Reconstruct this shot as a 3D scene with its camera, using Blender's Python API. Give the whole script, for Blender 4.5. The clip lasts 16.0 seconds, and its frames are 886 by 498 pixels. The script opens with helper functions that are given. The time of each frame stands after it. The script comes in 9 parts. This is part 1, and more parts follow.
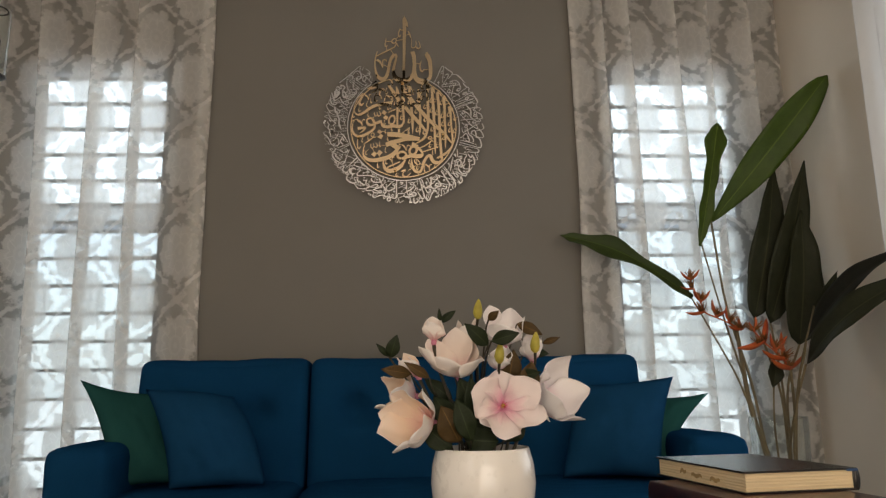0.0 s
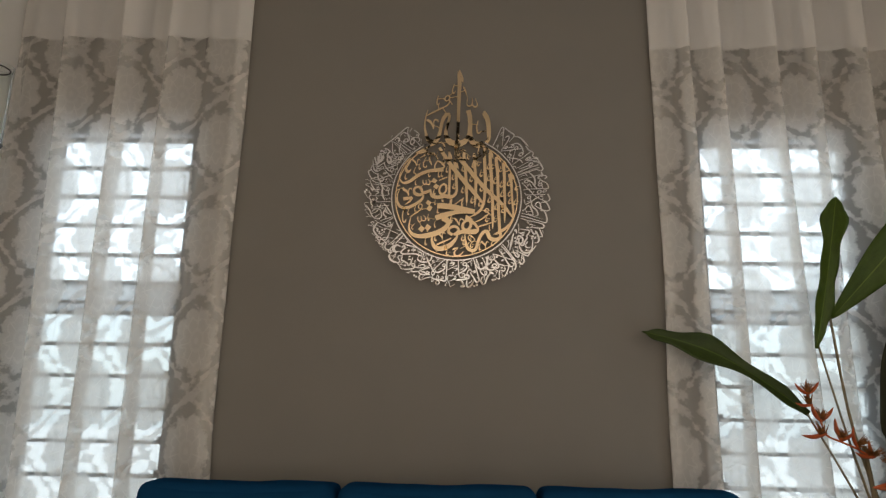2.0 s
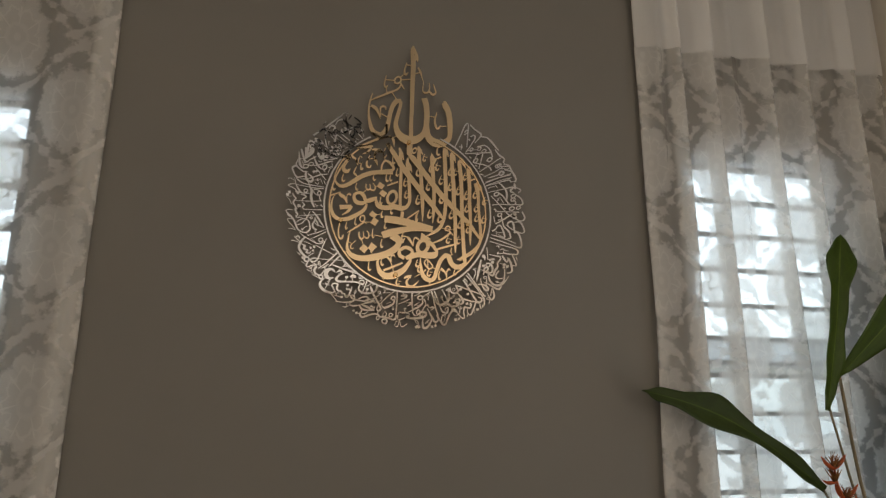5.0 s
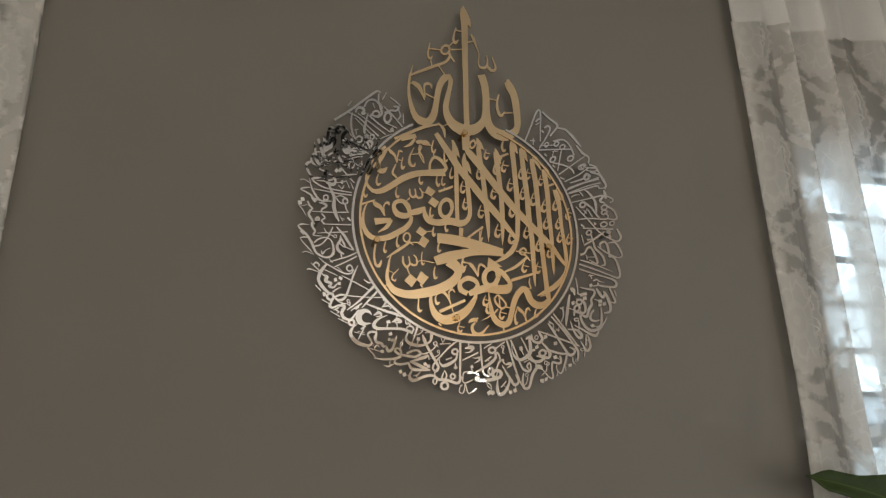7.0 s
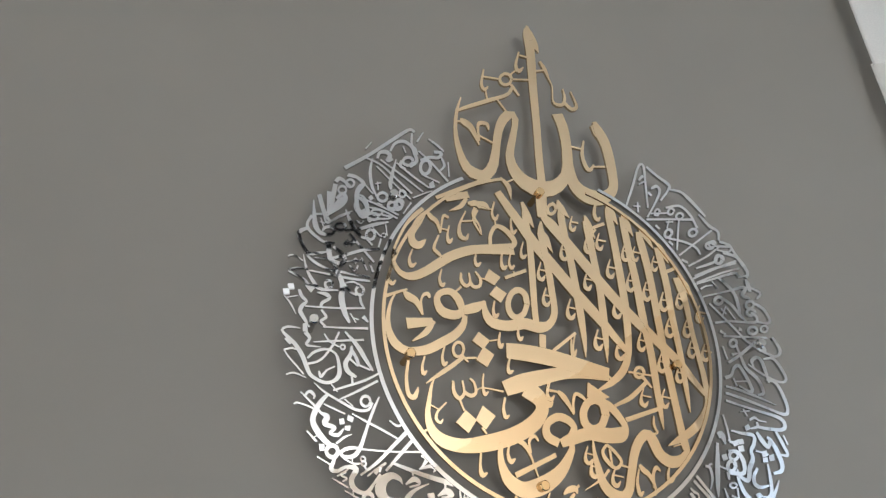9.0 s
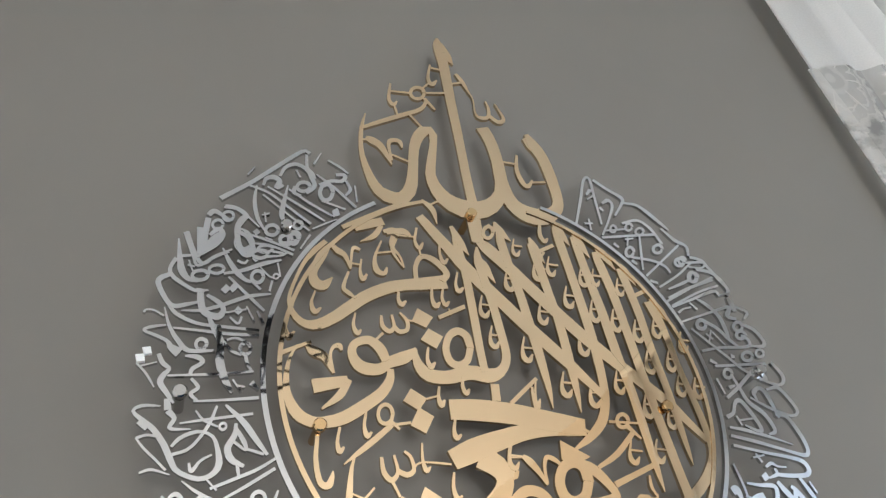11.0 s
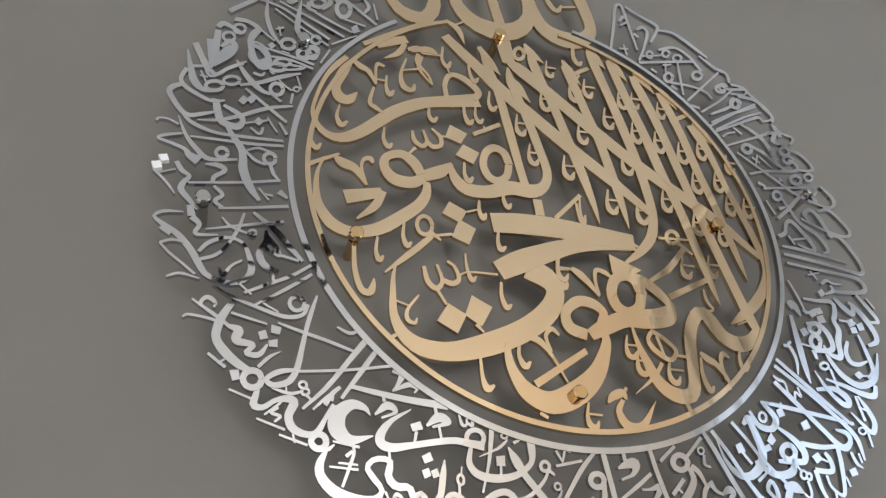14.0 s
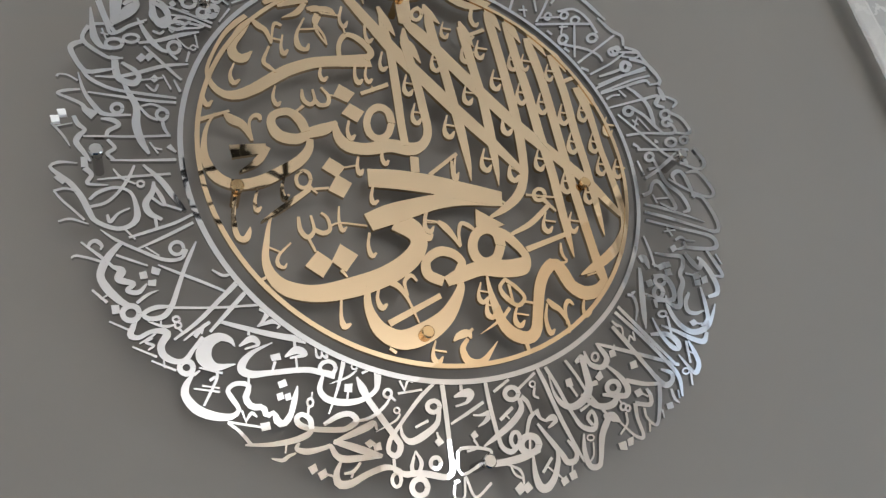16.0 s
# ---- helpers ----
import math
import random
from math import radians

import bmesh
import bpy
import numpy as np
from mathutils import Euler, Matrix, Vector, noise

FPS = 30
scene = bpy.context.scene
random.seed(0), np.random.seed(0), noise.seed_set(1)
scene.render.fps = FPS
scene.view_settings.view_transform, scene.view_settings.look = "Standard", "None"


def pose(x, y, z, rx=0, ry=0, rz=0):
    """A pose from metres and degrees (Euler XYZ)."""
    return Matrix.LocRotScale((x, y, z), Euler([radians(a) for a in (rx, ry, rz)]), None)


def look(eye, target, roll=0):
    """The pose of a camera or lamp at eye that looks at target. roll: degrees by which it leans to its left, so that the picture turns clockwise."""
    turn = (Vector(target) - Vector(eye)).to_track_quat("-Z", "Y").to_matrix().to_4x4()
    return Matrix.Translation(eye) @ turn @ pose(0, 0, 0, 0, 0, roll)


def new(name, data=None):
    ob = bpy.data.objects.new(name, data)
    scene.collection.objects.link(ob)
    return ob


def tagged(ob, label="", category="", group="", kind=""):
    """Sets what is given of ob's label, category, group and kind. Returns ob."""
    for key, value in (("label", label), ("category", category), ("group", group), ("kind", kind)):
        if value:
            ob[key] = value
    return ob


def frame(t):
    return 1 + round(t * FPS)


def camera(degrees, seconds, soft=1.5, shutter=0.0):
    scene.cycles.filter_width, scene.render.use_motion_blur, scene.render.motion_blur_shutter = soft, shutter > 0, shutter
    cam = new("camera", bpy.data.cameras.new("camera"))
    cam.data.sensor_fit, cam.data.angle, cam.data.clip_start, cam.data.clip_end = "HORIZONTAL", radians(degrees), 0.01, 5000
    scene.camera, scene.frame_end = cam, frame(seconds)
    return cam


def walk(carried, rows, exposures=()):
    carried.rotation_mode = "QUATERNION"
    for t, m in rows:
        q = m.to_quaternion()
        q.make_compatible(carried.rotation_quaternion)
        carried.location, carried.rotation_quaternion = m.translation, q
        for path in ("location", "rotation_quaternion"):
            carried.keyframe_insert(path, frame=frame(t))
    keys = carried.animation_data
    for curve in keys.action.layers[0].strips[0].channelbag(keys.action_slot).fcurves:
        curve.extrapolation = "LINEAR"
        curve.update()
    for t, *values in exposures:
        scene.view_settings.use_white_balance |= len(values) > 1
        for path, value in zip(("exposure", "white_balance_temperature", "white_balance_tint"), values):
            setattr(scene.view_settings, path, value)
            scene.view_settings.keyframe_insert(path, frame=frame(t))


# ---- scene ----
cam = camera(63.0, 16.0, soft=1.3)
PATH = [
    (0, (-0.159, 0.277, 0.779), (-0.052, 2.236, 1.17), -0.9),
    (0.5, (-0.135, 0.319, 0.81), (-0.072, 2.28, 1.199), -0.4),
    (1, (-0.146, 0.406, 0.83), (-0.175, 2.366, 1.227), 0.1),
    (1.5, (-0.163, 0.544, 0.877), (-0.21, 2.493, 1.325), 0.6),
    (2, (-0.142, 0.642, 1.04), (-0.191, 2.581, 1.528), 1.1),
    (2.5, (-0.126, 0.707, 1.099), (-0.177, 2.624, 1.668), 1.5),
    (3, (-0.133, 0.802, 1.151), (-0.204, 2.712, 1.739), 2.1),
    (3.5, (-0.202, 0.884, 1.212), (-0.302, 2.804, 1.763), 2.8),
    (4, (-0.317, 1.002, 1.229), (-0.199, 2.922, 1.778), 1.8),
    (4.2, (-0.365, 1.042, 1.219), (-0.146, 2.962, 1.737), 1.6),
    (6.3, (-0.537, 1.55, 1.345), (0.015, 3.41, 1.829), -1.3),
    (6.5, (-0.554, 1.616, 1.361), (0.017, 3.462, 1.878), -1.5),
    (7, (-0.597, 1.792, 1.369), (-0.01, 3.609, 1.966), -1.7),
    (7.5, (-0.614, 1.96, 1.394), (-0.025, 3.739, 2.092), -1.8),
    (8, (-0.568, 2.073, 1.424), (0.011, 3.832, 2.181), -1.3),
    (8.5, (-0.537, 2.176, 1.47), (0.032, 3.901, 2.305), -1.0),
    (9, (-0.528, 2.26, 1.514), (0.021, 3.955, 2.421), -1.8),
    (9.5, (-0.485, 2.321, 1.542), (0.101, 3.944, 2.553), -4.0),
    (9.7, (-0.47, 2.336, 1.55), (0.137, 3.93, 2.594), -4.9),
    (11.8, (-0.446, 2.491, 1.535), (0.259, 3.988, 2.658), -13.0),
    (12, (-0.454, 2.5, 1.532), (0.254, 4.015, 2.629), -12.9),
    (12.5, (-0.463, 2.519, 1.524), (0.24, 4.067, 2.576), -12.7),
    (13, (-0.465, 2.532, 1.515), (0.24, 4.088, 2.554), -12.5),
    (13.5, (-0.462, 2.54, 1.504), (0.244, 4.109, 2.523), -12.4),
    (14, (-0.462, 2.544, 1.489), (0.242, 4.142, 2.465), -12.6),
    (14.5, (-0.458, 2.546, 1.473), (0.248, 4.178, 2.388), -12.6),
    (15, (-0.469, 2.517, 1.469), (0.242, 4.182, 2.317), -12.3),
    (15.5, (-0.468, 2.481, 1.467), (0.274, 4.163, 2.255), -11.6),
    (16, (-0.393, 2.444, 1.463), (0.329, 4.14, 2.242), -10.3),
]
EXPOSURES = [
    (0.0, -0.18, 7040, 12), (1.5, -0.23, 6980, 12), (3.0, -0.35, 7190, 12), (4.2, -0.48, 7300, 12), (6.3, -0.14, 6480, 8), (7.0, 0.0, 6480, 7),
    (7.6, 0.08, 6130, 5), (8.0, 0.39, 5520, 4), (8.5, 0.96, 5520, 7), (9.5, 1.10, 5460, 3), (12.0, 1.03, 5520, 7), (14.0, 0.99, 5540, 7), (16.0, 0.88, 5520, 7),
]
walk(cam, [(t, look(eye, target, roll)) for t, eye, target, roll in PATH], EXPOSURES)

# ---- light ----
world = bpy.data.worlds.new("sky")
scene.world = world
world.use_nodes = True
wt = world.node_tree
sky = wt.nodes.new("ShaderNodeTexSky")
sky.sky_type, sky.sun_disc = "NISHITA", False
sky.sun_elevation, sky.sun_rotation = radians(48), radians(200)
sky.air_density, sky.dust_density, sky.ozone_density = 1.0, 4.0, 0.6
wt.links.new(sky.outputs[0], wt.nodes["Background"].inputs[0])
wt.nodes["Background"].inputs[1].default_value = 0.15

sun = new("sun", bpy.data.lights.new("sun", "SUN"))
sun.data.energy, sun.data.angle, sun.data.color = 1.2, radians(12), (1.0, 0.95, 0.88)
sun.matrix_world = look((-3, -6, 9), (0, 0, 0))


def opening_light(name, eye, target, w, h, watts, colour):
    """An area lamp in an opening: sky light at the windows, added fill elsewhere."""
    ob = new(name, bpy.data.lights.new(name, "AREA"))
    ob.data.shape, ob.data.size, ob.data.size_y = "RECTANGLE", w, h
    ob.data.energy, ob.data.color = watts, colour
    ob.matrix_world = look(eye, target)
    return ob


opening_light("east_window_light", (1.44, 1.83, 1.35), (0.0, 1.83, 1.9), 1.04, 1.4, 7.3, (0.86, 0.94, 1.0))
# unseen opening behind the camera, added as the room's main fill
opening_light("south_fill_light", (0.17, -3.02, 1.06), (-0.30, 0.0, 2.5), 2.2, 2.0, 52, (1.0, 0.91, 0.80))
# two unseen bright spots, placed only for the glints low on the lettering
opening_light("south_glint_light", (-0.22, -3.10, 2.52), (-0.22, 0.0, 2.3), 0.36, 0.22, 1.7, (0.86, 1.0, 0.95))
opening_light("east_glint_light", (1.50, -1.25, 2.04), (0.0, -1.25, 1.9), 0.26, 0.26, 2.6, (0.95, 0.98, 1.0))
# unseen west opening, added to warm and brighten the east wall
opening_light("west_fill_light", (-1.79, -1.3, 1.55), (0.0, -1.0, 1.7), 1.5, 1.4, 5.0, (1.0, 0.82, 0.62))
for x, wide, watts in ((-1.350, 0.50, 6.0), (0.950, 0.55, 7.0)):
    opening_light("upper_sash_light", (x, 3.12, 1.79), (x, 0.0, 1.7), wide, 0.57, watts * 0.37, (0.76, 0.89, 1.0))
    opening_light("lower_sash_light", (x, 3.12, 0.96), (x, 0.0, 0.9), wide, 1.08, watts * 0.43, (0.72, 0.88, 1.0))


# ---- materials ----
def nodes_of(name):
    m = bpy.data.materials.new(name)
    m.use_nodes = True
    t = m.node_tree
    return m, t, t.nodes["Principled BSDF"]


def math_node(t, op, a, b=None, c=None):
    n = t.nodes.new("ShaderNodeMath")
    n.operation = op
    for i, v in enumerate((a, b, c)):
        if v is None:
            continue
        if isinstance(v, (int, float)):
            n.inputs[i].default_value = v
        else:
            t.links.new(v, n.inputs[i])
    return n.outputs[0]


def noise_node(t, scale, detail=4.0, rough=0.55, coord="Object", stretch=(1, 1, 1)):
    tc = t.nodes.new("ShaderNodeTexCoord")
    mp = t.nodes.new("ShaderNodeMapping")
    mp.inputs["Scale"].default_value = stretch
    n = t.nodes.new("ShaderNodeTexNoise")
    n.inputs["Scale"].default_value = scale
    n.inputs["Detail"].default_value = detail
    n.inputs["Roughness"].default_value = rough
    t.links.new(tc.outputs[coord], mp.inputs[0])
    t.links.new(mp.outputs[0], n.inputs["Vector"])
    return n.outputs["Fac"]


def ramp_node(t, fac, stops):
    r = t.nodes.new("ShaderNodeValToRGB")
    while len(r.color_ramp.elements) < len(stops):
        r.color_ramp.elements.new(0.5)
    for e, (p, c) in zip(r.color_ramp.elements, stops):
        e.position, e.color = p, (*c, 1)
    t.links.new(fac, r.inputs[0])
    return r.outputs[0]


def shade(c, k):
    return tuple(min(1.0, v * k) for v in c)


def surface(name, colour, rough=0.5, metal=0.0, scale=6.0, vary=0.12, grain=120.0, bump=0.1, depth=0.001, sheen=0.0, coat=0.0, stretch=(1, 1, 1), coord="Object", tint=None):
    """Base colour with broad and fine variation, and a fine relief."""
    m, t, b = nodes_of(name)
    big = noise_node(t, scale, 5, 0.6, coord, stretch)
    fine = noise_node(t, grain, 3, 0.6, coord, stretch)
    mix = math_node(t, "ADD", math_node(t, "MULTIPLY", big, 0.7), math_node(t, "MULTIPLY", fine, 0.3))
    lo = shade(colour, 1 - vary)
    hi = tint or shade(colour, 1 + vary)
    t.links.new(ramp_node(t, mix, [(0.3, lo), (0.7, hi)]), b.inputs["Base Color"])
    b.inputs["Metallic"].default_value = metal
    t.links.new(math_node(t, "ADD", math_node(t, "MULTIPLY", fine, rough * 0.3), rough * 0.85), b.inputs["Roughness"])
    b.inputs["Sheen Weight"].default_value = sheen
    b.inputs["Coat Weight"].default_value = coat
    if bump:
        bp = t.nodes.new("ShaderNodeBump")
        bp.inputs["Strength"].default_value = bump
        bp.inputs["Distance"].default_value = depth
        t.links.new(fine, bp.inputs["Height"])
        t.links.new(bp.outputs[0], b.inputs["Normal"])
    return m


def weave(name, colour, rough=0.9, size=900.0, vary=0.14, sheen=0.0):
    """Upholstery cloth: crossing threads with a soft nap."""
    m, t, b = nodes_of(name)
    tc = t.nodes.new("ShaderNodeTexCoord")
    waves = []
    for axis in ("X", "Z"):
        w = t.nodes.new("ShaderNodeTexWave")
        w.bands_direction = axis
        w.inputs["Scale"].default_value = size / 6
        w.inputs["Distortion"].default_value = 1.5
        w.inputs["Detail"].default_value = 1
        t.links.new(tc.outputs["Object"], w.inputs["Vector"])
        waves.append(w.outputs["Fac"])
    thread = math_node(t, "MULTIPLY", math_node(t, "ADD", waves[0], waves[1]), 0.5)
    nap = noise_node(t, 7, 5, 0.6)
    fuzz = noise_node(t, 260, 2, 0.5)
    mix = math_node(t, "ADD", math_node(t, "MULTIPLY", nap, 0.5), math_node(t, "ADD", math_node(t, "MULTIPLY", thread, 0.25), math_node(t, "MULTIPLY", fuzz, 0.25)))
    t.links.new(ramp_node(t, mix, [(0.3, shade(colour, 1 - vary)), (0.7, shade(colour, 1 + vary))]), b.inputs["Base Color"])
    b.inputs["Roughness"].default_value = rough
    b.inputs["Sheen Weight"].default_value = sheen
    b.inputs["Sheen Roughness"].default_value = 0.5
    b.inputs["Specular IOR Level"].default_value = 0.0
    bp = t.nodes.new("ShaderNodeBump")
    bp.inputs["Strength"].default_value, bp.inputs["Distance"].default_value = 0.35, 0.0008
    t.links.new(math_node(t, "ADD", thread, fuzz), bp.inputs["Height"])
    t.links.new(bp.outputs[0], b.inputs["Normal"])
    return m


def cloth_shader(name, colour, cover_node, through_share=0.45, forward=0.0):
    """Thin cloth: a diffuse and a translucent face, let through by the holes of its weave. forward: the share of the light let through that keeps nearly its way."""
    m = bpy.data.materials.new(name)
    m.use_nodes = True
    t = m.node_tree
    t.nodes.remove(t.nodes["Principled BSDF"])
    out = t.nodes["Material Output"]
    dif, tra, gap, ahead = (t.nodes.new("ShaderNodeBsdf" + k) for k in ("Diffuse", "Translucent", "Transparent", "Refraction"))
    body, glow, mix = (t.nodes.new("ShaderNodeMixShader") for _ in range(3))
    body.inputs[0].default_value = through_share
    t.links.new(dif.outputs[0], body.inputs[1])
    ahead.inputs["Roughness"].default_value, ahead.inputs["IOR"].default_value = 1.0, 1.3
    t.links.new(tra.outputs[0], glow.inputs[1])
    t.links.new(ahead.outputs[0], glow.inputs[2])
    t.links.new(glow.outputs[0], body.inputs[2])
    cover, tone, thin = cover_node(t)
    t.links.new(math_node(t, "MULTIPLY", thin, forward), glow.inputs[0])
    col = ramp_node(t, tone, [(0.0, shade(colour, 0.92)), (1.0, colour)])
    t.links.new(col, dif.inputs[0])
    t.links.new(col, tra.inputs[0])
    t.links.new(col, ahead.inputs[0])
    t.links.new(cover, mix.inputs[0])
    t.links.new(gap.outputs[0], mix.inputs[1])
    t.links.new(body.outputs[0], mix.inputs[2])
    t.links.new(mix.outputs[0], out.inputs[0])
    return m


def damask(ground, figure, slip=0.0):
    """Cover of a burnt-out damask: scalloped palmettes in an ogee lattice of leaves, on an open ground. slip: shift across the cloth."""
    wide, tall = 0.285, 0.345
    def make(t):
        uv = t.nodes.new("ShaderNodeUVMap")
        sep = t.nodes.new("ShaderNodeSeparateXYZ")
        t.links.new(uv.outputs[0], sep.inputs[0])
        rag = math_node(t, "SUBTRACT", noise_node(t, 38, 4, 0.62, "UV"), 0.5)
        def op(kind, a, b_=None):
            return math_node(t, kind, a, b_)
        def wave(x, k, off=0.0):
            return op("COSINE", op("ADD", op("MULTIPLY", x, k), off))
        def soft(x, lo, hi):
            n = t.nodes.new("ShaderNodeMapRange")
            n.interpolation_type = "SMOOTHSTEP"
            n.inputs[1].default_value, n.inputs[2].default_value = lo, hi
            t.links.new(x, n.inputs[0])
            return n.outputs[0]
        def cell(x, step, off):
            return op("SUBTRACT", op("FLOORED_MODULO", op("ADD", x, off + step / 2), step), step / 2)
        def most(*parts):
            out = parts[0]
            for p in parts[1:]:
                out = op("MAXIMUM", out, p)
            return out
        su = op("ADD", sep.outputs[0], slip)
        sv = op("ADD", sep.outputs[1], 0.24)
        tau = 2 * math.pi
        # leafy bands of the ogee lattice, broken into leaves that lean along it
        field = op("ABSOLUTE", op("ADD", wave(su, tau / wide), wave(sv, tau / tall)))
        leaves = op("ADD", op("MULTIPLY", op("ABSOLUTE", wave(op("ADD", sv, op("MULTIPLY", su, 0.6)), tau * 3.5 / tall)), 0.26), op("MULTIPLY", rag, 1.0))
        band = op("MULTIPLY", soft(op("ADD", field, leaves), 0.44, 0.18), 0.85)
        found, veins = band, None
        for off in (0.0, 0.5):
            x = cell(su, wide, off * wide)
            y = cell(sv, tall, off * tall)
            du, dv = op("DIVIDE", x, 0.070), op("DIVIDE", op("ADD", y, 0.004), 0.108)
            r = op("SQRT", op("ADD", op("POWER", du, 2.0), op("POWER", dv, 2.0)))
            a = op("ARCTAN2", du, dv)
            scallop = op("MULTIPLY", op("ABSOLUTE", op("SINE", op("MULTIPLY", a, 4.5))), -0.13)
            rim = op("ADD", op("ADD", r, scallop), op("MULTIPLY", rag, 0.62))
            disc = soft(rim, 1.00, 0.74)
            found = most(found, disc)
            # petals parted and rimmed by thin dense lines, round a dense heart
            line = soft(op("ABSOLUTE", op("SINE", op("MULTIPLY", a, 3.5))), 0.17, 0.05)
            line = op("MULTIPLY", line, op("MULTIPLY", soft(r, 0.26, 0.36), soft(r, 0.86, 0.70)))
            ring = soft(op("ABSOLUTE", op("SUBTRACT", op("ADD", r, op("MULTIPLY", rag, 0.3)), 0.30)), 0.085, 0.03)
            pip = soft(op("ABSOLUTE", op("SUBTRACT", rim, 0.58)), 0.06, 0.02)
            outline = soft(op("ABSOLUTE", op("SUBTRACT", rim, 0.88)), 0.10, 0.04)
            heart = soft(r, 0.13, 0.08)
            lines = most(line, op("MULTIPLY", ring, 0.4), op("MULTIPLY", pip, 0.7), outline, op("MULTIPLY", heart, 0.5))
            veins = lines if veins is None else op("MAXIMUM", veins, lines)
        thread = noise_node(t, 420, 2, 0.6, "UV")
        cover = op("ADD", op("MULTIPLY", found, figure - ground), ground)
        cover = op("ADD", cover, op("MULTIPLY", veins, 0.12))
        cover = op("ADD", cover, op("MULTIPLY", op("SUBTRACT", thread, 0.5), 0.06))
        thin = op("SUBTRACT", 1.0, veins)
        return cover, op("ADD", op("MULTIPLY", found, 0.8), op("MULTIPLY", thread, 0.2)), thin
    return make


def plain_voile(cover):
    def make(t):
        thread = noise_node(t, 300, 3, 0.6, "UV")
        return math_node(t, "ADD", math_node(t, "MULTIPLY", thread, 0.12), cover - 0.06), thread, 1.0
    return make


def metal(name, colour, rough, grain=0.05):
    """Polished sheet metal with a faint brushing."""
    m, t, b = nodes_of(name)
    brush = noise_node(t, 90, 4, 0.6, "Object", (1, 1, 14))
    soft = noise_node(t, 9, 3, 0.5)
    t.links.new(ramp_node(t, soft, [(0.3, shade(colour, 0.93)), (0.7, colour)]), b.inputs["Base Color"])
    b.inputs["Metallic"].default_value = 1.0
    t.links.new(math_node(t, "ADD", math_node(t, "MULTIPLY", brush, grain), rough), b.inputs["Roughness"])
    bp = t.nodes.new("ShaderNodeBump")
    bp.inputs["Strength"].default_value, bp.inputs["Distance"].default_value = 0.10, 0.004
    t.links.new(soft, bp.inputs["Height"])
    t.links.new(bp.outputs[0], b.inputs["Normal"])
    return m


def glass(name, colour=(1, 1, 1), rough=0.0):
    """Thin clear glass: lets light straight through and mirrors a little, more at a slant."""
    m = bpy.data.materials.new(name)
    m.use_nodes = True
    t = m.node_tree
    t.nodes.remove(t.nodes["Principled BSDF"])
    gap, gloss, mix = t.nodes.new("ShaderNodeBsdfTransparent"), t.nodes.new("ShaderNodeBsdfGlossy"), t.nodes.new("ShaderNodeMixShader")
    gap.inputs[0].default_value = (*colour, 1)
    gloss.inputs["Roughness"].default_value = rough
    fr = t.nodes.new("ShaderNodeFresnel")
    fr.inputs[0].default_value = 1.22
    t.links.new(math_node(t, "MULTIPLY", fr.outputs[0], 0.6), mix.inputs[0])
    t.links.new(gap.outputs[0], mix.inputs[1])
    t.links.new(gloss.outputs[0], mix.inputs[2])
    t.links.new(mix.outputs[0], t.nodes["Material Output"].inputs[0])
    return m


PAINT_GREY = surface("warm_grey_wall_paint", (0.200, 0.186, 0.167), 0.75, scale=1.6, vary=0.05, grain=260, bump=0.12, depth=0.0006)
PAINT_CREAM = surface("cream_wall_paint", (0.80, 0.73, 0.64), 0.7, scale=1.4, vary=0.05, grain=260, bump=0.12, depth=0.0006)
PAINT_WHITE = surface("white_ceiling_paint", (0.86, 0.85, 0.82), 0.8, scale=1.2, vary=0.03, grain=200, bump=0.1, depth=0.0006)
FLOOR_TILE = surface("beige_floor_tile", (0.46, 0.40, 0.33), 0.25, scale=3, vary=0.12, grain=60, bump=0.05)
CONCRETE = surface("pale_yard_concrete", (0.42, 0.41, 0.39), 0.8, scale=0.8, vary=0.2, grain=30, bump=0.2)
ALU = surface("grey_window_aluminium", (0.12, 0.125, 0.13), 0.5, metal=0.3, scale=8, vary=0.1, bump=0.05)
BLADE, _t, _b = nodes_of("clear_louvre_glass")
_b.inputs["Base Color"].default_value = (0.90, 0.95, 0.95, 1)
_b.inputs["Transmission Weight"].default_value, _b.inputs["Roughness"].default_value, _b.inputs["IOR"].default_value = 1.0, 0.03, 1.45
FROSTED = cloth_shader("frosted_glass_strip", (0.86, 0.89, 0.90), plain_voile(0.96), through_share=0.85)
DAMASK = cloth_shader("ivory_damask_sheer", (0.96, 0.945, 0.92), damask(0.43, 0.86), through_share=0.62, forward=0.46)
HEM = cloth_shader("doubled_damask_hem", (0.96, 0.945, 0.92), damask(0.80, 0.95), through_share=0.55, forward=0.4)
DAMASK_EAST = cloth_shader("ivory_damask_sheer_shifted", (0.96, 0.945, 0.92), damask(0.43, 0.86, 0.085), through_share=0.62, forward=0.46)
VOILE = cloth_shader("plain_ivory_voile", (0.96, 0.945, 0.925), plain_voile(0.74), through_share=0.31)
WHITE_CLOTH = cloth_shader("white_side_voile", (0.92, 0.92, 0.92), plain_voile(0.96), through_share=0.4)
BLUE = weave("navy_teal_sofa_cloth", (0.0055, 0.046, 0.118))
BLUE_PILLOW = weave("navy_pillow_cloth", (0.0085, 0.052, 0.122))
GREEN = weave("bottle_green_pillow_cloth", (0.018, 0.080, 0.075))
BUTTON = weave("dark_button_cloth", (0.006, 0.035, 0.08))
DARK_WOOD = surface("dark_leg_wood", (0.05, 0.028, 0.016), 0.4, scale=5, vary=0.35, grain=40, stretch=(6, 6, 1))
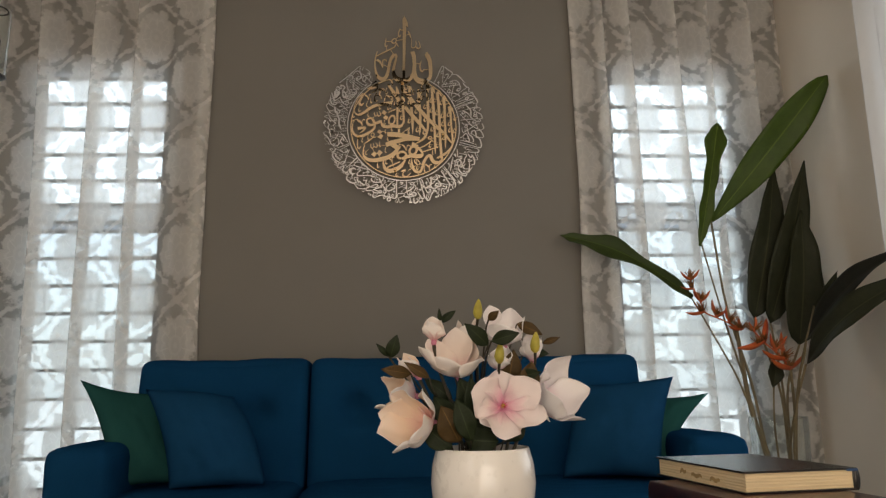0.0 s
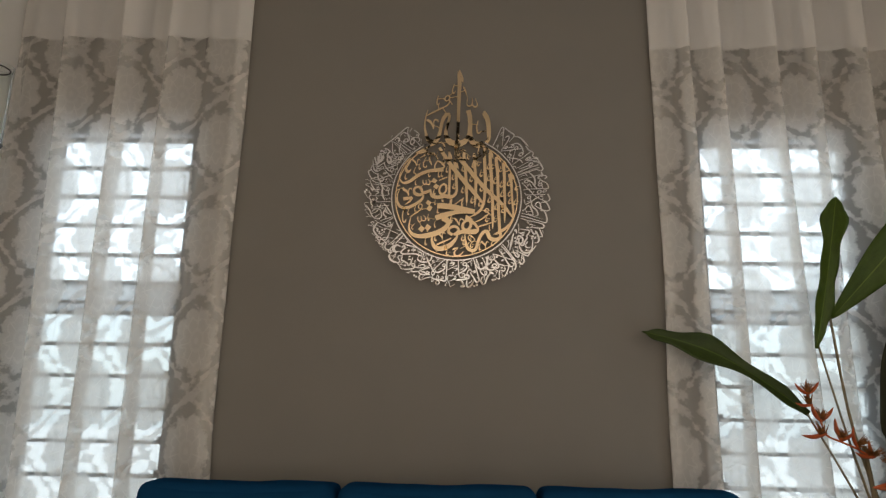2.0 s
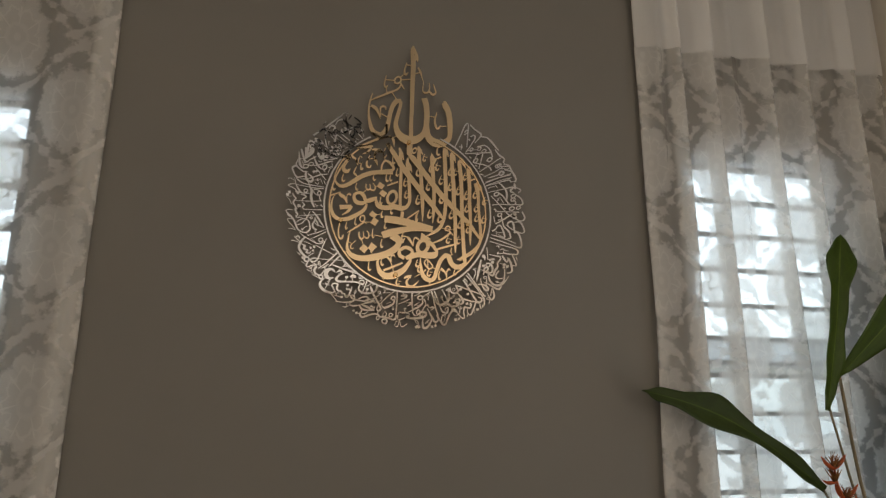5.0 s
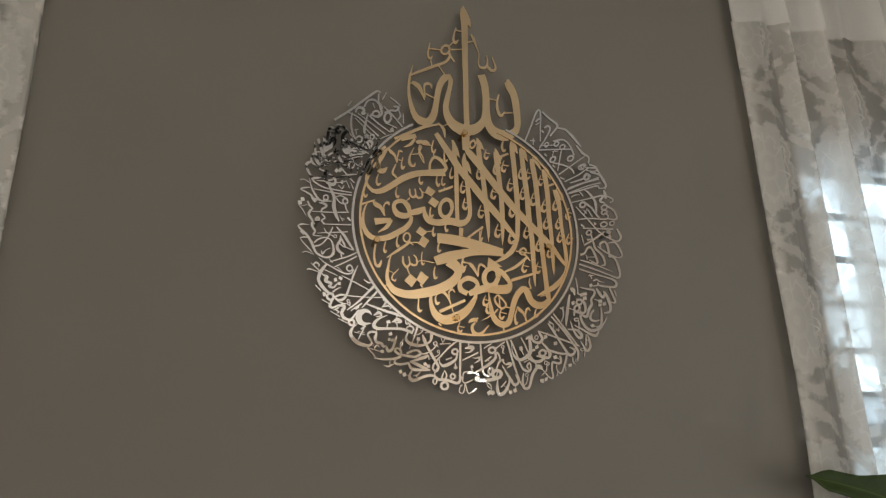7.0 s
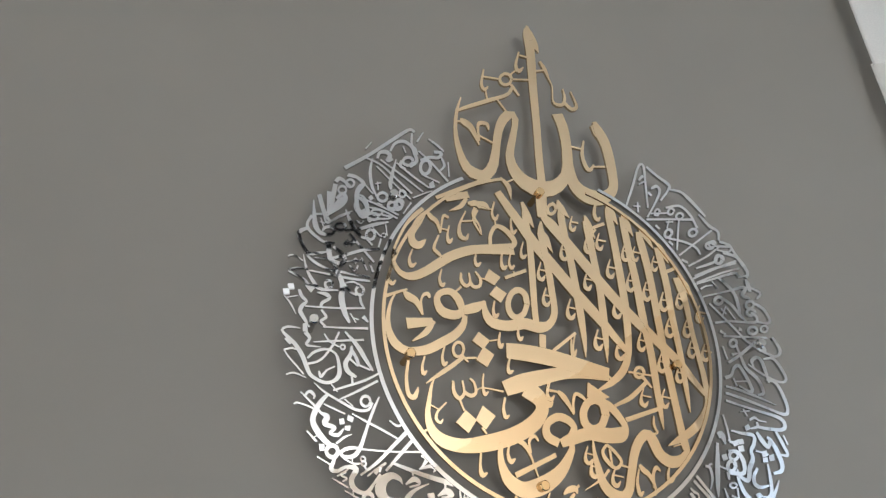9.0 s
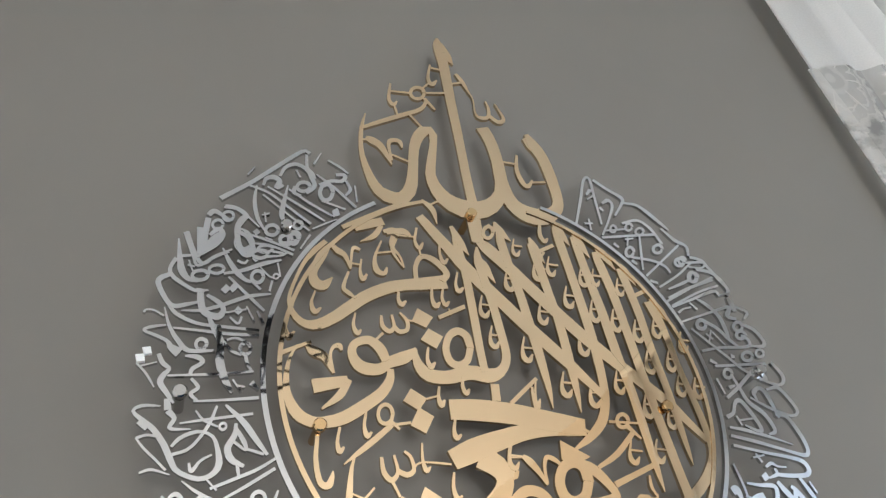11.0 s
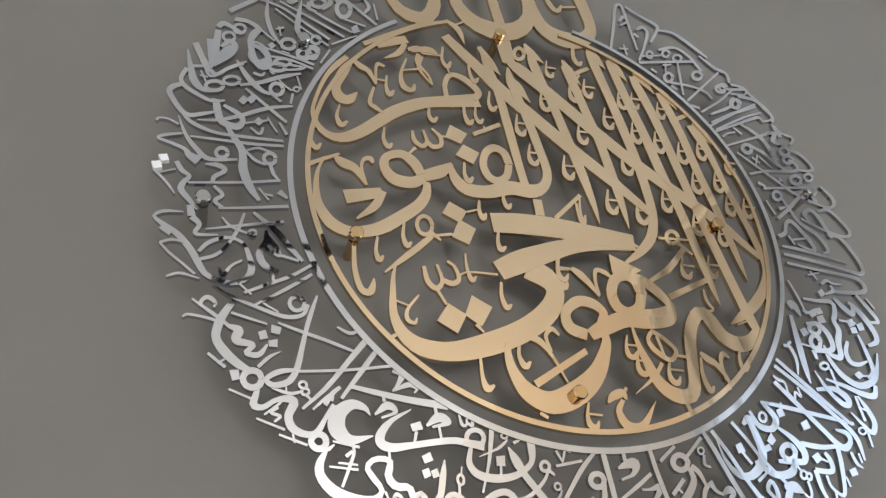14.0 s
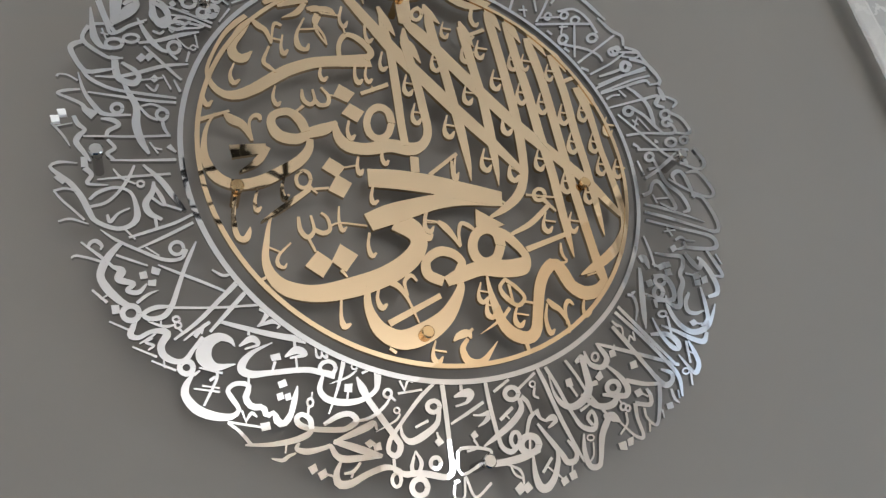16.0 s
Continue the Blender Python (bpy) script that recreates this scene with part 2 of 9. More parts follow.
TABLE_WOOD = surface("dark_table_wood", (0.09, 0.045, 0.024), 0.3, scale=4, vary=0.35, grain=40, stretch=(1, 8, 8))
BLACK_IRON = surface("black_wrought_iron", (0.011, 0.010, 0.010), 0.5, metal=0.0, scale=30, vary=0.3, grain=200, bump=0.3)
WAX = surface("black_candle_wax", (0.013, 0.013, 0.013), 0.5, scale=20, vary=0.1, bump=0.05)
CLEAR = glass("clear_vase_glass", (0.97, 0.985, 0.98), 0.0)
CERAMIC = surface("glossy_white_ceramic", (0.90, 0.87, 0.83), 0.28, scale=5, vary=0.03, grain=40, bump=0.02, coat=0.8)
GOLD = metal("polished_gold_sheet", (0.79, 0.61, 0.395), 0.01, 0.03)
SILVER = metal("polished_silver_sheet", (0.63, 0.63, 0.645), 0.01, 0.03)
STEEL_EDGE = metal("steel_standoff", (0.55, 0.54, 0.53), 0.08)
# a window's reflection on two bent dots, put in as plain white colour
GLINT_WHITE = surface("white_window_glint", (0.90, 0.90, 0.90), 0.4, scale=40, vary=0.04, bump=0.0)
BRASS = metal("brass_standoff", (0.72, 0.50, 0.26), 0.10)
COVER_BLACK = surface("black_book_cloth", (0.020, 0.018, 0.018), 0.24, scale=12, vary=0.25, grain=300, bump=0.2)
COVER_MAROON = surface("maroon_leather_cover", (0.055, 0.014, 0.012), 0.3, scale=14, vary=0.3, grain=180, bump=0.3)
PAGES = surface("yellowed_page_edges", (0.84, 0.68, 0.44), 0.85, scale=10, vary=0.14, grain=500, bump=0.12, stretch=(1, 1, 40))
STAIN = surface("brown_page_stain", (0.50, 0.33, 0.15), 0.9, scale=30, vary=0.3, grain=200)
BLUE_INK = surface("blue_cover_scuff", (0.03, 0.08, 0.2), 0.5, scale=40, vary=0.3)
HELI_STEM = surface("tan_heliconia_stem", (0.19, 0.145, 0.075), 0.6, scale=14, vary=0.4, grain=90, bump=0.3, stretch=(4, 4, 1))
SOIL_STEM = surface("brown_flower_stem", (0.045, 0.036, 0.020), 0.7, scale=30, vary=0.35, grain=120, bump=0.4)


def petal_mat(name, outside, inside, heart):
    """Petal silk: blush at the root, paler to the rim; the inner face has its own tone (its UVs lie at u 2 to 3)."""
    m, t, b = nodes_of(name)
    uv = t.nodes.new("ShaderNodeUVMap")
    sep = t.nodes.new("ShaderNodeSeparateXYZ")
    t.links.new(uv.outputs[0], sep.inputs[0])
    vein = noise_node(t, 9, 3, 0.6, "UV", (9, 1, 1))
    f = math_node(t, "ADD", sep.outputs[1], math_node(t, "MULTIPLY", math_node(t, "SUBTRACT", vein, 0.5), 0.35))
    def blend(tip):
        return ramp_node(t, f, [(0.03, heart), (0.20, tuple((a + h) / 2 for a, h in zip(tip, heart))), (0.46, tip), (1.0, tuple((a + c) / 2 for a, c in zip(tip, (0.96, 0.92, 0.91))))])
    mix = t.nodes.new("ShaderNodeMix")
    mix.data_type = "RGBA"
    t.links.new(math_node(t, "GREATER_THAN", sep.outputs[0], 1.5), mix.inputs[0])
    t.links.new(blend(outside), mix.inputs[6])
    t.links.new(blend(inside), mix.inputs[7])
    t.links.new(mix.outputs[2], b.inputs["Base Color"])
    b.inputs["Roughness"].default_value = 0.55
    b.inputs["Specular IOR Level"].default_value = 0.3
    thin, both = t.nodes.new("ShaderNodeBsdfTranslucent"), t.nodes.new("ShaderNodeMixShader")
    both.inputs[0].default_value = 0.10
    t.links.new(mix.outputs[2], thin.inputs[0])
    t.links.new(b.outputs[0], both.inputs[1])
    t.links.new(thin.outputs[0], both.inputs[2])
    t.links.new(both.outputs[0], t.nodes["Material Output"].inputs[0])
    bp = t.nodes.new("ShaderNodeBump")
    bp.inputs["Strength"].default_value, bp.inputs["Distance"].default_value = 0.3, 0.001
    t.links.new(vein, bp.inputs["Height"])
    t.links.new(bp.outputs[0], b.inputs["Normal"])
    return m


PETAL_PINK = petal_mat("blush_pink_petal", (0.93, 0.84, 0.83), (0.93, 0.79, 0.77), (0.72, 0.24, 0.38))
PETAL_WHITE = petal_mat("white_pink_petal", (0.94, 0.90, 0.90), (0.94, 0.88, 0.88), (0.76, 0.40, 0.52))
PETAL_PEACH = petal_mat("peach_petal", (0.94, 0.88, 0.86), (0.92, 0.70, 0.52), (0.80, 0.34, 0.36))
PETAL_CREAM = petal_mat("cream_peach_petal", (0.94, 0.86, 0.81), (0.94, 0.80, 0.71), (0.80, 0.38, 0.38))
CALYX = surface("pink_calyx", (0.62, 0.22, 0.32), 0.6, scale=60, vary=0.2)


def leaf_mat(name, colour, back, gloss=0.35):
    m, t, b = nodes_of(name)
    uv = t.nodes.new("ShaderNodeUVMap")
    sep = t.nodes.new("ShaderNodeSeparateXYZ")
    t.links.new(uv.outputs[0], sep.inputs[0])
    rib = math_node(t, "ABSOLUTE", math_node(t, "SUBTRACT", sep.outputs[0], 0.5))
    w = t.nodes.new("ShaderNodeTexWave")
    w.inputs["Scale"].default_value, w.inputs["Distortion"].default_value = 22, 0.6
    w.bands_direction = "Y"
    t.links.new(uv.outputs[0], w.inputs["Vector"])
    spot = noise_node(t, 6, 4, 0.6, "UV", (1, 3, 1))
    f = math_node(t, "ADD", math_node(t, "MULTIPLY", spot, 0.8), math_node(t, "MULTIPLY", w.outputs["Fac"], 0.03))
    col = ramp_node(t, f, [(0.25, shade(colour, 0.7)), (0.55, colour), (0.8, back)])
    mixc = t.nodes.new("ShaderNodeMix")
    mixc.data_type = "RGBA"
    t.links.new(math_node(t, "LESS_THAN", rib, 0.022), mixc.inputs[0])
    t.links.new(col, mixc.inputs[6])
    mixc.inputs[7].default_value = (*shade(back, 1.2), 1)
    t.links.new(mixc.outputs[2], b.inputs["Base Color"])
    b.inputs["Roughness"].default_value = gloss
    b.inputs["Specular IOR Level"].default_value = 0.22
    bp = t.nodes.new("ShaderNodeBump")
    bp.inputs["Strength"].default_value, bp.inputs["Distance"].default_value = 0.06, 0.001
    t.links.new(w.outputs["Fac"], bp.inputs["Height"])
    t.links.new(bp.outputs[0], b.inputs["Normal"])
    return m


LEAF_GREEN = leaf_mat("fresh_heliconia_leaf", (0.050, 0.088, 0.008), (0.075, 0.115, 0.012), 0.45)
LEAF_OLIVE = leaf_mat("olive_heliconia_leaf", (0.034, 0.056, 0.009), (0.055, 0.085, 0.012), 0.5)
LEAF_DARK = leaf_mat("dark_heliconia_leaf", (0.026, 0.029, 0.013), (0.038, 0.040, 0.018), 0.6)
LEAF_BLACK = leaf_mat("near_black_heliconia_leaf", (0.014, 0.014, 0.009), (0.022, 0.021, 0.013), 0.6)
LEAF_SMALL = leaf_mat("magnolia_leaf", (0.018, 0.028, 0.010), (0.030, 0.042, 0.016), 0.55)
LEAF_BROWN = leaf_mat("russet_magnolia_leaf", (0.085, 0.050, 0.015), (0.13, 0.075, 0.02), 0.55)
BUD_YELLOW = surface("yellow_green_bud", (0.42, 0.36, 0.05), 0.5, scale=30, vary=0.25)
HEART_RED = surface("red_flower_heart", (0.45, 0.03, 0.05), 0.6, scale=60, vary=0.3)
BRACT = surface("orange_red_bract", (0.55, 0.060, 0.016), 0.5, scale=25, vary=0.4, tint=(0.66, 0.15, 0.03))
FLORET = surface("olive_orange_floret", (0.22, 0.085, 0.018), 0.6, scale=90, vary=0.6, tint=(0.42, 0.15, 0.03))


# ---- mesh helpers ----
def finish(bm, smooth):
    bmesh.ops.recalc_face_normals(bm, faces=bm.faces[:])
    if smooth:
        for f in bm.faces:
            f.smooth = True


def part(name, bm, material, parent=None, label="", smooth=True):
    finish(bm, smooth)
    me = bpy.data.meshes.new(name)
    bm.to_mesh(me)
    bm.free()
    me.materials.append(material)
    ob = new(name, me)
    if parent:
        ob.parent = parent
        ob.matrix_parent_inverse = base_of(parent).inverted()
    if label:
        ob["label"] = label
    return ob


def base_of(ob):
    m = ob.matrix_basis
    return base_of(ob.parent) @ ob.matrix_parent_inverse @ m if ob.parent else m


def thing(name, place, label, category, group="", kind=""):
    ob = new(name)
    ob.matrix_basis = Matrix.Translation(place)
    return tagged(ob, label, category, group, kind)


def box(bm, x0, x1, y0, y1, z0, z1, bevel=0.0, seg=2):
    m = Matrix.Translation(((x0 + x1) / 2, (y0 + y1) / 2, (z0 + z1) / 2)) @ Matrix.Diagonal((x1 - x0, y1 - y0, z1 - z0, 1))
    g = bmesh.ops.create_cube(bm, size=1, matrix=m)
    if bevel:
        es = list({e for v in g["verts"] for e in v.link_edges})
        bmesh.ops.bevel(bm, geom=es, offset=bevel, segments=seg, affect="EDGES", profile=0.5)
    return bm


def boxed(*a, **k):
    return box(bmesh.new(), *a, **k)


def rod(bm, a, b, r0, r1=None, n=10):
    a, b = Vector(a), Vector(b)
    m = Matrix.Translation((a + b) / 2) @ (b - a).to_track_quat("Z", "Y").to_matrix().to_4x4()
    bmesh.ops.create_cone(bm, cap_ends=True, segments=n, radius1=r0, radius2=r0 if r1 is None else r1, depth=(b - a).length, matrix=m)
    return bm


def spline(points, n):
    """n + 1 points on a smooth curve through the given ones (any number of values in each)."""
    p = [np.array(q, float) for q in points]
    if len(p) == 2:
        return [p[0] + (p[1] - p[0]) * i / n for i in range(n + 1)]
    d = [0.0]
    for a, b in zip(p, p[1:]):
        d.append(d[-1] + max(1e-6, float(np.linalg.norm((b - a)[:2]))) ** 0.6)
    p = [2 * p[0] - p[1]] + p + [2 * p[-1] - p[-2]]
    out = []
    for i in range(n + 1):
        s = d[-1] * i / n
        k = min(len(d) - 2, max(j for j in range(len(d)) if d[j] <= s + 1e-9))
        u = (s - d[k]) / (d[k + 1] - d[k])
        a, b, c, e = p[k:k + 4]
        out.append(0.5 * (2 * b + (c - a) * u + (2 * a - 5 * b + 4 * c - e) * u * u + (3 * b - a - 3 * c + e) * u ** 3))
    return out


def tube(bm, points, n=16, sides=8):
    """A round stem along points (x, y, z, radius)."""
    line = spline(points, n)
    rings = []
    for i, q in enumerate(line):
        d = Vector(line[min(n, i + 1)][:3]) - Vector(line[max(0, i - 1)][:3])
        rot = d.to_track_quat("Z", "Y").to_matrix()
        rings.append([bm.verts.new(Vector(q[:3]) + rot @ Vector((math.cos(2 * math.pi * k / sides) * q[3], math.sin(2 * math.pi * k / sides) * q[3], 0))) for k in range(sides)])
    for a, b in zip(rings, rings[1:]):
        for k in range(sides):
            bm.faces.new((a[k], a[(k + 1) % sides], b[(k + 1) % sides], b[k]))
    bm.faces.new(rings[0][::-1])
    bm.faces.new(rings[-1])
    return bm


def lathe(bm, profile, centre, n=48):
    """A turned body from (radius, height) points; the last joins no cap."""
    cx, cy, cz = centre
    rings = [[bm.verts.new((cx + r * math.cos(2 * math.pi * k / n), cy + r * math.sin(2 * math.pi * k / n), cz + h)) for k in range(n)] for r, h in profile]
    for a, b in zip(rings, rings[1:]):
        for k in range(n):
            bm.faces.new((a[k], a[(k + 1) % n], b[(k + 1) % n], b[k]))
    bm.faces.new(rings[0][::-1])
    bm.faces.new(rings[-1])
    return bm


def sheet(bm, f, nu, nv, thick, inner=0.0):
    """A thin shell with two faces and closed rims; f(u, v) gives the place of its middle. inner: shift of the second face's u."""
    lay = bm.loops.layers.uv.verify()
    mid = [[Vector(f(i / nu, j / nv)) for i in range(nu + 1)] for j in range(nv + 1)]
    def normal(i, j):
        a = mid[j][min(nu, i + 1)] - mid[j][max(0, i - 1)]
        b = mid[min(nv, j + 1)][i] - mid[max(0, j - 1)][i]
        c = a.cross(b)
        return c.normalized() if c.length > 1e-12 else Vector((0, 0, 1))
    faces = []
    grids = []
    for s in (0.5, -0.5):
        grids.append([[bm.verts.new(mid[j][i] + normal(i, j) * thick * s) for i in range(nu + 1)] for j in range(nv + 1)])
    def quad(vs, us):
        fc = bm.faces.new(vs)
        for l, q in zip(fc.loops, us):
            l[lay].uv = q
    for k, g in enumerate(grids):
        for j in range(nv):
            for i in range(nu):
                vs = [g[j][i], g[j][i + 1], g[j + 1][i + 1], g[j + 1][i]]
                us = [(p / nu + k * inner, q / nv) for p, q in ((i, j), (i + 1, j), (i + 1, j + 1), (i, j + 1))]
                quad(vs[::-1] if k else vs, us[::-1] if k else us)
    rim = [(i, 0) for i in range(nu)] + [(nu, j) for j in range(nv)] + [(i, nv) for i in range(nu, 0, -1)] + [(0, j) for j in range(nv, 0, -1)]
    for (i, j), (p, q) in zip(rim, rim[1:] + rim[:1]):
        quad([grids[0][j][i], grids[1][j][i], grids[1][q][p], grids[0][q][p]], [(i / nu, j / nv)] * 2 + [(p / nu, q / nv)] * 2)
    return bm


def puffed(bm, centre, half, radius=0.04, cuts=14, dents=(), lean=0.0, crown=0.0, sag=0.0):
    """An upholstered block with full faces and rounded edges; dents are (x, z, depth, width) on its -y face."""
    bm2 = bmesh.new()
    bmesh.ops.create_cube(bm2, size=2)
    bmesh.ops.subdivide_edges(bm2, edges=bm2.edges[:], cuts=cuts, use_grid_fill=True)
    hx, hy, hz = half
    for v in bm2.verts:
        c = Vector([math.copysign(1 - (1 - abs(k)) ** 1.5, k) for k in v.co])
        p = Vector((c.x * hx, c.y * hy, c.z * hz))
        core = Vector([max(radius - h, min(h - radius, k)) for k, h in zip(p, half)])
        x, y, z = core + (p - core).normalized() * radius
        full = (1 - c.x ** 2) * (1 - c.z ** 2)
        if c.y < 0:
            y -= crown * full
            for dx, dz, dep, wid in dents:
                y += dep * math.exp(-((x - dx) ** 2 + (z - dz) ** 2) / wid ** 2)
        if c.z > 0:
            z += crown * 0.8 * (1 - c.x ** 2) * (1 - c.y ** 2) - sag * math.cos(c.x * math.pi / 2) * 0.5
        y += lean * (z + hz)
        z += 0.0015 * noise.noise((x * 9, y * 9, z * 9)) * 3
        y += 0.0012 * noise.noise((x * 7 + 3, z * 7, y * 7)) * 3
        v.co = Vector(centre) + Vector((x, y, z))
    me = bpy.data.meshes.new("tmp")
    bm2.to_mesh(me)
    bm2.free()
    bm.from_mesh(me)
    bpy.data.meshes.remove(me)
    return bm


def slab_with_holes(bm, axis, at, thick, a0, a1, z0, z1, holes):
    """A wall with openings through it, as butted blocks. axis 'y': lies along x at y = at."""
    cuts = sorted({a0, a1, *[h[0] for h in holes], *[h[1] for h in holes]})
    for c0, c1 in zip(cuts, cuts[1:]):
        spans, z = [], z0
        for h in sorted((h for h in holes if h[0] <= c0 and h[1] >= c1), key=lambda h: h[2]):
            spans.append((z, h[2]))
            z = h[3]
        spans.append((z, z1))
        for s0, s1 in spans:
            if s1 - s0 > 1e-6:
                if axis == "y":
                    box(bm, c0, c1, at, at + thick, s0, s1)
                else:
                    box(bm, at, at + thick, c0, c1, s0, s1)
    bmesh.ops.remove_doubles(bm, verts=bm.verts[:], dist=1e-5)
    return bm


# ---- the room ----
X0, X1, Y0, Y1, TOP = -1.75, 1.40, -3.0, 3.01, 2.74
LEFT_HOLE = (-1.628, -1.075, 0.40, 2.085)
RIGHT_HOLE = (0.664, 1.210, 0.40, 2.085)
EAST_HOLE = (1.30, 2.36, 0.60, 2.10)
# the next four openings are unseen and only hold added lights
SMALL_HOLE = (-1.39, -1.11, 1.90, 2.18)
SOUTH_HOLE = (-0.95, 1.3, 0.02, 2.10)
SOUTH_GLINT_HOLE = (-0.42, -0.02, 2.40, 2.64)
WEST_HOLE = (-2.10, -0.50, 0.85, 2.25)

wall_north = part("wall_north", slab_with_holes(bmesh.new(), "y", Y1, 0.15, X0 - 0.15, X1 + 0.15, 0, TOP, [LEFT_HOLE, RIGHT_HOLE]), PAINT_GREY, smooth=False)
tagged(wall_north, "warm grey painted wall behind the sofa", "wall", kind="structure")
wall_east = part("wall_east", slab_with_holes(bmesh.new(), "x", X1, 0.15, Y0 - 0.15, Y1, 0, TOP, [EAST_HOLE, SMALL_HOLE]), PAINT_CREAM, smooth=False)
tagged(wall_east, "cream painted side wall beside the plant", "wall", kind="structure")
wall_west = part("wall_west", slab_with_holes(bmesh.new(), "x", X0 - 0.15, 0.15, Y0 - 0.15, Y1, 0, TOP, [WEST_HOLE]), PAINT_WHITE, smooth=False)
tagged(wall_west, "plain off-white side wall carrying a candle sconce", "wall", kind="structure")
wall_south = part("wall_south", slab_with_holes(bmesh.new(), "y", Y0 - 0.15, 0.15, X0, X1, 0, TOP, [SOUTH_HOLE, SOUTH_GLINT_HOLE]), PAINT_CREAM, smooth=False)
tagged(wall_south, "plain unseen cream wall with openings added for fill light", "wall", kind="structure")
floor = part("floor", boxed(X0 - 0.15, X1 + 0.15, Y0 - 0.15, Y1 + 0.15, -0.2, 0.0), FLOOR_TILE, smooth=False)
tagged(floor, "plain beige tiled living room floor", "floor", kind="structure")
ceiling = part("ceiling", boxed(X0 - 0.15, X1 + 0.15, Y0 - 0.15, Y1 + 0.15, TOP, TOP + 0.12), PAINT_WHITE, smooth=False)
tagged(ceiling, "plain white painted ceiling", "ceiling", kind="structure")
ground = part("ground", boxed(-400, 400, -400, 400, -0.5, -0.21), CONCRETE, smooth=False)
tagged(ground, "pale concrete yard outside the windows", "ground", kind="structure")


# ---- louvre windows ----
def louvre_window(name, hole, label):
    x0, x1, z0, z1 = hole
    w = thing(name, ((x0 + x1) / 2, 3.075, z0), label, "window", "louvre windows beside the wall art", "structure")
    bm = bmesh.new()
    t = 0.028
    for a in ((x0, x0 + t, z0, z1), (x1 - t, x1, z0, z1), (x0 + t, x1 - t, z1 - t, z1), (x0 + t, x1 - t, z0, z0 + t), (x0 + t, x1 - t, 1.437, 1.447), (x0 + t, x1 - t, 1.507, 1.517)):
        box(bm, a[0], a[1], 3.035, 3.085, a[2], a[3], 0.003, 1)
    part("window_frame", bm, ALU, w)
    strip = part("frosted_pane", boxed(x0 + t, x1 - t, 3.052, 3.058, 1.447, 1.507, 0.001, 1), FROSTED, w, "frosted strip between the sashes", smooth=False)
    strip.visible_shadow = False
    for z in [2.028 - 0.1055 * k for k in range(5)] + [1.405 - 0.1045 * k for k in range(10)]:
        low = 1.517 if z > 1.6 and z < 1.62 else z0 + t if z < 0.47 else z - 0.104
        tall = z - low
        if tall > 0.05:
            bm = bmesh.new()
            box(bm, x0 + t + 0.002, x1 - t - 0.002, -0.0025, 0.0025, -tall / 2 - 0.002, tall / 2 + 0.002, 0.001, 1)
            bmesh.ops.transform(bm, matrix=pose(0, 3.06, z - tall / 2, 14), verts=bm.verts[:])
            pane = part("pane", bm, BLADE, w, smooth=False)
            pane.visible_shadow = False
        bm = bmesh.new()
        box(bm, x0 + t, x1 - t, 3.030, 3.050, z - 0.006, z + 0.006, 0.002, 1)
        for x in (x0 + t, x1 - t - 0.016):
            box(bm, x, x + 0.016, 3.040, 3.080, z + 0.0, z + 0.018, 0.003, 1)
        part("blade_clip", bm, ALU, w)
    bm = boxed(x0 - 0.02, x1 + 0.02, 3.086, 3.16, z0 - 0.03, z0, 0.004, 1)
    part("window_sill", bm, ALU, w)
    return w


louvre_window("window_1", LEFT_HOLE, "tall aluminium louvre window behind a damask sheer")
louvre_window("window_2", RIGHT_HOLE, "tall aluminium louvre window behind the heliconia")


# ---- curtains ----
def fold(s, seed, count):
    """The fold's phase at the share s of a cloth with that many folds, unevenly gathered."""
    return 2 * math.pi * (count * s + 0.45 * math.sin(2 * math.pi * 1.3 * s + seed) + 0.16 * math.sin(2 * math.pi * 3.7 * s + seed * 2.3))


def cloth_point(s, z, x0, x1, deep, seed, count):
    """Across and out of the plane: an evenly gathered voile."""
    low = (2.7 - z) / 2.6
    q = fold(s, seed + 0.06 * math.sin(z * 1.9 + seed), count)
    lap = (1.45 - 0.2 * low) * (x1 - x0) / (2 * math.pi * count)
    ease = max(0.0, min(1.0, s * 12, (1 - s) * 12))
    x = x0 + (x1 - x0) * s - ease * lap * math.sin(q) + 0.003 * math.sin(z * 3.1 + s * 17)
    return x, deep * (math.sin(q) + 0.30 * math.sin(q * 0.5 + seed) + 0.10 * math.sin(q * 3 + z * 2))


def woven(line_at, z0, z1, rows, turned=False):
    """Cloth from its cross-section at each height; one skin, as cloth is. Its UVs run in metres along the cloth."""
    bm = bmesh.new()
    lay = bm.loops.layers.uv.verify()
    base = line_at(1.6)
    us = [0.0]
    for a, b in zip(base, base[1:]):
        us.append(us[-1] + math.hypot(b[0] - a[0], b[1] - a[1]))
    zs = [z0 + (z1 - z0) * j / rows for j in range(rows + 1)]
    grid = [[bm.verts.new((y, x, z) if turned else (x, y, z)) for x, y in line_at(z)] for z in zs]
    for j in range(rows):
        for i in range(len(us) - 1):
            f = bm.faces.new((grid[j][i], grid[j][i + 1], grid[j + 1][i + 1], grid[j + 1][i]))
            for l, (a, b) in zip(f.loops, ((i, j), (i + 1, j), (i + 1, j + 1), (i, j + 1))):
                l[lay].uv = (us[a], zs[b])
    return bm


def hang(x0, x1, y, z0, z1, deep, seed, cols=260, rows=16, count=8):
    def line_at(z):
        pts = [cloth_point(i / cols, z, x0, x1, deep, seed, count) for i in range(cols + 1)]
        return [(x, y + d) for x, d in pts]
    return woven(line_at, z0, z1, rows, True)


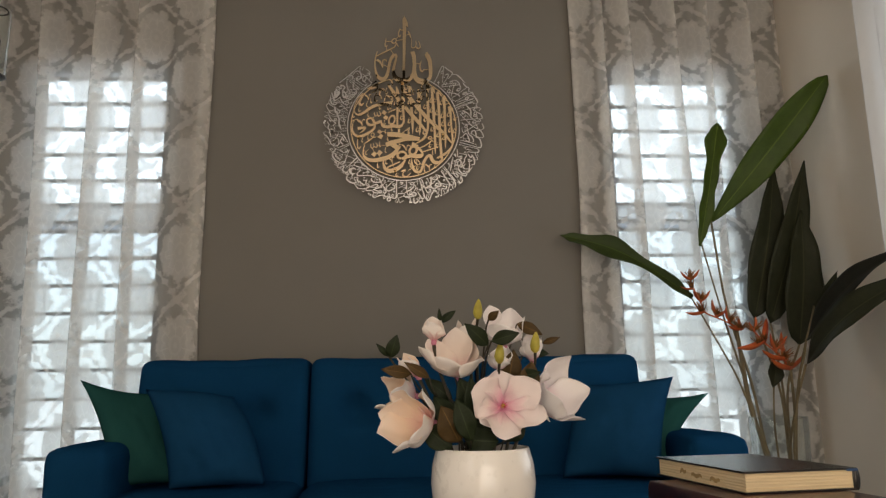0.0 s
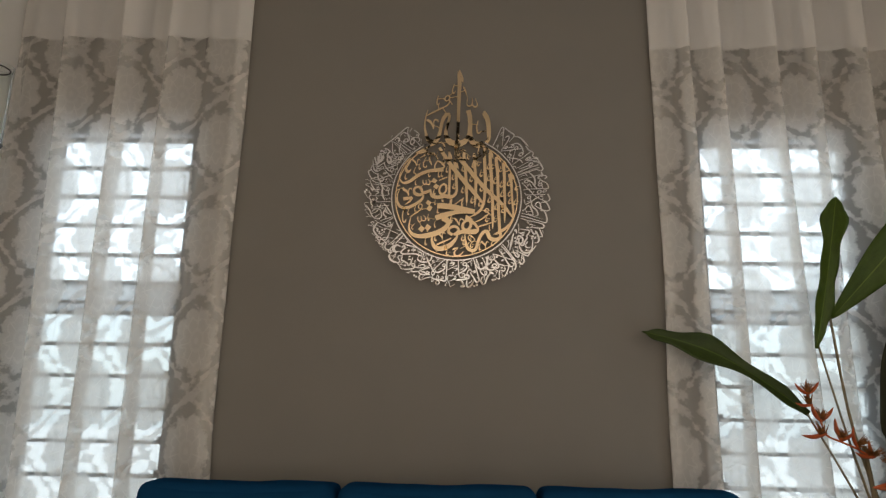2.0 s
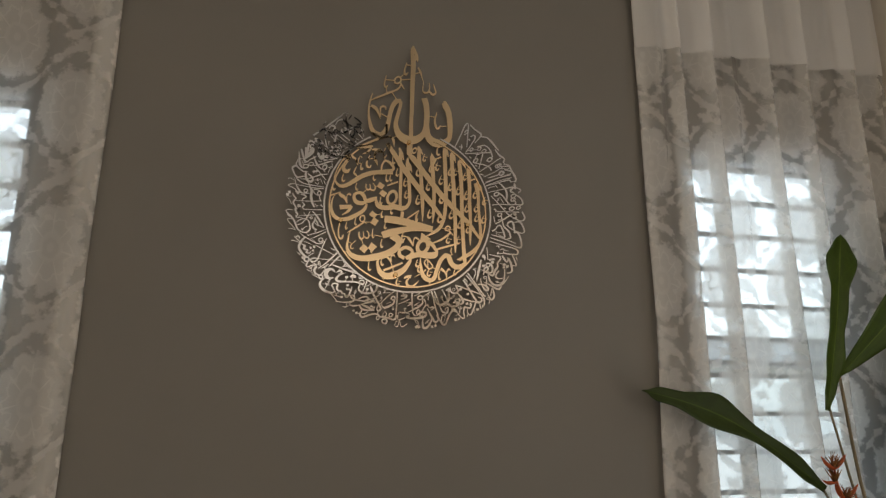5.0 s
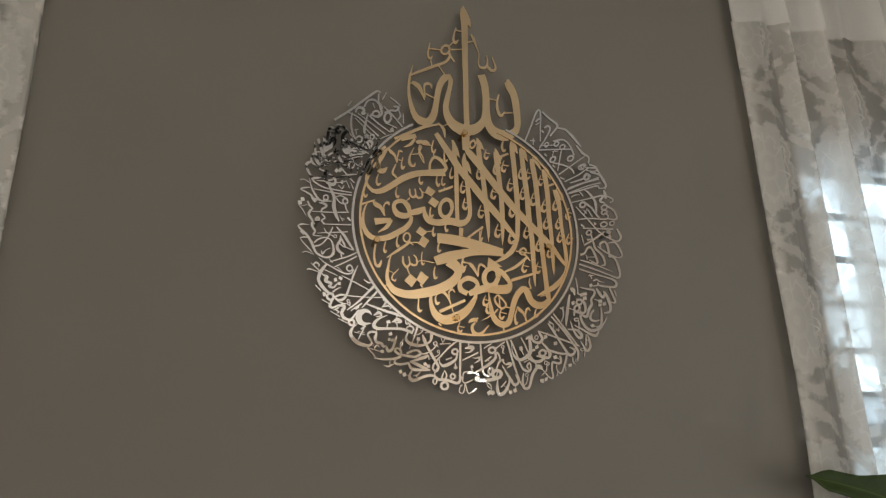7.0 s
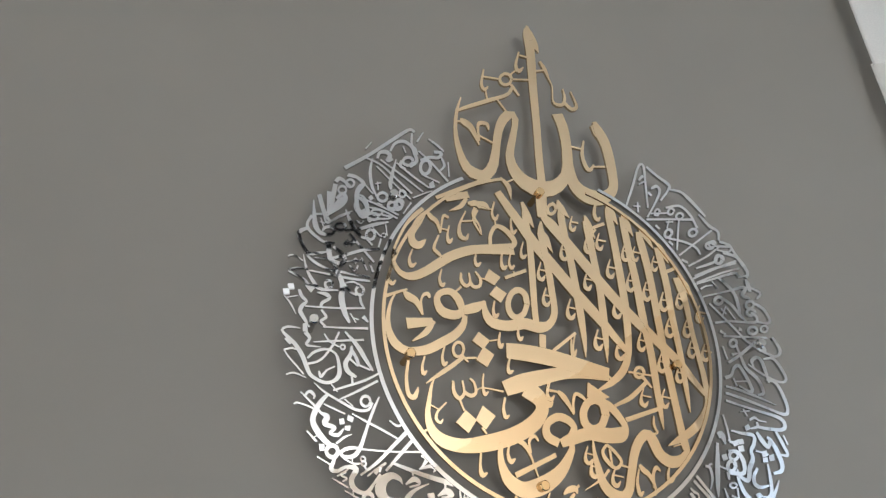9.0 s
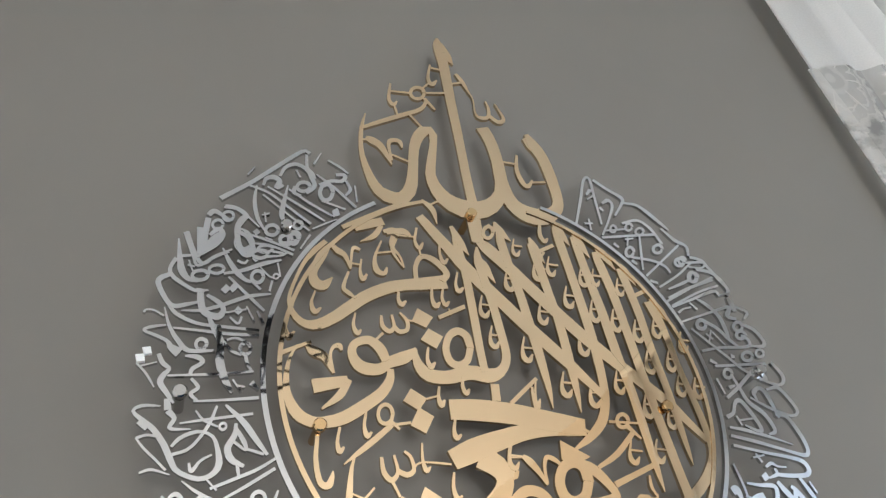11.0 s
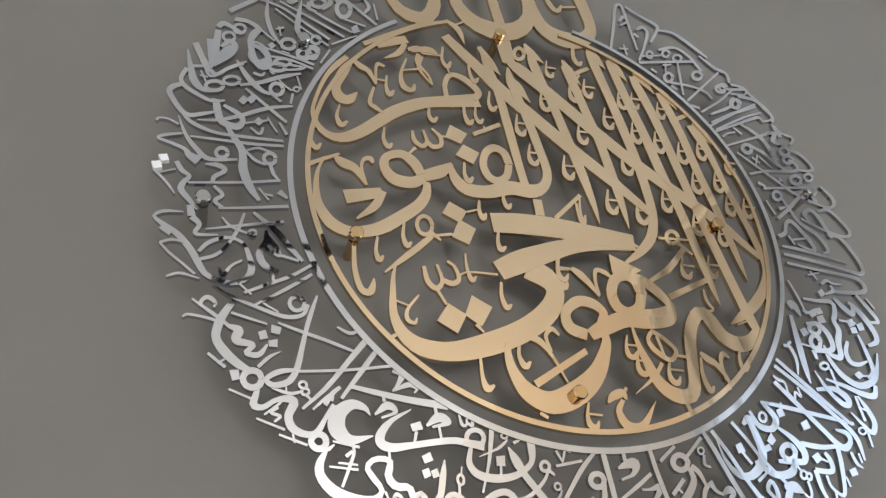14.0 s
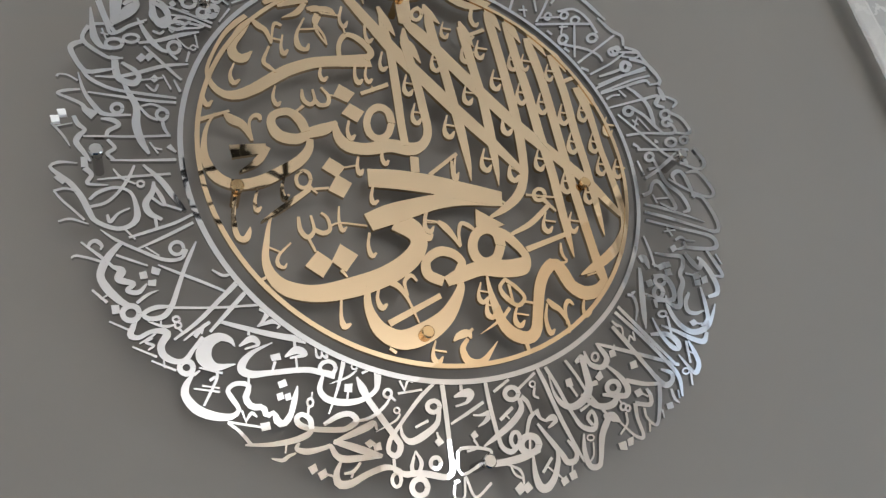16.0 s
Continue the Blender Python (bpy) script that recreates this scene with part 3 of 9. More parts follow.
def pleated(free, far, hem, pleats, ridges, y, seed, hem_only=False):
    """The cross-section of a curtain that hangs from its free edge to its far end, with laps that face the far end.
    pleats: (edge at the rail, edge at the floor, lap); ridges: (place, height) of soft swells under the rail."""
    way = 1 if far > free else -1
    def line_at(z):
        low = (2.72 - z) / 2.7
        d = 0.019
        edge0 = free + 0.006 * math.sin(z * 3.3 + seed) * (0.4 + low) + 0.004 * math.sin(z * 9.1 + seed * 3) * low
        pts = [(edge0 + way * hem, d * 1.0), (edge0 + way * hem * 0.5, d * 1.05), (edge0 + way * 0.003, d * 1.0), (edge0, d * 0.85), (edge0 + way * 0.004, d * 0.65), (edge0 + way * 0.03, d * 0.15)]
        if hem_only:
            return [(float(x), y + float(off) + 0.005 * noise.noise((x * 7 + seed, z * 1.1, seed)) + 0.0025 * noise.noise((x * 16, z * 2.3, seed + 4))) for x, off in spline([(edge0 + way * hem, d * 0.92), (edge0 + way * hem * 0.5, d * 0.95), (edge0 + way * 0.005, d * 0.88)], 16)]
        back = edge0 + way * 0.03
        for k, (top, foot, lap) in enumerate(pleats):
            e = top + (foot - top) * low + 0.0045 * math.sin(z * 2.6 + k * 1.9 + seed)
            lap *= 1 - 0.25 * low + 0.12 * math.sin(z * 2.1 + k * 2.3)
            run = e - back
            pts += [(back + run * 0.30, d * (0.75 if k else 0.1)), (back + run * 0.62, d * 0.1), (back + run * 0.86, -d * 0.75)]
            pts += [(e - way * 0.004, -d), (e, -d * 0.86), (e - way * 0.004, -d * 0.66), (e - way * lap * 0.5, -d * 0.1), (e - way * (lap - 0.004), d * 0.75), (e - way * lap, d * 0.92), (e - way * (lap - 0.005), d)]
            back = e - way * lap
        run = far - back
        pts += [(back + run * 0.4, d * 0.7), (back + run * 0.8, -d * 0.2), (far, 0.0)]
        out = []
        for x, off in spline(pts, 30 * (len(pleats) + 2)):
            for place, rise in ridges:
                off -= rise * math.exp(-((x - place) / 0.018) ** 2) * max(0.0, 1 - 0.9 * low)
            off += 0.005 * noise.noise((x * 7 + seed, z * 1.1, seed)) + 0.0025 * noise.noise((x * 16, z * 2.3, seed + 4))
            out.append((float(x), y + float(off)))
        return out
    return line_at


def damask_curtain(free, far, hem, pleats, ridges, seed, band, cloth, label):
    c = thing("curtain", ((free + far) / 2, 2.97, 0.03), label, "curtain", "damask curtains beside the wall art")
    part("sheer_panel", woven(pleated(free, far, hem, pleats, ridges, 2.966, seed), 0.03, band + 0.006, 60), cloth, c)
    part("side_hem", woven(pleated(free, far, hem, [], [], 2.9675, seed, True), 0.03, band, 60), HEM, c, "doubled side hem")
    part("header_band", woven(pleated(free, far, hem, pleats, ridges, 2.9615, seed), band, 2.737, 12), VOILE, c, "plain ivory header band")
    a, b = sorted((free, far))
    part("curtain_rail", boxed(a + 0.01, b - 0.01, 2.994, 3.0085, 2.722, 2.739, 0.003, 1), PAINT_WHITE, c, "white ceiling rail")
    return c


damask_curtain(-0.912, -1.742, 0.056, [(-1.202, -1.200, 0.036), (-1.378, -1.352, 0.042), (-1.590, -1.505, 0.028)], [(-1.05, 0.014), (-1.258, 0.016), (-1.454, 0.013), (-0.95, 0.008), (-1.69, 0.010)], 0.4, 2.393, DAMASK, "ivory damask sheer curtain with plain header at a louvre window")
damask_curtain(0.521, 1.385, 0.033, [(0.645, 0.678, 0.034), (0.766, 0.773, 0.034), (0.950, 1.005, 0.020), (1.087, 1.110, 0.024), (1.270, 1.262, 0.030)], [(0.83, 0.016), (0.58, 0.008), (1.02, 0.009), (1.19, 0.010)], 2.1, 2.366, DAMASK_EAST, "ivory damask sheer curtain hanging behind the heliconia")
side = thing("curtain", (1.36, 1.6, 0.03), "plain white voile curtain on the side wall", "curtain")
part("sheer_panel", hang(1.16, 2.455, 1.355, 0.03, 2.70, 0.016, 5.0), WHITE_CLOTH, side)
part("curtain_rail", boxed(1.335, 1.375, 1.15, 2.47, 2.70, 2.739, 0.004, 1), PAINT_WHITE, side)


# ---- sofa ----
def sofa(cx):
    s = thing("sofa", (cx, 2.5, 0), "navy blue upholstered three-seat sofa with tufted back", "sofa")
    w, arm = 0.97, 0.165
    part("seat_frame", puffed(bmesh.new(), (cx, 2.48, 0.235), (w - 0.02, 0.37, 0.105), 0.02, 8), BLUE, s)
    part("back_frame", puffed(bmesh.new(), (cx, 2.815, 0.46), (w - arm * 0.6, 0.055, 0.34), 0.03, 8, lean=0.02), BLUE, s)
    for sx in (-1, 1):
        mid = cx - 0.815 if sx < 0 else cx + w - arm / 2
        bm = puffed(bmesh.new(), (mid, 2.555, 0.388), (arm / 2 + 0.002, 0.305, 0.266), 0.034, 14, crown=0.006)
        part("armrest", bm, BLUE, s)
    inner = 2 * (w - arm)
    cw = inner / 3
    for k in range(3):
        x = cx - inner / 2 + cw * (k + 0.5)
        part("seat_cushion", puffed(bmesh.new(), (x, 2.39, 0.425), (cw / 2 - 0.002, 0.30, 0.095), 0.04, 14, crown=0.018), BLUE, s)
        dents = [(-0.115, 0.055, 0.062, 0.042), (0.115, 0.055, 0.062, 0.042)]
        back = part("back_cushion", puffed(bmesh.new(), (x, 2.655, 0.689), (cw / 2 - 0.003, 0.085, 0.208), 0.032, 24, dents, lean=0.16, crown=0.022, sag=0.034), BLUE, s)
        for dx, dz, _, _ in dents:
            bm = bmesh.new()
            bmesh.ops.create_uvsphere(bm, u_segments=12, v_segments=8, radius=0.012, matrix=Matrix.Translation((x + dx, 2.552 + 0.16 * (0.208 + dz) + 0.066, 0.689 + dz)) @ Matrix.Diagonal((1, 0.5, 1, 1)))
            part("button", bm, BUTTON, back)
    for sx in (-1, 1):
        for y in (2.18, 2.80):
            part("leg", rod(bmesh.new(), (cx + sx * 0.85, y, 0.0), (cx + sx * 0.85, y, 0.14), 0.018, 0.028, 12), DARK_WOOD, s, smooth=False)
    return s


sofa(-0.195)


# ---- pillows ----
def pillow(place, size, slump, skew, lean, turn, thick, material, label, group="", pinch=0.05, crush=0.0):
    """A soft scatter pillow: size (w, h), its top slumped sideways, leaning back and turned (all in metres at its rim)."""
    w, h = size
    def at(u, v, d):
        x = u * (1 - pinch * (1 - v * v)) * w / 2 + slump * (v - 0.22 * (1 - v * v))
        z = v * (1 - pinch * (1 - u * u)) * h / 2 + skew * u * (0.5 + 0.5 * v)
        k = math.exp(-((u - 1) ** 2 + (v - 1) ** 2) / 0.22) * crush
        x, z = x - 0.5 * k, z - k
        return Vector(place) + Vector((x + d * turn * 6, turn * u + lean * v - d, z + d * lean * 3))
    bm = bmesh.new()
    n = 26
    front, back = [], []
    for sgn, store in ((1, front), (-1, back)):
        for j in range(n + 1):
            row = []
            for i in range(n + 1):
                u, v = 2 * i / n - 1, 2 * j / n - 1
                d = thick / 2 * max(0.0, (1 - u * u) * (1 - v * v)) ** 0.50
                d *= 1 + 0.16 * noise.noise((u * 1.6 + place[0] * 5, v * 1.6, sgn)) + 0.09 * noise.noise((u * 4, v * 4, place[0] + sgn)) + 0.05 * noise.noise((u * 3 - v * 5, u * 6, place[0] * 3))
                edge = i in (0, n) or j in (0, n)
                row.append(front[j][i] if edge and store is back else bm.verts.new(at(u, v, sgn * d)))
            store.append(row)
    for store in (front, back):
        for j in range(n):
            for i in range(n):
                bm.faces.new((store[j][i], store[j][i + 1], store[j + 1][i + 1], store[j + 1][i]))
    p = thing("throw_pillow", place, label, "pillow", group)
    part("cover", bm, material, p)
    return p


pillow((-0.726, 2.42, 0.668), (0.246, 0.262), -0.056, -0.004, 0.050, 0.030, 0.15, BLUE_PILLOW, "plain navy blue scatter pillow leaning on the sofa back", "navy pillows", 0.03, 0.018)
pillow((-0.950, 2.49, 0.672), (0.190, 0.280), -0.070, -0.022, 0.045, 0.040, 0.12, GREEN, "bottle green scatter pillow slumped against the armrest", "green pillows", 0.08)
pillow((0.466, 2.42, 0.672), (0.272, 0.270), 0.042, 0.010, 0.045, -0.025, 0.15, BLUE_PILLOW, "plain navy blue scatter pillow near the armrest", "navy pillows")
pillow((0.580, 2.51, 0.648), (0.220, 0.230), 0.092, 0.004, 0.040, -0.030, 0.09, GREEN, "bottle green scatter pillow tucked behind a navy pillow", "green pillows", 0.08)


# ---- coffee table, books ----
table = thing("coffee_table", (0.05, 1.3, 0), "dark wooden coffee table under the flowers and books", "table")
part("tabletop", boxed(-0.45, 0.60, 1.02, 1.62, 0.53, 0.56, 0.006), TABLE_WOOD, table, smooth=False)
for x in (-0.40, 0.55):
    for y in (1.07, 1.57):
        part("leg", boxed(x - 0.025, x + 0.025, y - 0.025, y + 0.025, 0, 0.53, 0.004, 1), TABLE_WOOD, table, smooth=False)


def book(corner, turn, w, d, z0, z1, cover, label, worn=False, turned=False):
    """A closed book: boards, rounded spine on its right (turned: on its left), page block. corner: its near left corner."""
    m = Matrix.Translation((corner[0], corner[1], 0)) @ pose(0, 0, 0, 0, 0, turn)
    if turned:
        m = m @ Matrix.Translation((w, 0, 0)) @ Matrix.Diagonal((-1, 1, 1, 1))
    b = thing("book", (corner[0], corner[1], z0), label, "book", "stacked books on the table")
    def put(name, bm, mat_, parent=b, lab="", smooth=False):
        bmesh.ops.transform(bm, matrix=m, verts=bm.verts[:])
        return part(name, bm, mat_, parent, lab, smooth)
    t = 0.0028
    put("front_board", boxed(-0.003, w, -0.003, d + 0.003, z1 - t, z1, 0.0008, 1), cover)
    put("back_board", boxed(-0.003, w, -0.003, d + 0.003, z0, z0 + t, 0.0008, 1), cover)
    bm = bmesh.new()
    lay = 52
    rings = []
    for k in range(lay + 1):
        z = z0 + t + (z1 - z0 - 2 * t) * k / lay
        o = 0.0002 * math.sin(k * 2.7) + 0.0004 * math.sin(k * 0.7) + (0.00003 if k % 2 else -0.00003)
        rings.append([bm.verts.new(q) for q in ((0.001 + o, 0.001 - o * 0.8, z), (w - 0.004, 0.001 - o * 0.8, z), (w - 0.004, d - 0.001, z), (0.001 + o, d - 0.001, z))])
    for a, c in zip(rings, rings[1:]):
        for k in range(4):
            bm.faces.new((a[k], a[(k + 1) % 4], c[(k + 1) % 4], c[k]))
    bm.faces.new(rings[0][::-1])
    bm.faces.new(rings[-1])
    pages = put("page_block", bm, PAGES, b, "yellowed page edges")
    bm = bmesh.new()
    h = (z1 - z0) / 2
    bmesh.ops.create_cone(bm, cap_ends=True, segments=24, radius1=h, radius2=h, depth=d + 0.006, matrix=Matrix.Translation((w, d / 2, (z0 + z1) / 2)) @ pose(0, 0, 0, 90) @ Matrix.Diagonal((0.30, 1, 1, 1)))
    put("spine", bm, cover, b, "", True)
    if worn:
        for k, (y, zz, ln) in enumerate(((0.125, 0.45, 0.030), (0.075, 0.42, 0.026), (0.165, 0.55, 0.018))):
            bm = bmesh.new()
            sheet(bm, lambda u, v: (-0.0008, y + (u - 0.5) * ln, z0 + (z1 - z0) * (zz - 0.13 + 0.2 * v * (0.6 + 0.4 * math.sin(u * 3)) + 0.05 * math.sin(u * 9 + k))), 10, 4, 0.0005)
            put("page_stain", bm, STAIN, pages, "brown water stain")
        put("cover_scuff", boxed(w - 0.016, w + 0.002, -0.0040, -0.0028, z1 - 0.0042, z1 - 0.0012, 0.0004, 1), BLUE_INK, b, "blue scuff on the cover corner")
    return b


book((0.301, 1.277), 8.0, 0.171, 0.246, 0.638, 0.668, COVER_BLACK, "black clothbound book with yellowed, stained page edges", True)
book((0.268, 1.190), 8.5, 0.195, 0.262, 0.600, 0.638, COVER_MAROON, "maroon leather book under a black book", turned=True)
book((0.258, 1.178), 5.0, 0.200, 0.275, 0.560, 0.600, COVER_MAROON, "thick maroon book at the bottom of the stack")


# ---- vase of magnolias ----
VX, VY = -0.050, 1.33
vase = thing("flower_vase", (VX, VY, 0.561), "glossy white round ceramic vase on the table", "vase")
part("bowl", lathe(bmesh.new(), [(0.040, 0.004), (0.046, 0.006), (0.058, 0.025), (0.070, 0.065), (0.0735, 0.095), (0.0715, 0.120), (0.0672, 0.136), (0.0660, 0.1405), (0.0652, 0.1420), (0.0638, 0.1420), (0.0632, 0.1405), (0.0640, 0.136), (0.067, 0.118), (0.0685, 0.095), (0.062, 0.05), (0.040, 0.014)], (VX, VY, 0.561), 64), CERAMIC, vase)
part("foot", lathe(bmesh.new(), [(0.034, 0.0), (0.040, 0.0), (0.0415, 0.002), (0.041, 0.0045), (0.034, 0.0045)], (VX, VY, 0.561), 64), CERAMIC, vase)


def leaf_on(parent, a, b, width, material, cup=0.25, bend=0.1, name="leaf", label="", twist=0.0, thick=0.0008, nv=12, face=(0, -1, 0), shape=None, peak=0.45, tip=1.0, foot=0.8, arch=0.0):
    """A leaf from a to b, with a folded midrib; its face looks roughly to 'face'. shape: (share of the length, breadth) of a torn or pinched blade."""
    a, b = Vector(a), Vector(b)
    d = b - a
    n = (Vector(face) - d.normalized() * d.normalized().dot(Vector(face))).normalized()
    s = d.cross(n).normalized()
    def f(u, v):
        k = v / peak if v < peak else (1 - v) / (1 - peak)
        w = width * 0.5 * (math.sin(math.pi / 2 * min(1.0, k)) ** (foot if v < peak else tip) + 0.02)
        if shape:
            for (v0, w0), (v1, w1) in zip(shape, shape[1:]):
                if v0 <= v <= v1:
                    e = (v - v0) / (v1 - v0)
                    w = 0.5 * (w0 + (w1 - w0) * e * e * (3 - 2 * e))
        q = (u - 0.5) * 2
        ang = twist * (v - 0.3)
        ss = s * math.cos(ang) + n * math.sin(ang)
        nn = n * math.cos(ang) - s * math.sin(ang)
        wave = 0.04 * width * math.sin(v * 17 + q * 2) * abs(q) + 0.03 * width * math.sin(v * 9 + width * 90) * q
        return a + d * v + ss * q * w + nn * (abs(q) * w * cup + wave) + n * bend * d.length * math.sin(math.pi * v) + Vector((0, 0, arch * d.length * math.sin(math.pi * v)))
    return part(name, sheet(bmesh.new(), f, 8, nv, thick), material, parent, label)


def petal(bm, root, tip, width, inward, bulge, seed, peak):
    """One petal from root to tip: narrow at its claw, broad above, its rim drawn in to a blunt point; hollow towards 'inward'."""
    root, tip = Vector(root), Vector(tip)
    d = tip - root
    n = inward - d * (inward.dot(d) / d.length_squared)
    n = n.normalized() if n.length > 1e-6 else Vector((0, -1, 0))
    s = n.cross(d).normalized()
    rng = random.Random(seed)
    lean, notch, curl, p0, p1 = rng.uniform(-0.16, 0.16), rng.uniform(-0.10, 0.12), rng.uniform(-0.06, 0.26), rng.uniform(0, 6), rng.uniform(0, 6)
    point = rng.uniform(0.62, 0.92)
    def f(u, v):
        q = 2 * u - 1
        if v < peak:
            w = 0.20 + 0.80 * math.sin(math.pi / 2 * v / peak) ** 1.25
        else:
            w = max(0.0, math.cos(math.pi / 2 * (v - peak) / (1 - peak))) ** point
        w = (w * (1 + 0.08 * math.sin(v * 9 + p0 + (2 if q > 0 else 0)) + 0.045 * math.sin(v * 19 + p1 + (1 if q > 0 else 0))) + 0.012) * width * 0.5
        hollow = 0.46 * w * q * q * (1.15 - 0.75 * v)
        ruffle = 0.24 * w * math.sin(v * 8.5 + q * 1.6 + p1) * abs(q) ** 1.7 * (0.3 + v) + 0.05 * w * math.sin(v * 15 + q * 4 + p0) * q * q
        crease = -0.05 * w * math.exp(-(q / 0.16) ** 2) * (1 - v)
        back = notch * d.length * (1 - abs(q)) * max(0.0, v - 0.7)
        return root + d * (v - 0.5 * back) + s * (q * w + lean * width * v * v) + n * (hollow + ruffle + crease - bulge * d.length * math.sin(math.pi * v ** 0.85) - curl * d.length * max(0.0, v - 0.72))
    return sheet(bm, f, 12, 22, 0.0006, 2.0)


def bud(parent, place, axis, size, material, name="bud"):
    bm = bmesh.new()
    rot = Vector(axis).to_track_quat("Z", "Y").to_matrix().to_4x4()
    prof = [(0.12, 0.0), (0.30, 0.12), (0.38, 0.32), (0.34, 0.56), (0.20, 0.82), (0.04, 1.0)]
    lathe(bm, [(r * size * 0.62, h * size) for r, h in prof], (0, 0, 0), 14)
    for v in bm.verts:
        tw = v.co.z / size * 1.2
        x, y = v.co.x, v.co.y
        k = 1 + 0.10 * math.cos(3 * math.atan2(y, x))
        v.co.x, v.co.y = k * (x * math.cos(tw) - y * math.sin(tw)), k * (x * math.sin(tw) + y * math.cos(tw))
    bmesh.ops.transform(bm, matrix=Matrix.Translation(place) @ rot, verts=bm.verts[:])
    return part(name, bm, material, parent)


bouquet = thing("magnolia_bouquet", (VX, VY, 0.60), "blush and white magnolias with green and russet leaves", "flowers")
def blossom(root, petals, material, bulge, red=False):
    """A magnolia on its stem. petals: (x, y, z, width) in millimetres, the tip from the root."""
    root = Vector(root)
    tips = [root + Vector(p[:3]) / 1000 for p in petals]
    mouth = sum(tips, Vector()) / len(tips)
    axis = (mouth - root).normalized()
    reach = (mouth - root).length
    bm = bmesh.new()
    bmesh.ops.create_uvsphere(bm, u_segments=12, v_segments=8, radius=0.0042, matrix=Matrix.Translation(root) @ axis.to_track_quat("Z", "Y").to_matrix().to_4x4() @ Matrix.Diagonal((1, 1, 1.5, 1)))
    core = part("blossom", bm, CALYX, bouquet, "pink calyx")
    for k, (tip, p) in enumerate(zip(tips, petals)):
        part("petal", petal(bmesh.new(), root + axis * 0.002, tip, p[3] / 1000, axis * reach * 0.8 + (mouth - tip), bulge, k * 31 + int(abs(root.x) * 9000), 0.58 if len(petals) > 4 else 0.44), material, core)
    if red:
        bm = bmesh.new()
        for k in range(9):
            a = k * 2.4
            off = axis.orthogonal().normalized()
            off.rotate(Matrix.Rotation(a, 3, axis))
            rod(bm, root + axis * 0.004, root + axis * (0.012 + 0.003 * math.sin(k * 5)) + off * (0.003 + 0.002 * (k % 2)), 0.0009, 0.0006, 6)
        part("stamen", bm, HEART_RED, core, "red stamens")
        bm = bmesh.new()
        bmesh.ops.create_uvsphere(bm, u_segments=10, v_segments=6, radius=0.0032, matrix=Matrix.Translation(root + axis * 0.006))
        part("pistil", bm, BUD_YELLOW, core)
    foot = Vector((VX + (root.x - VX) * 0.25, VY + (root.y - VY) * 0.2, 0.61))
    mid = Vector((VX + (root.x - VX) * 0.5, VY + (root.y - VY) * 0.5, 0.61 + (root.z - 0.61) * 0.5))
    low = root - axis * 0.012 - Vector((0, 0, 0.006))
    part("stem", tube(bmesh.new(), [(*foot, 0.0022), (*mid, 0.0024), (*low, 0.0026), (*root, 0.003)], 12, 6), SOIL_STEM, bouquet)


blossom((-0.025, 1.300, 0.759), [(-41, -22, 25, 63), (-5, -2, 51, 50), (53, -14, 31, 50), (58, -26, -17, 46), (2, -30, -42, 57), (-35, -26, -15, 41)], PETAL_PINK, 0.1, True)
blossom((0.029, 1.335, 0.759), [(59, 12, 73, 51), (77, -16, 24, 59), (67, -22, -19, 49), (18, -20, -21, 28), (30, -46, 9, 52), (16, -16, 54, 51)], PETAL_WHITE, 0.16, False)
blossom((-0.081, 1.345, 0.801), [(-59, -30, 45, 48), (-31, -46, 28, 53), (25, -46, 24, 49), (25, 2, 68, 51), (-5, 12, 75, 51), (-39, 4, 60, 49)], PETAL_CREAM, 0.15, True)
blossom((-0.119, 1.305, 0.739), [(-77, -14, -13, 64), (-60, -32, -34, 45), (-62, -2, 36, 56), (-21, -36, 45, 41), (-36, -48, -18, 47), (-78, 10, 13, 47)], PETAL_PEACH, 0.16, False)
blossom((-0.141, 1.365, 0.775), [(-63, -10, -15, 37), (-55, 2, 25, 43), (-41, -24, 2, 43), (-30, 12, 37, 38)], PETAL_PEACH, 0.14, False)
blossom((-0.009, 1.365, 0.846), [(-20, 10, 65, 42), (16, 16, 62, 49), (30, -6, 45, 41), (-11, -32, 33, 51), (-29, -12, 26, 34), (13, -28, 25, 46)], PETAL_WHITE, 0.2, False)
blossom((-0.116, 1.350, 0.853), [(-9, 2, 34, 28), (2, 9, 39, 32), (11, 2, 33, 28), (1, -10, 29, 33)], PETAL_CREAM, 0.17, False)
blossom((-0.140, 1.325, 0.802), [(-31, 2, 29, 27), (-22, 8, 35, 27), (-14, 0, 29, 24), (-25, -9, 25, 29)], PETAL_PEACH, 0.14, False)
blossom((0.030, 1.352, 0.821), [(-15, 2, 35, 27), (0, 8, 47, 33), (13, -6, 37, 23), (-11, -12, 31, 30)], PETAL_WHITE, 0.16, False)
blossom((-0.021, 1.335, 0.809), [(-19, 0, 29, 25), (14, 4, 36, 30), (2, 12, 39, 30), (0, -14, 23, 30)], PETAL_WHITE, 0.24, False)
blossom((-0.061, 1.390, 0.850), [(-15, 0, 39, 35), (11, 6, 45, 29), (-6, -14, 30, 33)], PETAL_CREAM, 0.22, False)
for x, y, z, s in ((-0.051, 1.34, 0.885, 0.030), (-0.028, 1.285, 0.818, 0.030), (0.026, 1.305, 0.833, 0.030)):
    bud(bouquet, (x, y, z), (0.05, -0.1, 1), s, BUD_YELLOW)
    part("stem", tube(bmesh.new(), [(VX, VY + 0.02, 0.66, 0.002), ((x + VX) / 2, VY + 0.035, (z + 0.68) / 2, 0.002), (x, y + 0.03, z - 0.025, 0.002), (x, y, z + 0.003, 0.0022)], 10, 6), SOIL_STEM, bouquet)
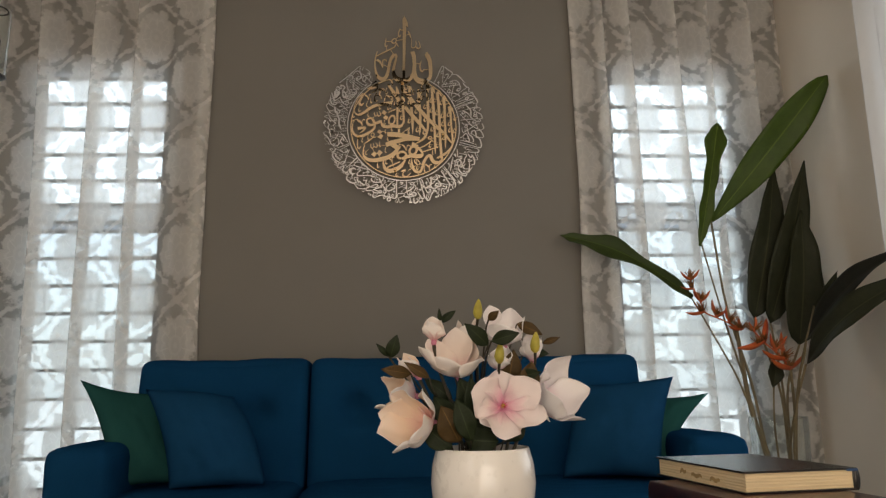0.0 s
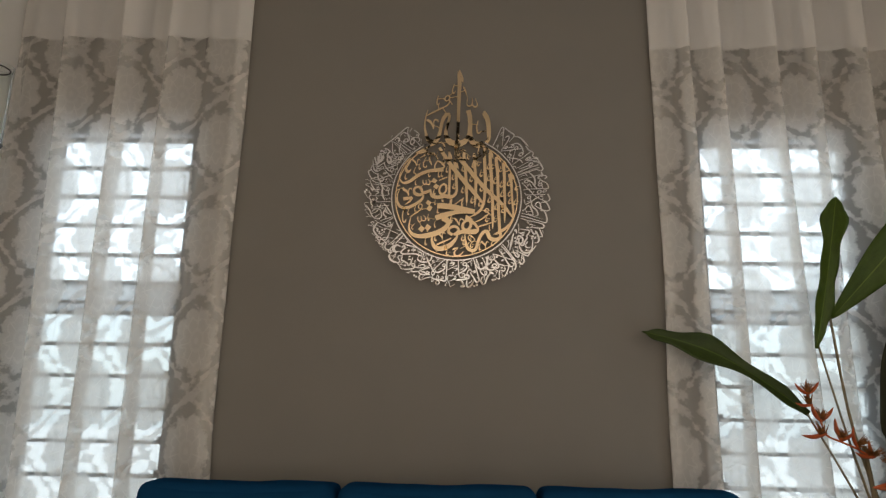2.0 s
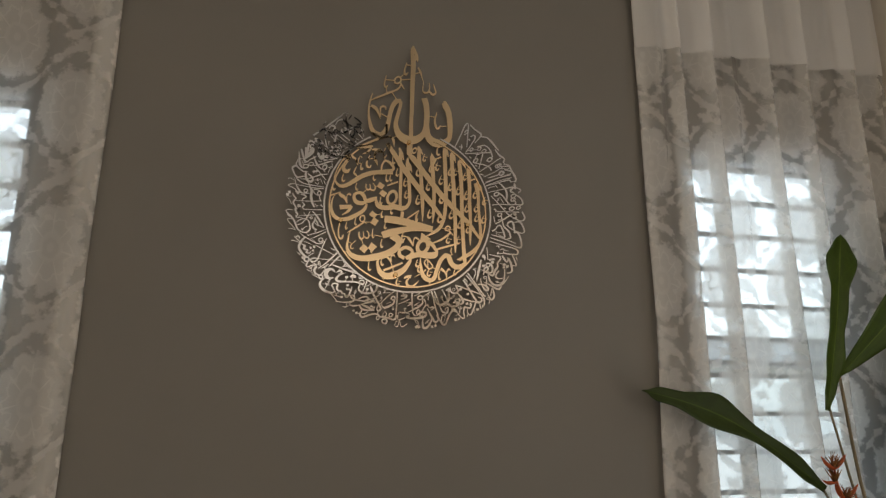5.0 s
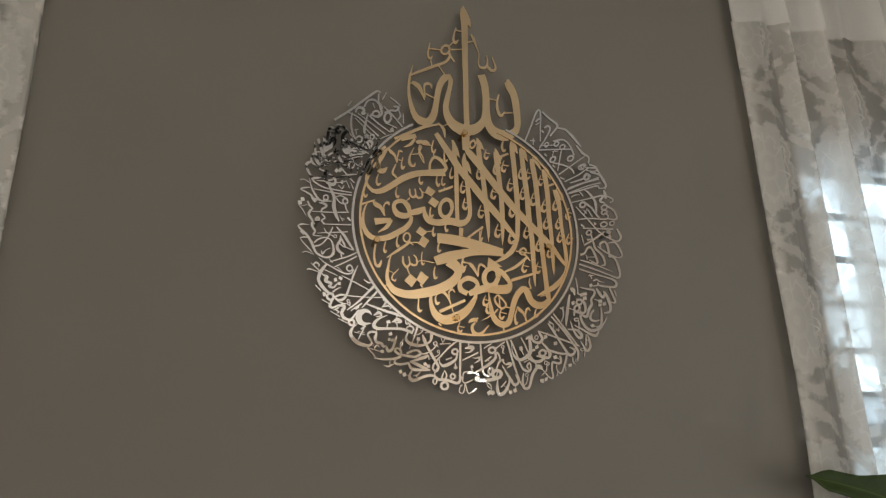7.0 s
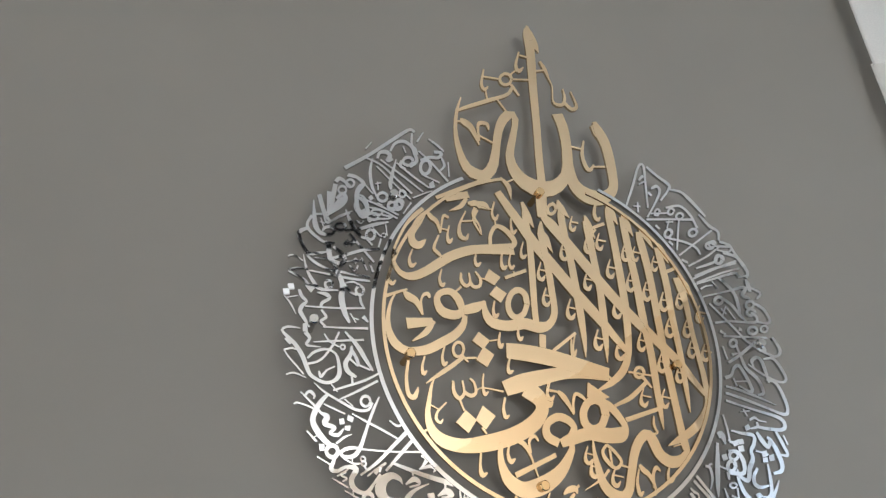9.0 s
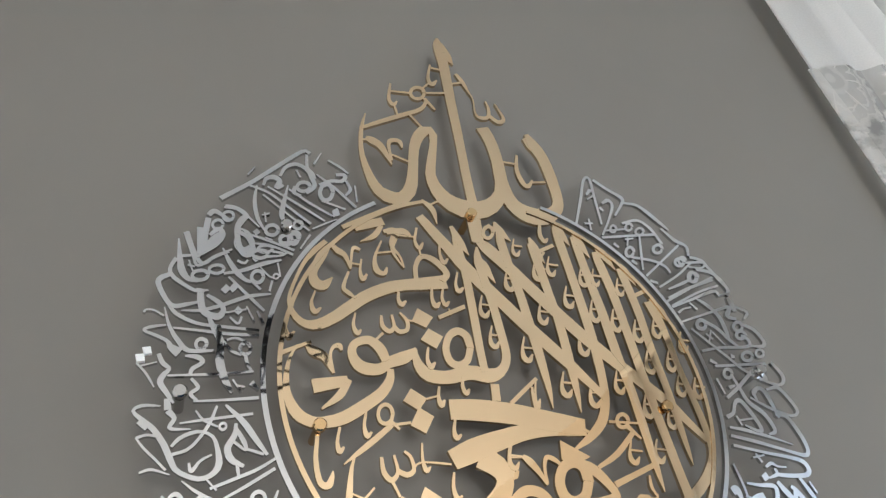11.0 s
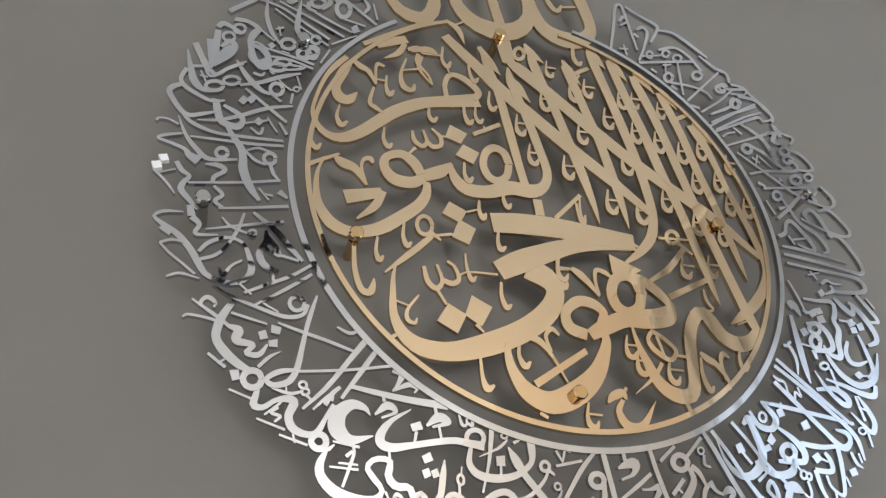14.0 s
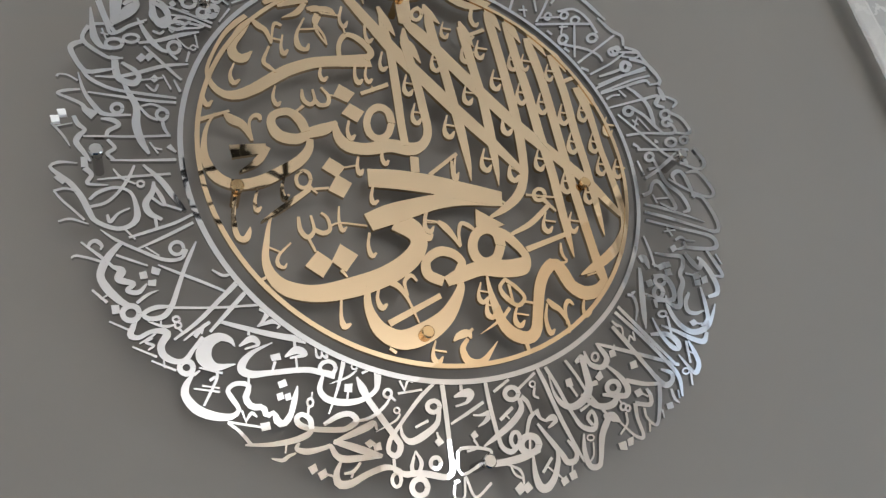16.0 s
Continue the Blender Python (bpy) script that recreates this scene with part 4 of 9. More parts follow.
def sprig(a, b, w, russet=False):
    """A small leaf on its own thin stem."""
    leaf_on(bouquet, a, b, w, LEAF_BROWN if russet else LEAF_SMALL, name="leaf", label="russet leaf" if russet else "")
    part("stem", tube(bmesh.new(), [(VX, VY + 0.02, 0.68, 0.0014), ((a[0] + VX) / 2, VY + 0.055, (a[2] + 0.68) / 2 - 0.004, 0.0014), (a[0] * 0.9 + VX * 0.1, a[1] * 0.4 + VY * 0.6 + 0.02, a[2] - 0.018, 0.0013), (*a, 0.0012)], 8, 5), SOIL_STEM, bouquet)


sprig((-0.045, 1.27, 0.842), (-0.078, 1.255, 0.871), 0.022)
sprig((-0.040, 1.27, 0.848), (-0.003, 1.26, 0.858), 0.020)
sprig((-0.180, 1.33, 0.830), (-0.170, 1.32, 0.862), 0.020)
sprig((-0.182, 1.33, 0.832), (-0.200, 1.32, 0.850), 0.009)
sprig((-0.105, 1.395, 0.886), (-0.080, 1.39, 0.904), 0.012)
sprig((-0.104, 1.395, 0.884), (-0.106, 1.39, 0.908), 0.007)
sprig((0.010, 1.36, 0.880), (0.046, 1.35, 0.862), 0.018, True)
sprig((0.048, 1.36, 0.850), (0.072, 1.35, 0.858), 0.010, True)
sprig((-0.150, 1.31, 0.806), (-0.192, 1.30, 0.813), 0.018, True)
sprig((-0.125, 1.30, 0.800), (-0.160, 1.29, 0.822), 0.014, True)
sprig((-0.075, 1.31, 0.715), (-0.030, 1.305, 0.712), 0.042)
sprig((-0.060, 1.31, 0.708), (-0.066, 1.305, 0.745), 0.032)
sprig((-0.085, 1.30, 0.712), (-0.110, 1.29, 0.762), 0.040, True)
sprig((-0.070, 1.28, 0.715), (-0.090, 1.275, 0.772), 0.030)
sprig((-0.020, 1.33, 0.712), (0.010, 1.325, 0.745), 0.034)
sprig((0.010, 1.31, 0.775), (0.020, 1.30, 0.822), 0.030, True)
sprig((-0.060, 1.31, 0.74), (-0.068, 1.30, 0.80), 0.028)
sprig((-0.090, 1.36, 0.770), (-0.130, 1.365, 0.800), 0.022)
sprig((0.004, 1.31, 0.800), (0.030, 1.29, 0.806), 0.018)
sprig((-0.040, 1.30, 0.880), (-0.026, 1.29, 0.892), 0.012, True)
sprig((-0.095, 1.30, 0.705), (-0.135, 1.31, 0.735), 0.034)
sprig((-0.080, 1.32, 0.720), (-0.118, 1.33, 0.775), 0.036)
sprig((-0.060, 1.33, 0.750), (-0.082, 1.32, 0.800), 0.034)
sprig((-0.040, 1.32, 0.715), (-0.036, 1.31, 0.785), 0.038)
sprig((0.000, 1.33, 0.730), (0.028, 1.335, 0.785), 0.036, True)
sprig((-0.010, 1.34, 0.790), (0.000, 1.335, 0.840), 0.030, True)
sprig((0.020, 1.37, 0.84), (0.060, 1.38, 0.835), 0.016)
sprig((-0.035, 1.36, 0.72), (-0.01, 1.39, 0.78), 0.04)
sprig((-0.07, 1.36, 0.72), (-0.11, 1.39, 0.77), 0.04)
sprig((-0.055, 1.345, 0.715), (-0.06, 1.35, 0.775), 0.05)


# ---- heliconia in a tall glass vase ----
HX, HY = 1.138, 2.80
prof = [(0.070, 0.0), (0.076, 0.004), (0.082, 0.10), (0.096, 0.672), (0.0965, 0.680), (0.0935, 0.680), (0.0925, 0.672), (0.0785, 0.10), (0.072, 0.03)]
tall = part("glass_vase", lathe(bmesh.new(), prof, (HX, HY, 0.0005), 48), CLEAR)
tall.visible_shadow = False
tagged(tall, "tall clear glass cylinder vase standing in the corner", "vase")
plant = thing("heliconia_arrangement", (HX, HY, 0.03), "heliconia stems with broad leaves and orange-red bracts in glass", "plant")


def stalk(points, r0, r1, material=HELI_STEM):
    n = len(points) - 1
    return part("stem", tube(bmesh.new(), [(x, y, z, r0 + (r1 - r0) * k / n) for k, (x, y, z) in enumerate(points)], 20, 8), material, plant)


leaf_on(plant, (0.999, 2.88, 1.395), (1.375, 2.65, 1.888), 0.130, LEAF_GREEN, cup=0.14, bend=0.03, nv=26, peak=0.60, tip=0.55, label="broad fresh green blade")
stalk([(1.185, 2.80, 0.05), (1.112, 2.83, 0.50), (1.085, 2.86, 0.80), (1.028, 2.88, 1.082), (0.999, 2.88, 1.404)], 0.006, 0.004)
leaf_on(plant, (0.948, 2.88, 1.305), (1.056, 2.87, 1.790), 0.080, LEAF_GREEN, cup=0.3, bend=0.02, nv=34, twist=0.5, shape=((0.0, 0.006), (0.12, 0.036), (0.27, 0.060), (0.42, 0.046), (0.54, 0.058), (0.67, 0.048), (0.84, 0.084), (0.95, 0.044), (1.0, 0.002)), label="narrow pinched green blade")
stalk([(1.180, 2.80, 0.05), (1.104, 2.83, 0.50), (1.072, 2.86, 0.76), (1.013, 2.88, 1.041), (0.954, 2.88, 1.317)], 0.005, 0.003)
leaf_on(plant, (0.895, 2.86, 1.108), (0.420, 2.883, 1.349), 0.085, LEAF_OLIVE, cup=0.30, bend=0.0, nv=34, twist=0.35, face=(0.1, -1.0, 0.3), shape=((0.0, 0.014), (0.15, 0.060), (0.35, 0.042), (0.60, 0.094), (0.82, 0.042), (0.91, 0.042), (1.0, 0.003)), arch=0.085, label="drooping green blade with a dry tip")
stalk([(1.170, 2.80, 0.05), (1.084, 2.82, 0.58), (1.045, 2.85, 0.78), (0.985, 2.86, 0.925), (0.891, 2.86, 1.109)], 0.0045, 0.003)
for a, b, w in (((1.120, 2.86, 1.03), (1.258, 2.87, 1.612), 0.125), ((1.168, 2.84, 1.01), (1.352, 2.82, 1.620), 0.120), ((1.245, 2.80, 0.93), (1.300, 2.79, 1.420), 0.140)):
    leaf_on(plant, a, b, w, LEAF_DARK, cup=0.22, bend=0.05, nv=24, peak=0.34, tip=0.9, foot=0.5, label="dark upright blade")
    stalk([(1.165, 2.80, 0.05), (1.176 + (a[0] - 1.18) * 0.06, 2.815, 0.55), (1.186 + (a[0] - 1.18) * 0.25, 2.83, 0.78), a], 0.005, 0.004)
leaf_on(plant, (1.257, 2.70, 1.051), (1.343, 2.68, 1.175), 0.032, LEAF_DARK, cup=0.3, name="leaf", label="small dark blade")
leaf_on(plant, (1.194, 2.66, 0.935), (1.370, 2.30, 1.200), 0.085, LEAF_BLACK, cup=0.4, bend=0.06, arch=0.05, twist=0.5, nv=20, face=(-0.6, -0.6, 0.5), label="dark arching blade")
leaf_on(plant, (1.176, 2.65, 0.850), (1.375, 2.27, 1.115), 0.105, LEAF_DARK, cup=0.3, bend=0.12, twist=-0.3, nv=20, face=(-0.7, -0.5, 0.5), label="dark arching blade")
stalk([(1.165, 2.79, 0.05), (1.176, 2.78, 0.50), (1.190, 2.73, 0.80), (1.257, 2.70, 1.055)], 0.005, 0.003)
stalk([(1.175, 2.79, 0.05), (1.165, 2.77, 0.50), (1.172, 2.735, 0.70), (1.186, 2.715, 0.82), (1.200, 2.70, 0.88), (1.197, 2.668, 0.938)], 0.005, 0.004)
stalk([(1.150, 2.80, 0.05), (1.156, 2.79, 0.50), (1.166, 2.73, 0.70), (1.176, 2.65, 0.855)], 0.005, 0.004)
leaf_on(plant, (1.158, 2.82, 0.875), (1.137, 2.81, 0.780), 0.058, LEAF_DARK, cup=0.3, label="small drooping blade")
stalk([(1.150, 2.80, 0.05), (1.134, 2.81, 0.50), (1.136, 2.82, 0.68), (1.158, 2.82, 0.88)], 0.004, 0.003)
stalk([(1.178, 2.80, 0.05), (1.112, 2.83, 0.52), (1.066, 2.84, 0.70), (1.055, 2.86, 0.92), (1.045, 2.86, 1.02)], 0.009, 0.007)


def spray(nodes, bracts):
    """A flower head: a zigzag axis with keeled, pointed bracts and small florets. bracts: node, and the tip from it in millimetres."""
    head = part("flower_head", tube(bmesh.new(), [(*p, 0.0030) for p in nodes], 6 * len(nodes), 8), BRACT, plant, "orange-red zigzag axis")
    for k, (at, *tip) in enumerate(bracts):
        p, d = Vector(nodes[at]), Vector(tip) / 1000
        up = Vector((0, -0.25, 1))
        n = (up - d * (up.dot(d) / d.length_squared)).normalized()
        side_ = d.cross(n).normalized()
        ln = d.length
        def f(u, v):
            q = 2 * u - 1
            w = ln * (0.125 + 0.025 * math.sin(k * 2.1)) * (1 - v) ** 0.85 * (0.55 + 1.5 * v)
            return p + d * v + side_ * q * w + n * (abs(q) * w * 1.7 - ln * 0.10 * math.sin(math.pi * v) + ln * 0.10 * v ** 3)
        part("bract", sheet(bmesh.new(), f, 6, 12, 0.0010), BRACT, head)
        bm = bmesh.new()
        for q in range(14):
            e = p + d * (0.05 + 0.03 * q / 2) + n * 0.003
            way = (d.normalized() * (0.35 + 0.3 * math.sin(q * 2.3 + k)) + n * 0.9 + side_ * 0.55 * math.sin(q * 1.7 + k)).normalized()
            rod(bm, e, e + way * (0.024 + 0.018 * abs(math.sin(q * 3.1 + k))), 0.0026, 0.0004, 5)
        part("floret", bm, FLORET, head, "olive and orange florets")
    return head


spray([(1.062, 2.850, 0.986), (1.013, 2.838, 1.012), (0.963, 2.826, 1.031), (0.918, 2.814, 1.049), (0.900, 2.802, 1.084), (0.874, 2.790, 1.130), (0.860, 2.778, 1.159)], [(0, -62, -20, 11), (0, -12, 0, 51), (1, -15, -10, 63), (2, -17, 0, 66), (2, 33, -25, 25), (3, -79, -15, -9), (4, 39, -10, 39), (4, -29, 0, 43), (5, -55, -15, 2), (6, -41, -5, 30), (6, 34, -10, 35)])
spray([(1.179, 2.760, 0.839), (1.156, 2.748, 0.872), (1.121, 2.736, 0.903), (1.080, 2.724, 0.932), (1.043, 2.712, 0.968)], [(0, 53, -10, 47), (0, -85, -30, 29), (1, -9, 0, 102), (1, -94, -25, 27), (2, 48, -10, 49), (2, -28, -20, 61), (3, -108, -20, -29), (3, 17, 0, 84), (4, -25, -10, 34), (4, 6, -15, 53)])
stalk([(1.170, 2.80, 0.05), (1.179, 2.79, 0.49), (1.185, 2.77, 0.68), (1.181, 2.760, 0.838)], 0.005, 0.005)

hook = part("wall_hook", boxed(1.388, 1.3995, 2.50, 2.515, 0.655, 0.68, 0.002, 1), PAINT_CREAM)
tagged(hook, "small cream plastic hook on the side wall", "hook")


# ---- candle sconce on the west wall ----
sconce = thing("candle_sconce", (-1.75, 2.50, 1.70), "black iron wall sconce with a dark candle in a glass chimney", "sconce")
part("wall_plate", boxed(-1.7495, -1.740, 2.225, 2.775, 1.80, 2.50, 0.003, 1), BLACK_IRON, sconce, smooth=False)
for x, y in ((-1.532, 2.50), (-1.605, 2.47)):
    part("upright", rod(bmesh.new(), (x, y, 1.745), (x, y, 2.40), 0.0075, n=8), BLACK_IRON, sconce, smooth=False)
for z in (1.770, 2.36):
    part("bracket", boxed(-1.742, -1.452, 2.494, 2.506, z - 0.005, z + 0.005, 0.001, 1), BLACK_IRON, sconce, smooth=False)
    part("bracket", boxed(-1.742, -1.600, 2.464, 2.476, z - 0.005, z + 0.005, 0.001, 1), BLACK_IRON, sconce, smooth=False)
part("drip_tray", lathe(bmesh.new(), [(0.010, 0.0), (0.033, 0.004), (0.037, 0.009), (0.035, 0.009), (0.006, 0.006)], (-1.466, 2.50, 1.785), 32), BLACK_IRON, sconce)
part("tray_stem", rod(bmesh.new(), (-1.466, 2.50, 1.77), (-1.466, 2.50, 1.786), 0.006), BLACK_IRON, sconce)
part("candle", lathe(bmesh.new(), [(0.0105, 0.0), (0.0105, 0.125), (0.009, 0.130), (0.002, 0.131)], (-1.466, 2.50, 1.791), 20), WAX, sconce, "black candle")
part("wick", rod(bmesh.new(), (-1.466, 2.50, 1.92), (-1.466, 2.50, 1.935), 0.001, n=6), BLACK_IRON, sconce)
chimney = part("glass_chimney", lathe(bmesh.new(), [(0.0325, 0.0), (0.0340, 0.01), (0.0340, 0.235), (0.0322, 0.235), (0.0322, 0.01), (0.031, 0.002)], (-1.466, 2.50, 1.7945), 32), CLEAR, sconce, "clear glass chimney")
chimney.visible_shadow = False
bm = bmesh.new()
tube(bm, [(-1.478 + 0.034 * math.cos(a), 2.50 + 0.034 * math.sin(a), 2.022, 0.0022) for a in [2 * math.pi * k / 16 for k in range(17)]], 48, 8)
part("holding_ring", bm, BLACK_IRON, sconce)
part("ring_arm", rod(bmesh.new(), (-1.532, 2.50, 2.022), (-1.511, 2.50, 2.022), 0.003, n=8), BLACK_IRON, sconce)


# ---- ceiling chandelier, seen in the metal's reflections ----
LX, LY = -0.175, 1.46
lamp = thing("chandelier", (LX, LY, 2.74), "black iron candle chandelier close under the ceiling", "chandelier")
part("canopy", lathe(bmesh.new(), [(0.06, 0.0), (0.06, -0.012), (0.04, -0.03), (0.015, -0.04)], (LX, LY, 2.739), 32), BLACK_IRON, lamp)
part("rod", rod(bmesh.new(), (LX, LY, 2.70), (LX, LY, 2.60), 0.012), BLACK_IRON, lamp)
bm = bmesh.new()
tube(bm, [(LX + 0.175 * math.cos(a), LY + 0.175 * math.sin(a), 2.60, 0.008) for a in [2 * math.pi * k / 24 for k in range(25)]], 72, 8)
part("hoop", bm, BLACK_IRON, lamp)
for k in range(3):
    a = math.pi * k / 3 + 0.5
    part("spoke", rod(bmesh.new(), (LX + 0.175 * math.cos(a), LY + 0.175 * math.sin(a), 2.60), (LX - 0.175 * math.cos(a), LY - 0.175 * math.sin(a), 2.60), 0.005), BLACK_IRON, lamp)
for k in range(6):
    a = 2 * math.pi * k / 6 + 0.5
    part("candle_cup", lathe(bmesh.new(), [(0.008, 0.0), (0.020, 0.010), (0.021, 0.016), (0.008, 0.016), (0.008, 0.07), (0.003, 0.075)], (LX + 0.175 * math.cos(a), LY + 0.175 * math.sin(a), 2.612), 20), BLACK_IRON, lamp)


# ---- calligraphy in cut sheet metal on the wall ----
AX, AZ, AY = -0.159, 1.810, 2.9820
art = thing("wall_art", (AX, 3.01, AZ), "round gold and silver cut-metal calligraphy panel standing off the wall", "wall art")
made = {"gold": 0, "silver": 0, "bright": 0}
words = bmesh.new()


def prism(bm, outline, front):
    """A flat cut piece, 2 mm thick, from quads (left and right rims of a pen stroke)."""
    rims = [[bm.verts.new((AX + q[0] / 1000, y, AZ + q[1] / 1000)) for q in pair] for k, pair in enumerate(outline) for y in (front - 0.000006 * k, AY + 0.0016)]
    fr, bk = rims[0::2], rims[1::2]
    for k in range(len(fr) - 1):
        a, b, c, d = fr[k], fr[k + 1], bk[k], bk[k + 1]
        bm.faces.new((a[0], a[1], b[1], b[0]))
        bm.faces.new((c[1], c[0], d[0], d[1]))
        bm.faces.new((a[0], b[0], d[0], c[0]))
        bm.faces.new((a[1], c[1], d[1], b[1]))
    for f, b in ((fr[0], bk[0]), (fr[-1], bk[-1])):
        bm.faces.new((f[0], b[0], b[1], f[1]))


def place_piece(tone, outline, middle):
    made[tone] += 1
    front = AY - 0.0020 - 0.000004 * (made[tone] % 97)
    if tone != "silver":
        bm = bmesh.new()
        prism(bm, outline, front)
        if tone == "gold":
            part("gold_letter", bm, GOLD, art, smooth=False)
        else:
            part("silver_letter", bm, GLINT_WHITE, art, "dot coloured white for its window glint", smooth=False)
    else:
        if middle[1] < 92 and middle[0] < 230:
            bm = bmesh.new()
            prism(bm, outline, front)
            part("silver_letter", bm, SILVER, art, smooth=False)
        else:
            prism(words, outline, front)


def stroke(tone, pen):
    """A pen stroke through (x, z, width) in millimetres from the panel's centre."""
    n = 2 if len(pen) == 2 else min(40, 6 * (len(pen) - 1))
    line = spline(pen, n)
    out = []
    for k, p in enumerate(line):
        shut = abs(pen[0][0] - pen[-1][0]) + abs(pen[0][1] - pen[-1][1]) < 0.3
        d = line[1 if shut and k == n else min(n, k + 1)][:2] - line[n - 1 if shut and k == 0 else max(0, k - 1)][:2]
        d = d / max(1e-6, float(np.hypot(*d)))
        w = max(0.5, float(p[2])) / 2
        out.append(((p[0] - d[1] * w, p[1] + d[0] * w), (p[0] + d[1] * w, p[1] - d[0] * w)))
    place_piece(tone, out, pen[len(pen) // 2])


def plate(tone, corners):
    """A cut plate with four corners, such as a dot."""
    a, b, c, d = corners
    place_piece(tone, [(a, d), (b, c)], a)


def hoop(r0, r1, material, name, label, gap=(0, 0)):
    bm = bmesh.new()
    n = 180
    prism(bm, [((r0 * math.cos(a), r0 * math.sin(a)), (r1 * math.cos(a), r1 * math.sin(a))) for a in [radians(gap[1] + (360 + gap[0] - gap[1]) * k / n) for k in range(n + 1)]], AY - 0.0024)
    part(name, bm, material, art, label, smooth=False)


hoop(204.6, 208.6, GOLD, "gold_ring", "thin gold ring round the inner text", (72, 105))
hoop(217.6, 222.0, SILVER, "silver_ring", "silver ring carrying the outer text", (68, 119))


def standoff(x, z, material):
    bm = bmesh.new()
    for y0, y1, r in ((3.0095, 2.9845, 0.0040), (2.9795, 2.9745, 0.0056)):
        rod(bm, (x, y0, z), (x, y1, z), r, n=20)
    rod(bm, (x, 2.9745, z), (x, 2.9735, z), 0.0056, 0.0046, 20)
    part("standoff", bm, material, art, smooth=False)


for x, z in ((-0.336, 1.767), (-0.004, 1.777), (-0.193, 1.633), (-0.163, 1.996)):
    standoff(x, z, BRASS)
for x, z in ((-0.441, 1.797), (-0.160, 1.526), (0.128, 1.815), (-0.355, 1.964)):
    standoff(x, z, STEEL_EDGE)

# gold text
stroke("gold", [(-45.6, 100.4, 15.5), (-65.4, 97.8, 13.8), (-87.4, 95.0, 12.0), (-103.7, 91.4, 12.1), (-125.3, 81.6, 12.0), (-141.3, 70.1, 11.4), (-156.9, 58.3, 10.8), (-171.8, 50.5, 10.1), (-183.6, 50.8, 7.7), (-192.6, 59.7, 5.5), (-196.3, 74.5, 3.5), (-190.8, 93.5, 3.1), (-180.7, 115.6, 3.8), (-170.1, 130.0, 5.5), (-159.5, 140.7, 4.8)])
stroke("gold", [(-153.9, 140.0, 1.7), (-164.4, 124.1, 8.8), (-173.4, 104.9, 7.3), (-172.0, 93.6, 10.7), (-164.7, 91.2, 9.7), (-156.3, 99.7, 1.2)])
stroke("gold", [(-75.8, 102.1, 4.7), (-74.2, 117.1, 4.6), (-66.2, 129.0, 5.5), (-53.8, 124.9, 7.6), (-43.7, 110.9, 7.1), (-49.5, 100.7, 6.2)])
stroke("gold", [(-74.7, 102.2, 6.7), (-72.8, 89.8, 1.2)])
stroke("gold", [(-111.9, 13.8, 7.5), (-123.9, 7.4, 10.7), (-138.3, 10.1, 11.5), (-144.7, 21.5, 8.1), (-141.6, 31.7, 7.2), (-129.0, 35.5, 8.6), (-119.7, 27.7, 10.0), (-115.3, 15.4, 8.2)])
stroke("gold", [(-112.0, 7.9, 5.7), (-114.5, -3.3, 7.8), (-123.4, -15.1, 9.8), (-138.6, -25.6, 10.6), (-155.7, -35.4, 10.8), (-169.7, -38.9, 9.9), (-181.8, -38.7, 9.3), (-193.9, -30.9, 9.8), (-200.8, -15.0, 6.9), (-201.1, 1.4, 4.6), (-197.9, 17.3, 2.9), (-191.0, 30.3, 1.5)])
stroke("gold", [(-204.5, 22.6, 4.1), (-193.8, 27.3, 3.5), (-179.2, 33.4, 2.4)])
stroke("gold", [(-180.3, -7.6, 12.7), (-150.3, -3.0, 9.1)])
stroke("gold", [(-149.2, -1.8, 5.5), (-158.6, -16.3, 6.8), (-174.0, -27.7, 1.6)])
stroke("gold", [(-183.5, 30.8, 3.0), (-177.8, 24.8, 9.2), (-168.7, 19.0, 7.5), (-162.1, 3.8, 1.7)])
stroke("gold", [(-162.1, 3.8, 2.6), (-163.5, 20.4, 2.5), (-160.6, 28.2, 3.2), (-155.3, 29.7, 5.2), (-153.6, 25.1, 2.2)])
stroke("gold", [(-114.7, 61.1, 2.2), (-114.6, 50.5, 4.2), (-109.1, 44.8, 4.7), (-104.0, 49.5, 3.3), (-104.9, 61.9, 2.3)])
stroke("gold", [(-104.4, 50.7, 4.0), (-99.8, 44.8, 4.8), (-92.4, 46.6, 3.9), (-91.0, 55.4, 3.7), (-96.8, 64.4, 2.0)])
stroke("gold", [(-91.9, 56.6, 2.1), (-84.6, 55.9, 2.1)])
stroke("gold", [(-114.8, 43.1, 2.8), (-123.0, 35.3, 2.2)])
plate("gold", [(-79.4, 69.7), (-65.4, 60.5), (-73.7, 49.1), (-86.7, 55.7)])
plate("gold", [(-71.7, 48.6), (-58.8, 40.1), (-67.2, 27.7), (-80.9, 36.8)])
plate("gold", [(-60.4, 62.2), (-31.5, 75.6), (-31.0, 71.0), (-59.2, 58.4)])
stroke("gold", [(-47.7, 63.2, 1.8), (-47.8, 70.3, 1.8)])
stroke("gold", [(-113.4, 13.8, 10.4), (-97.8, 19.3, 11.5), (-86.1, 27.3, 3.5)])
stroke("gold", [(-88.2, 27.1, 3.5), (-86.7, 12.7, 9.1), (-79.1, 2.3, 12.9), (-61.3, -0.5, 12.5), (-39.4, 4.1, 14.1), (-20.8, 1.2, 14.1), (-7.2, 6.7, 9.2), (0.4, 22.1, 8.4), (-0.3, 49.1, 9.0), (-1.8, 75.4, 9.2), (-4.5, 102.4, 9.5), (-7.8, 127.3, 8.9)])
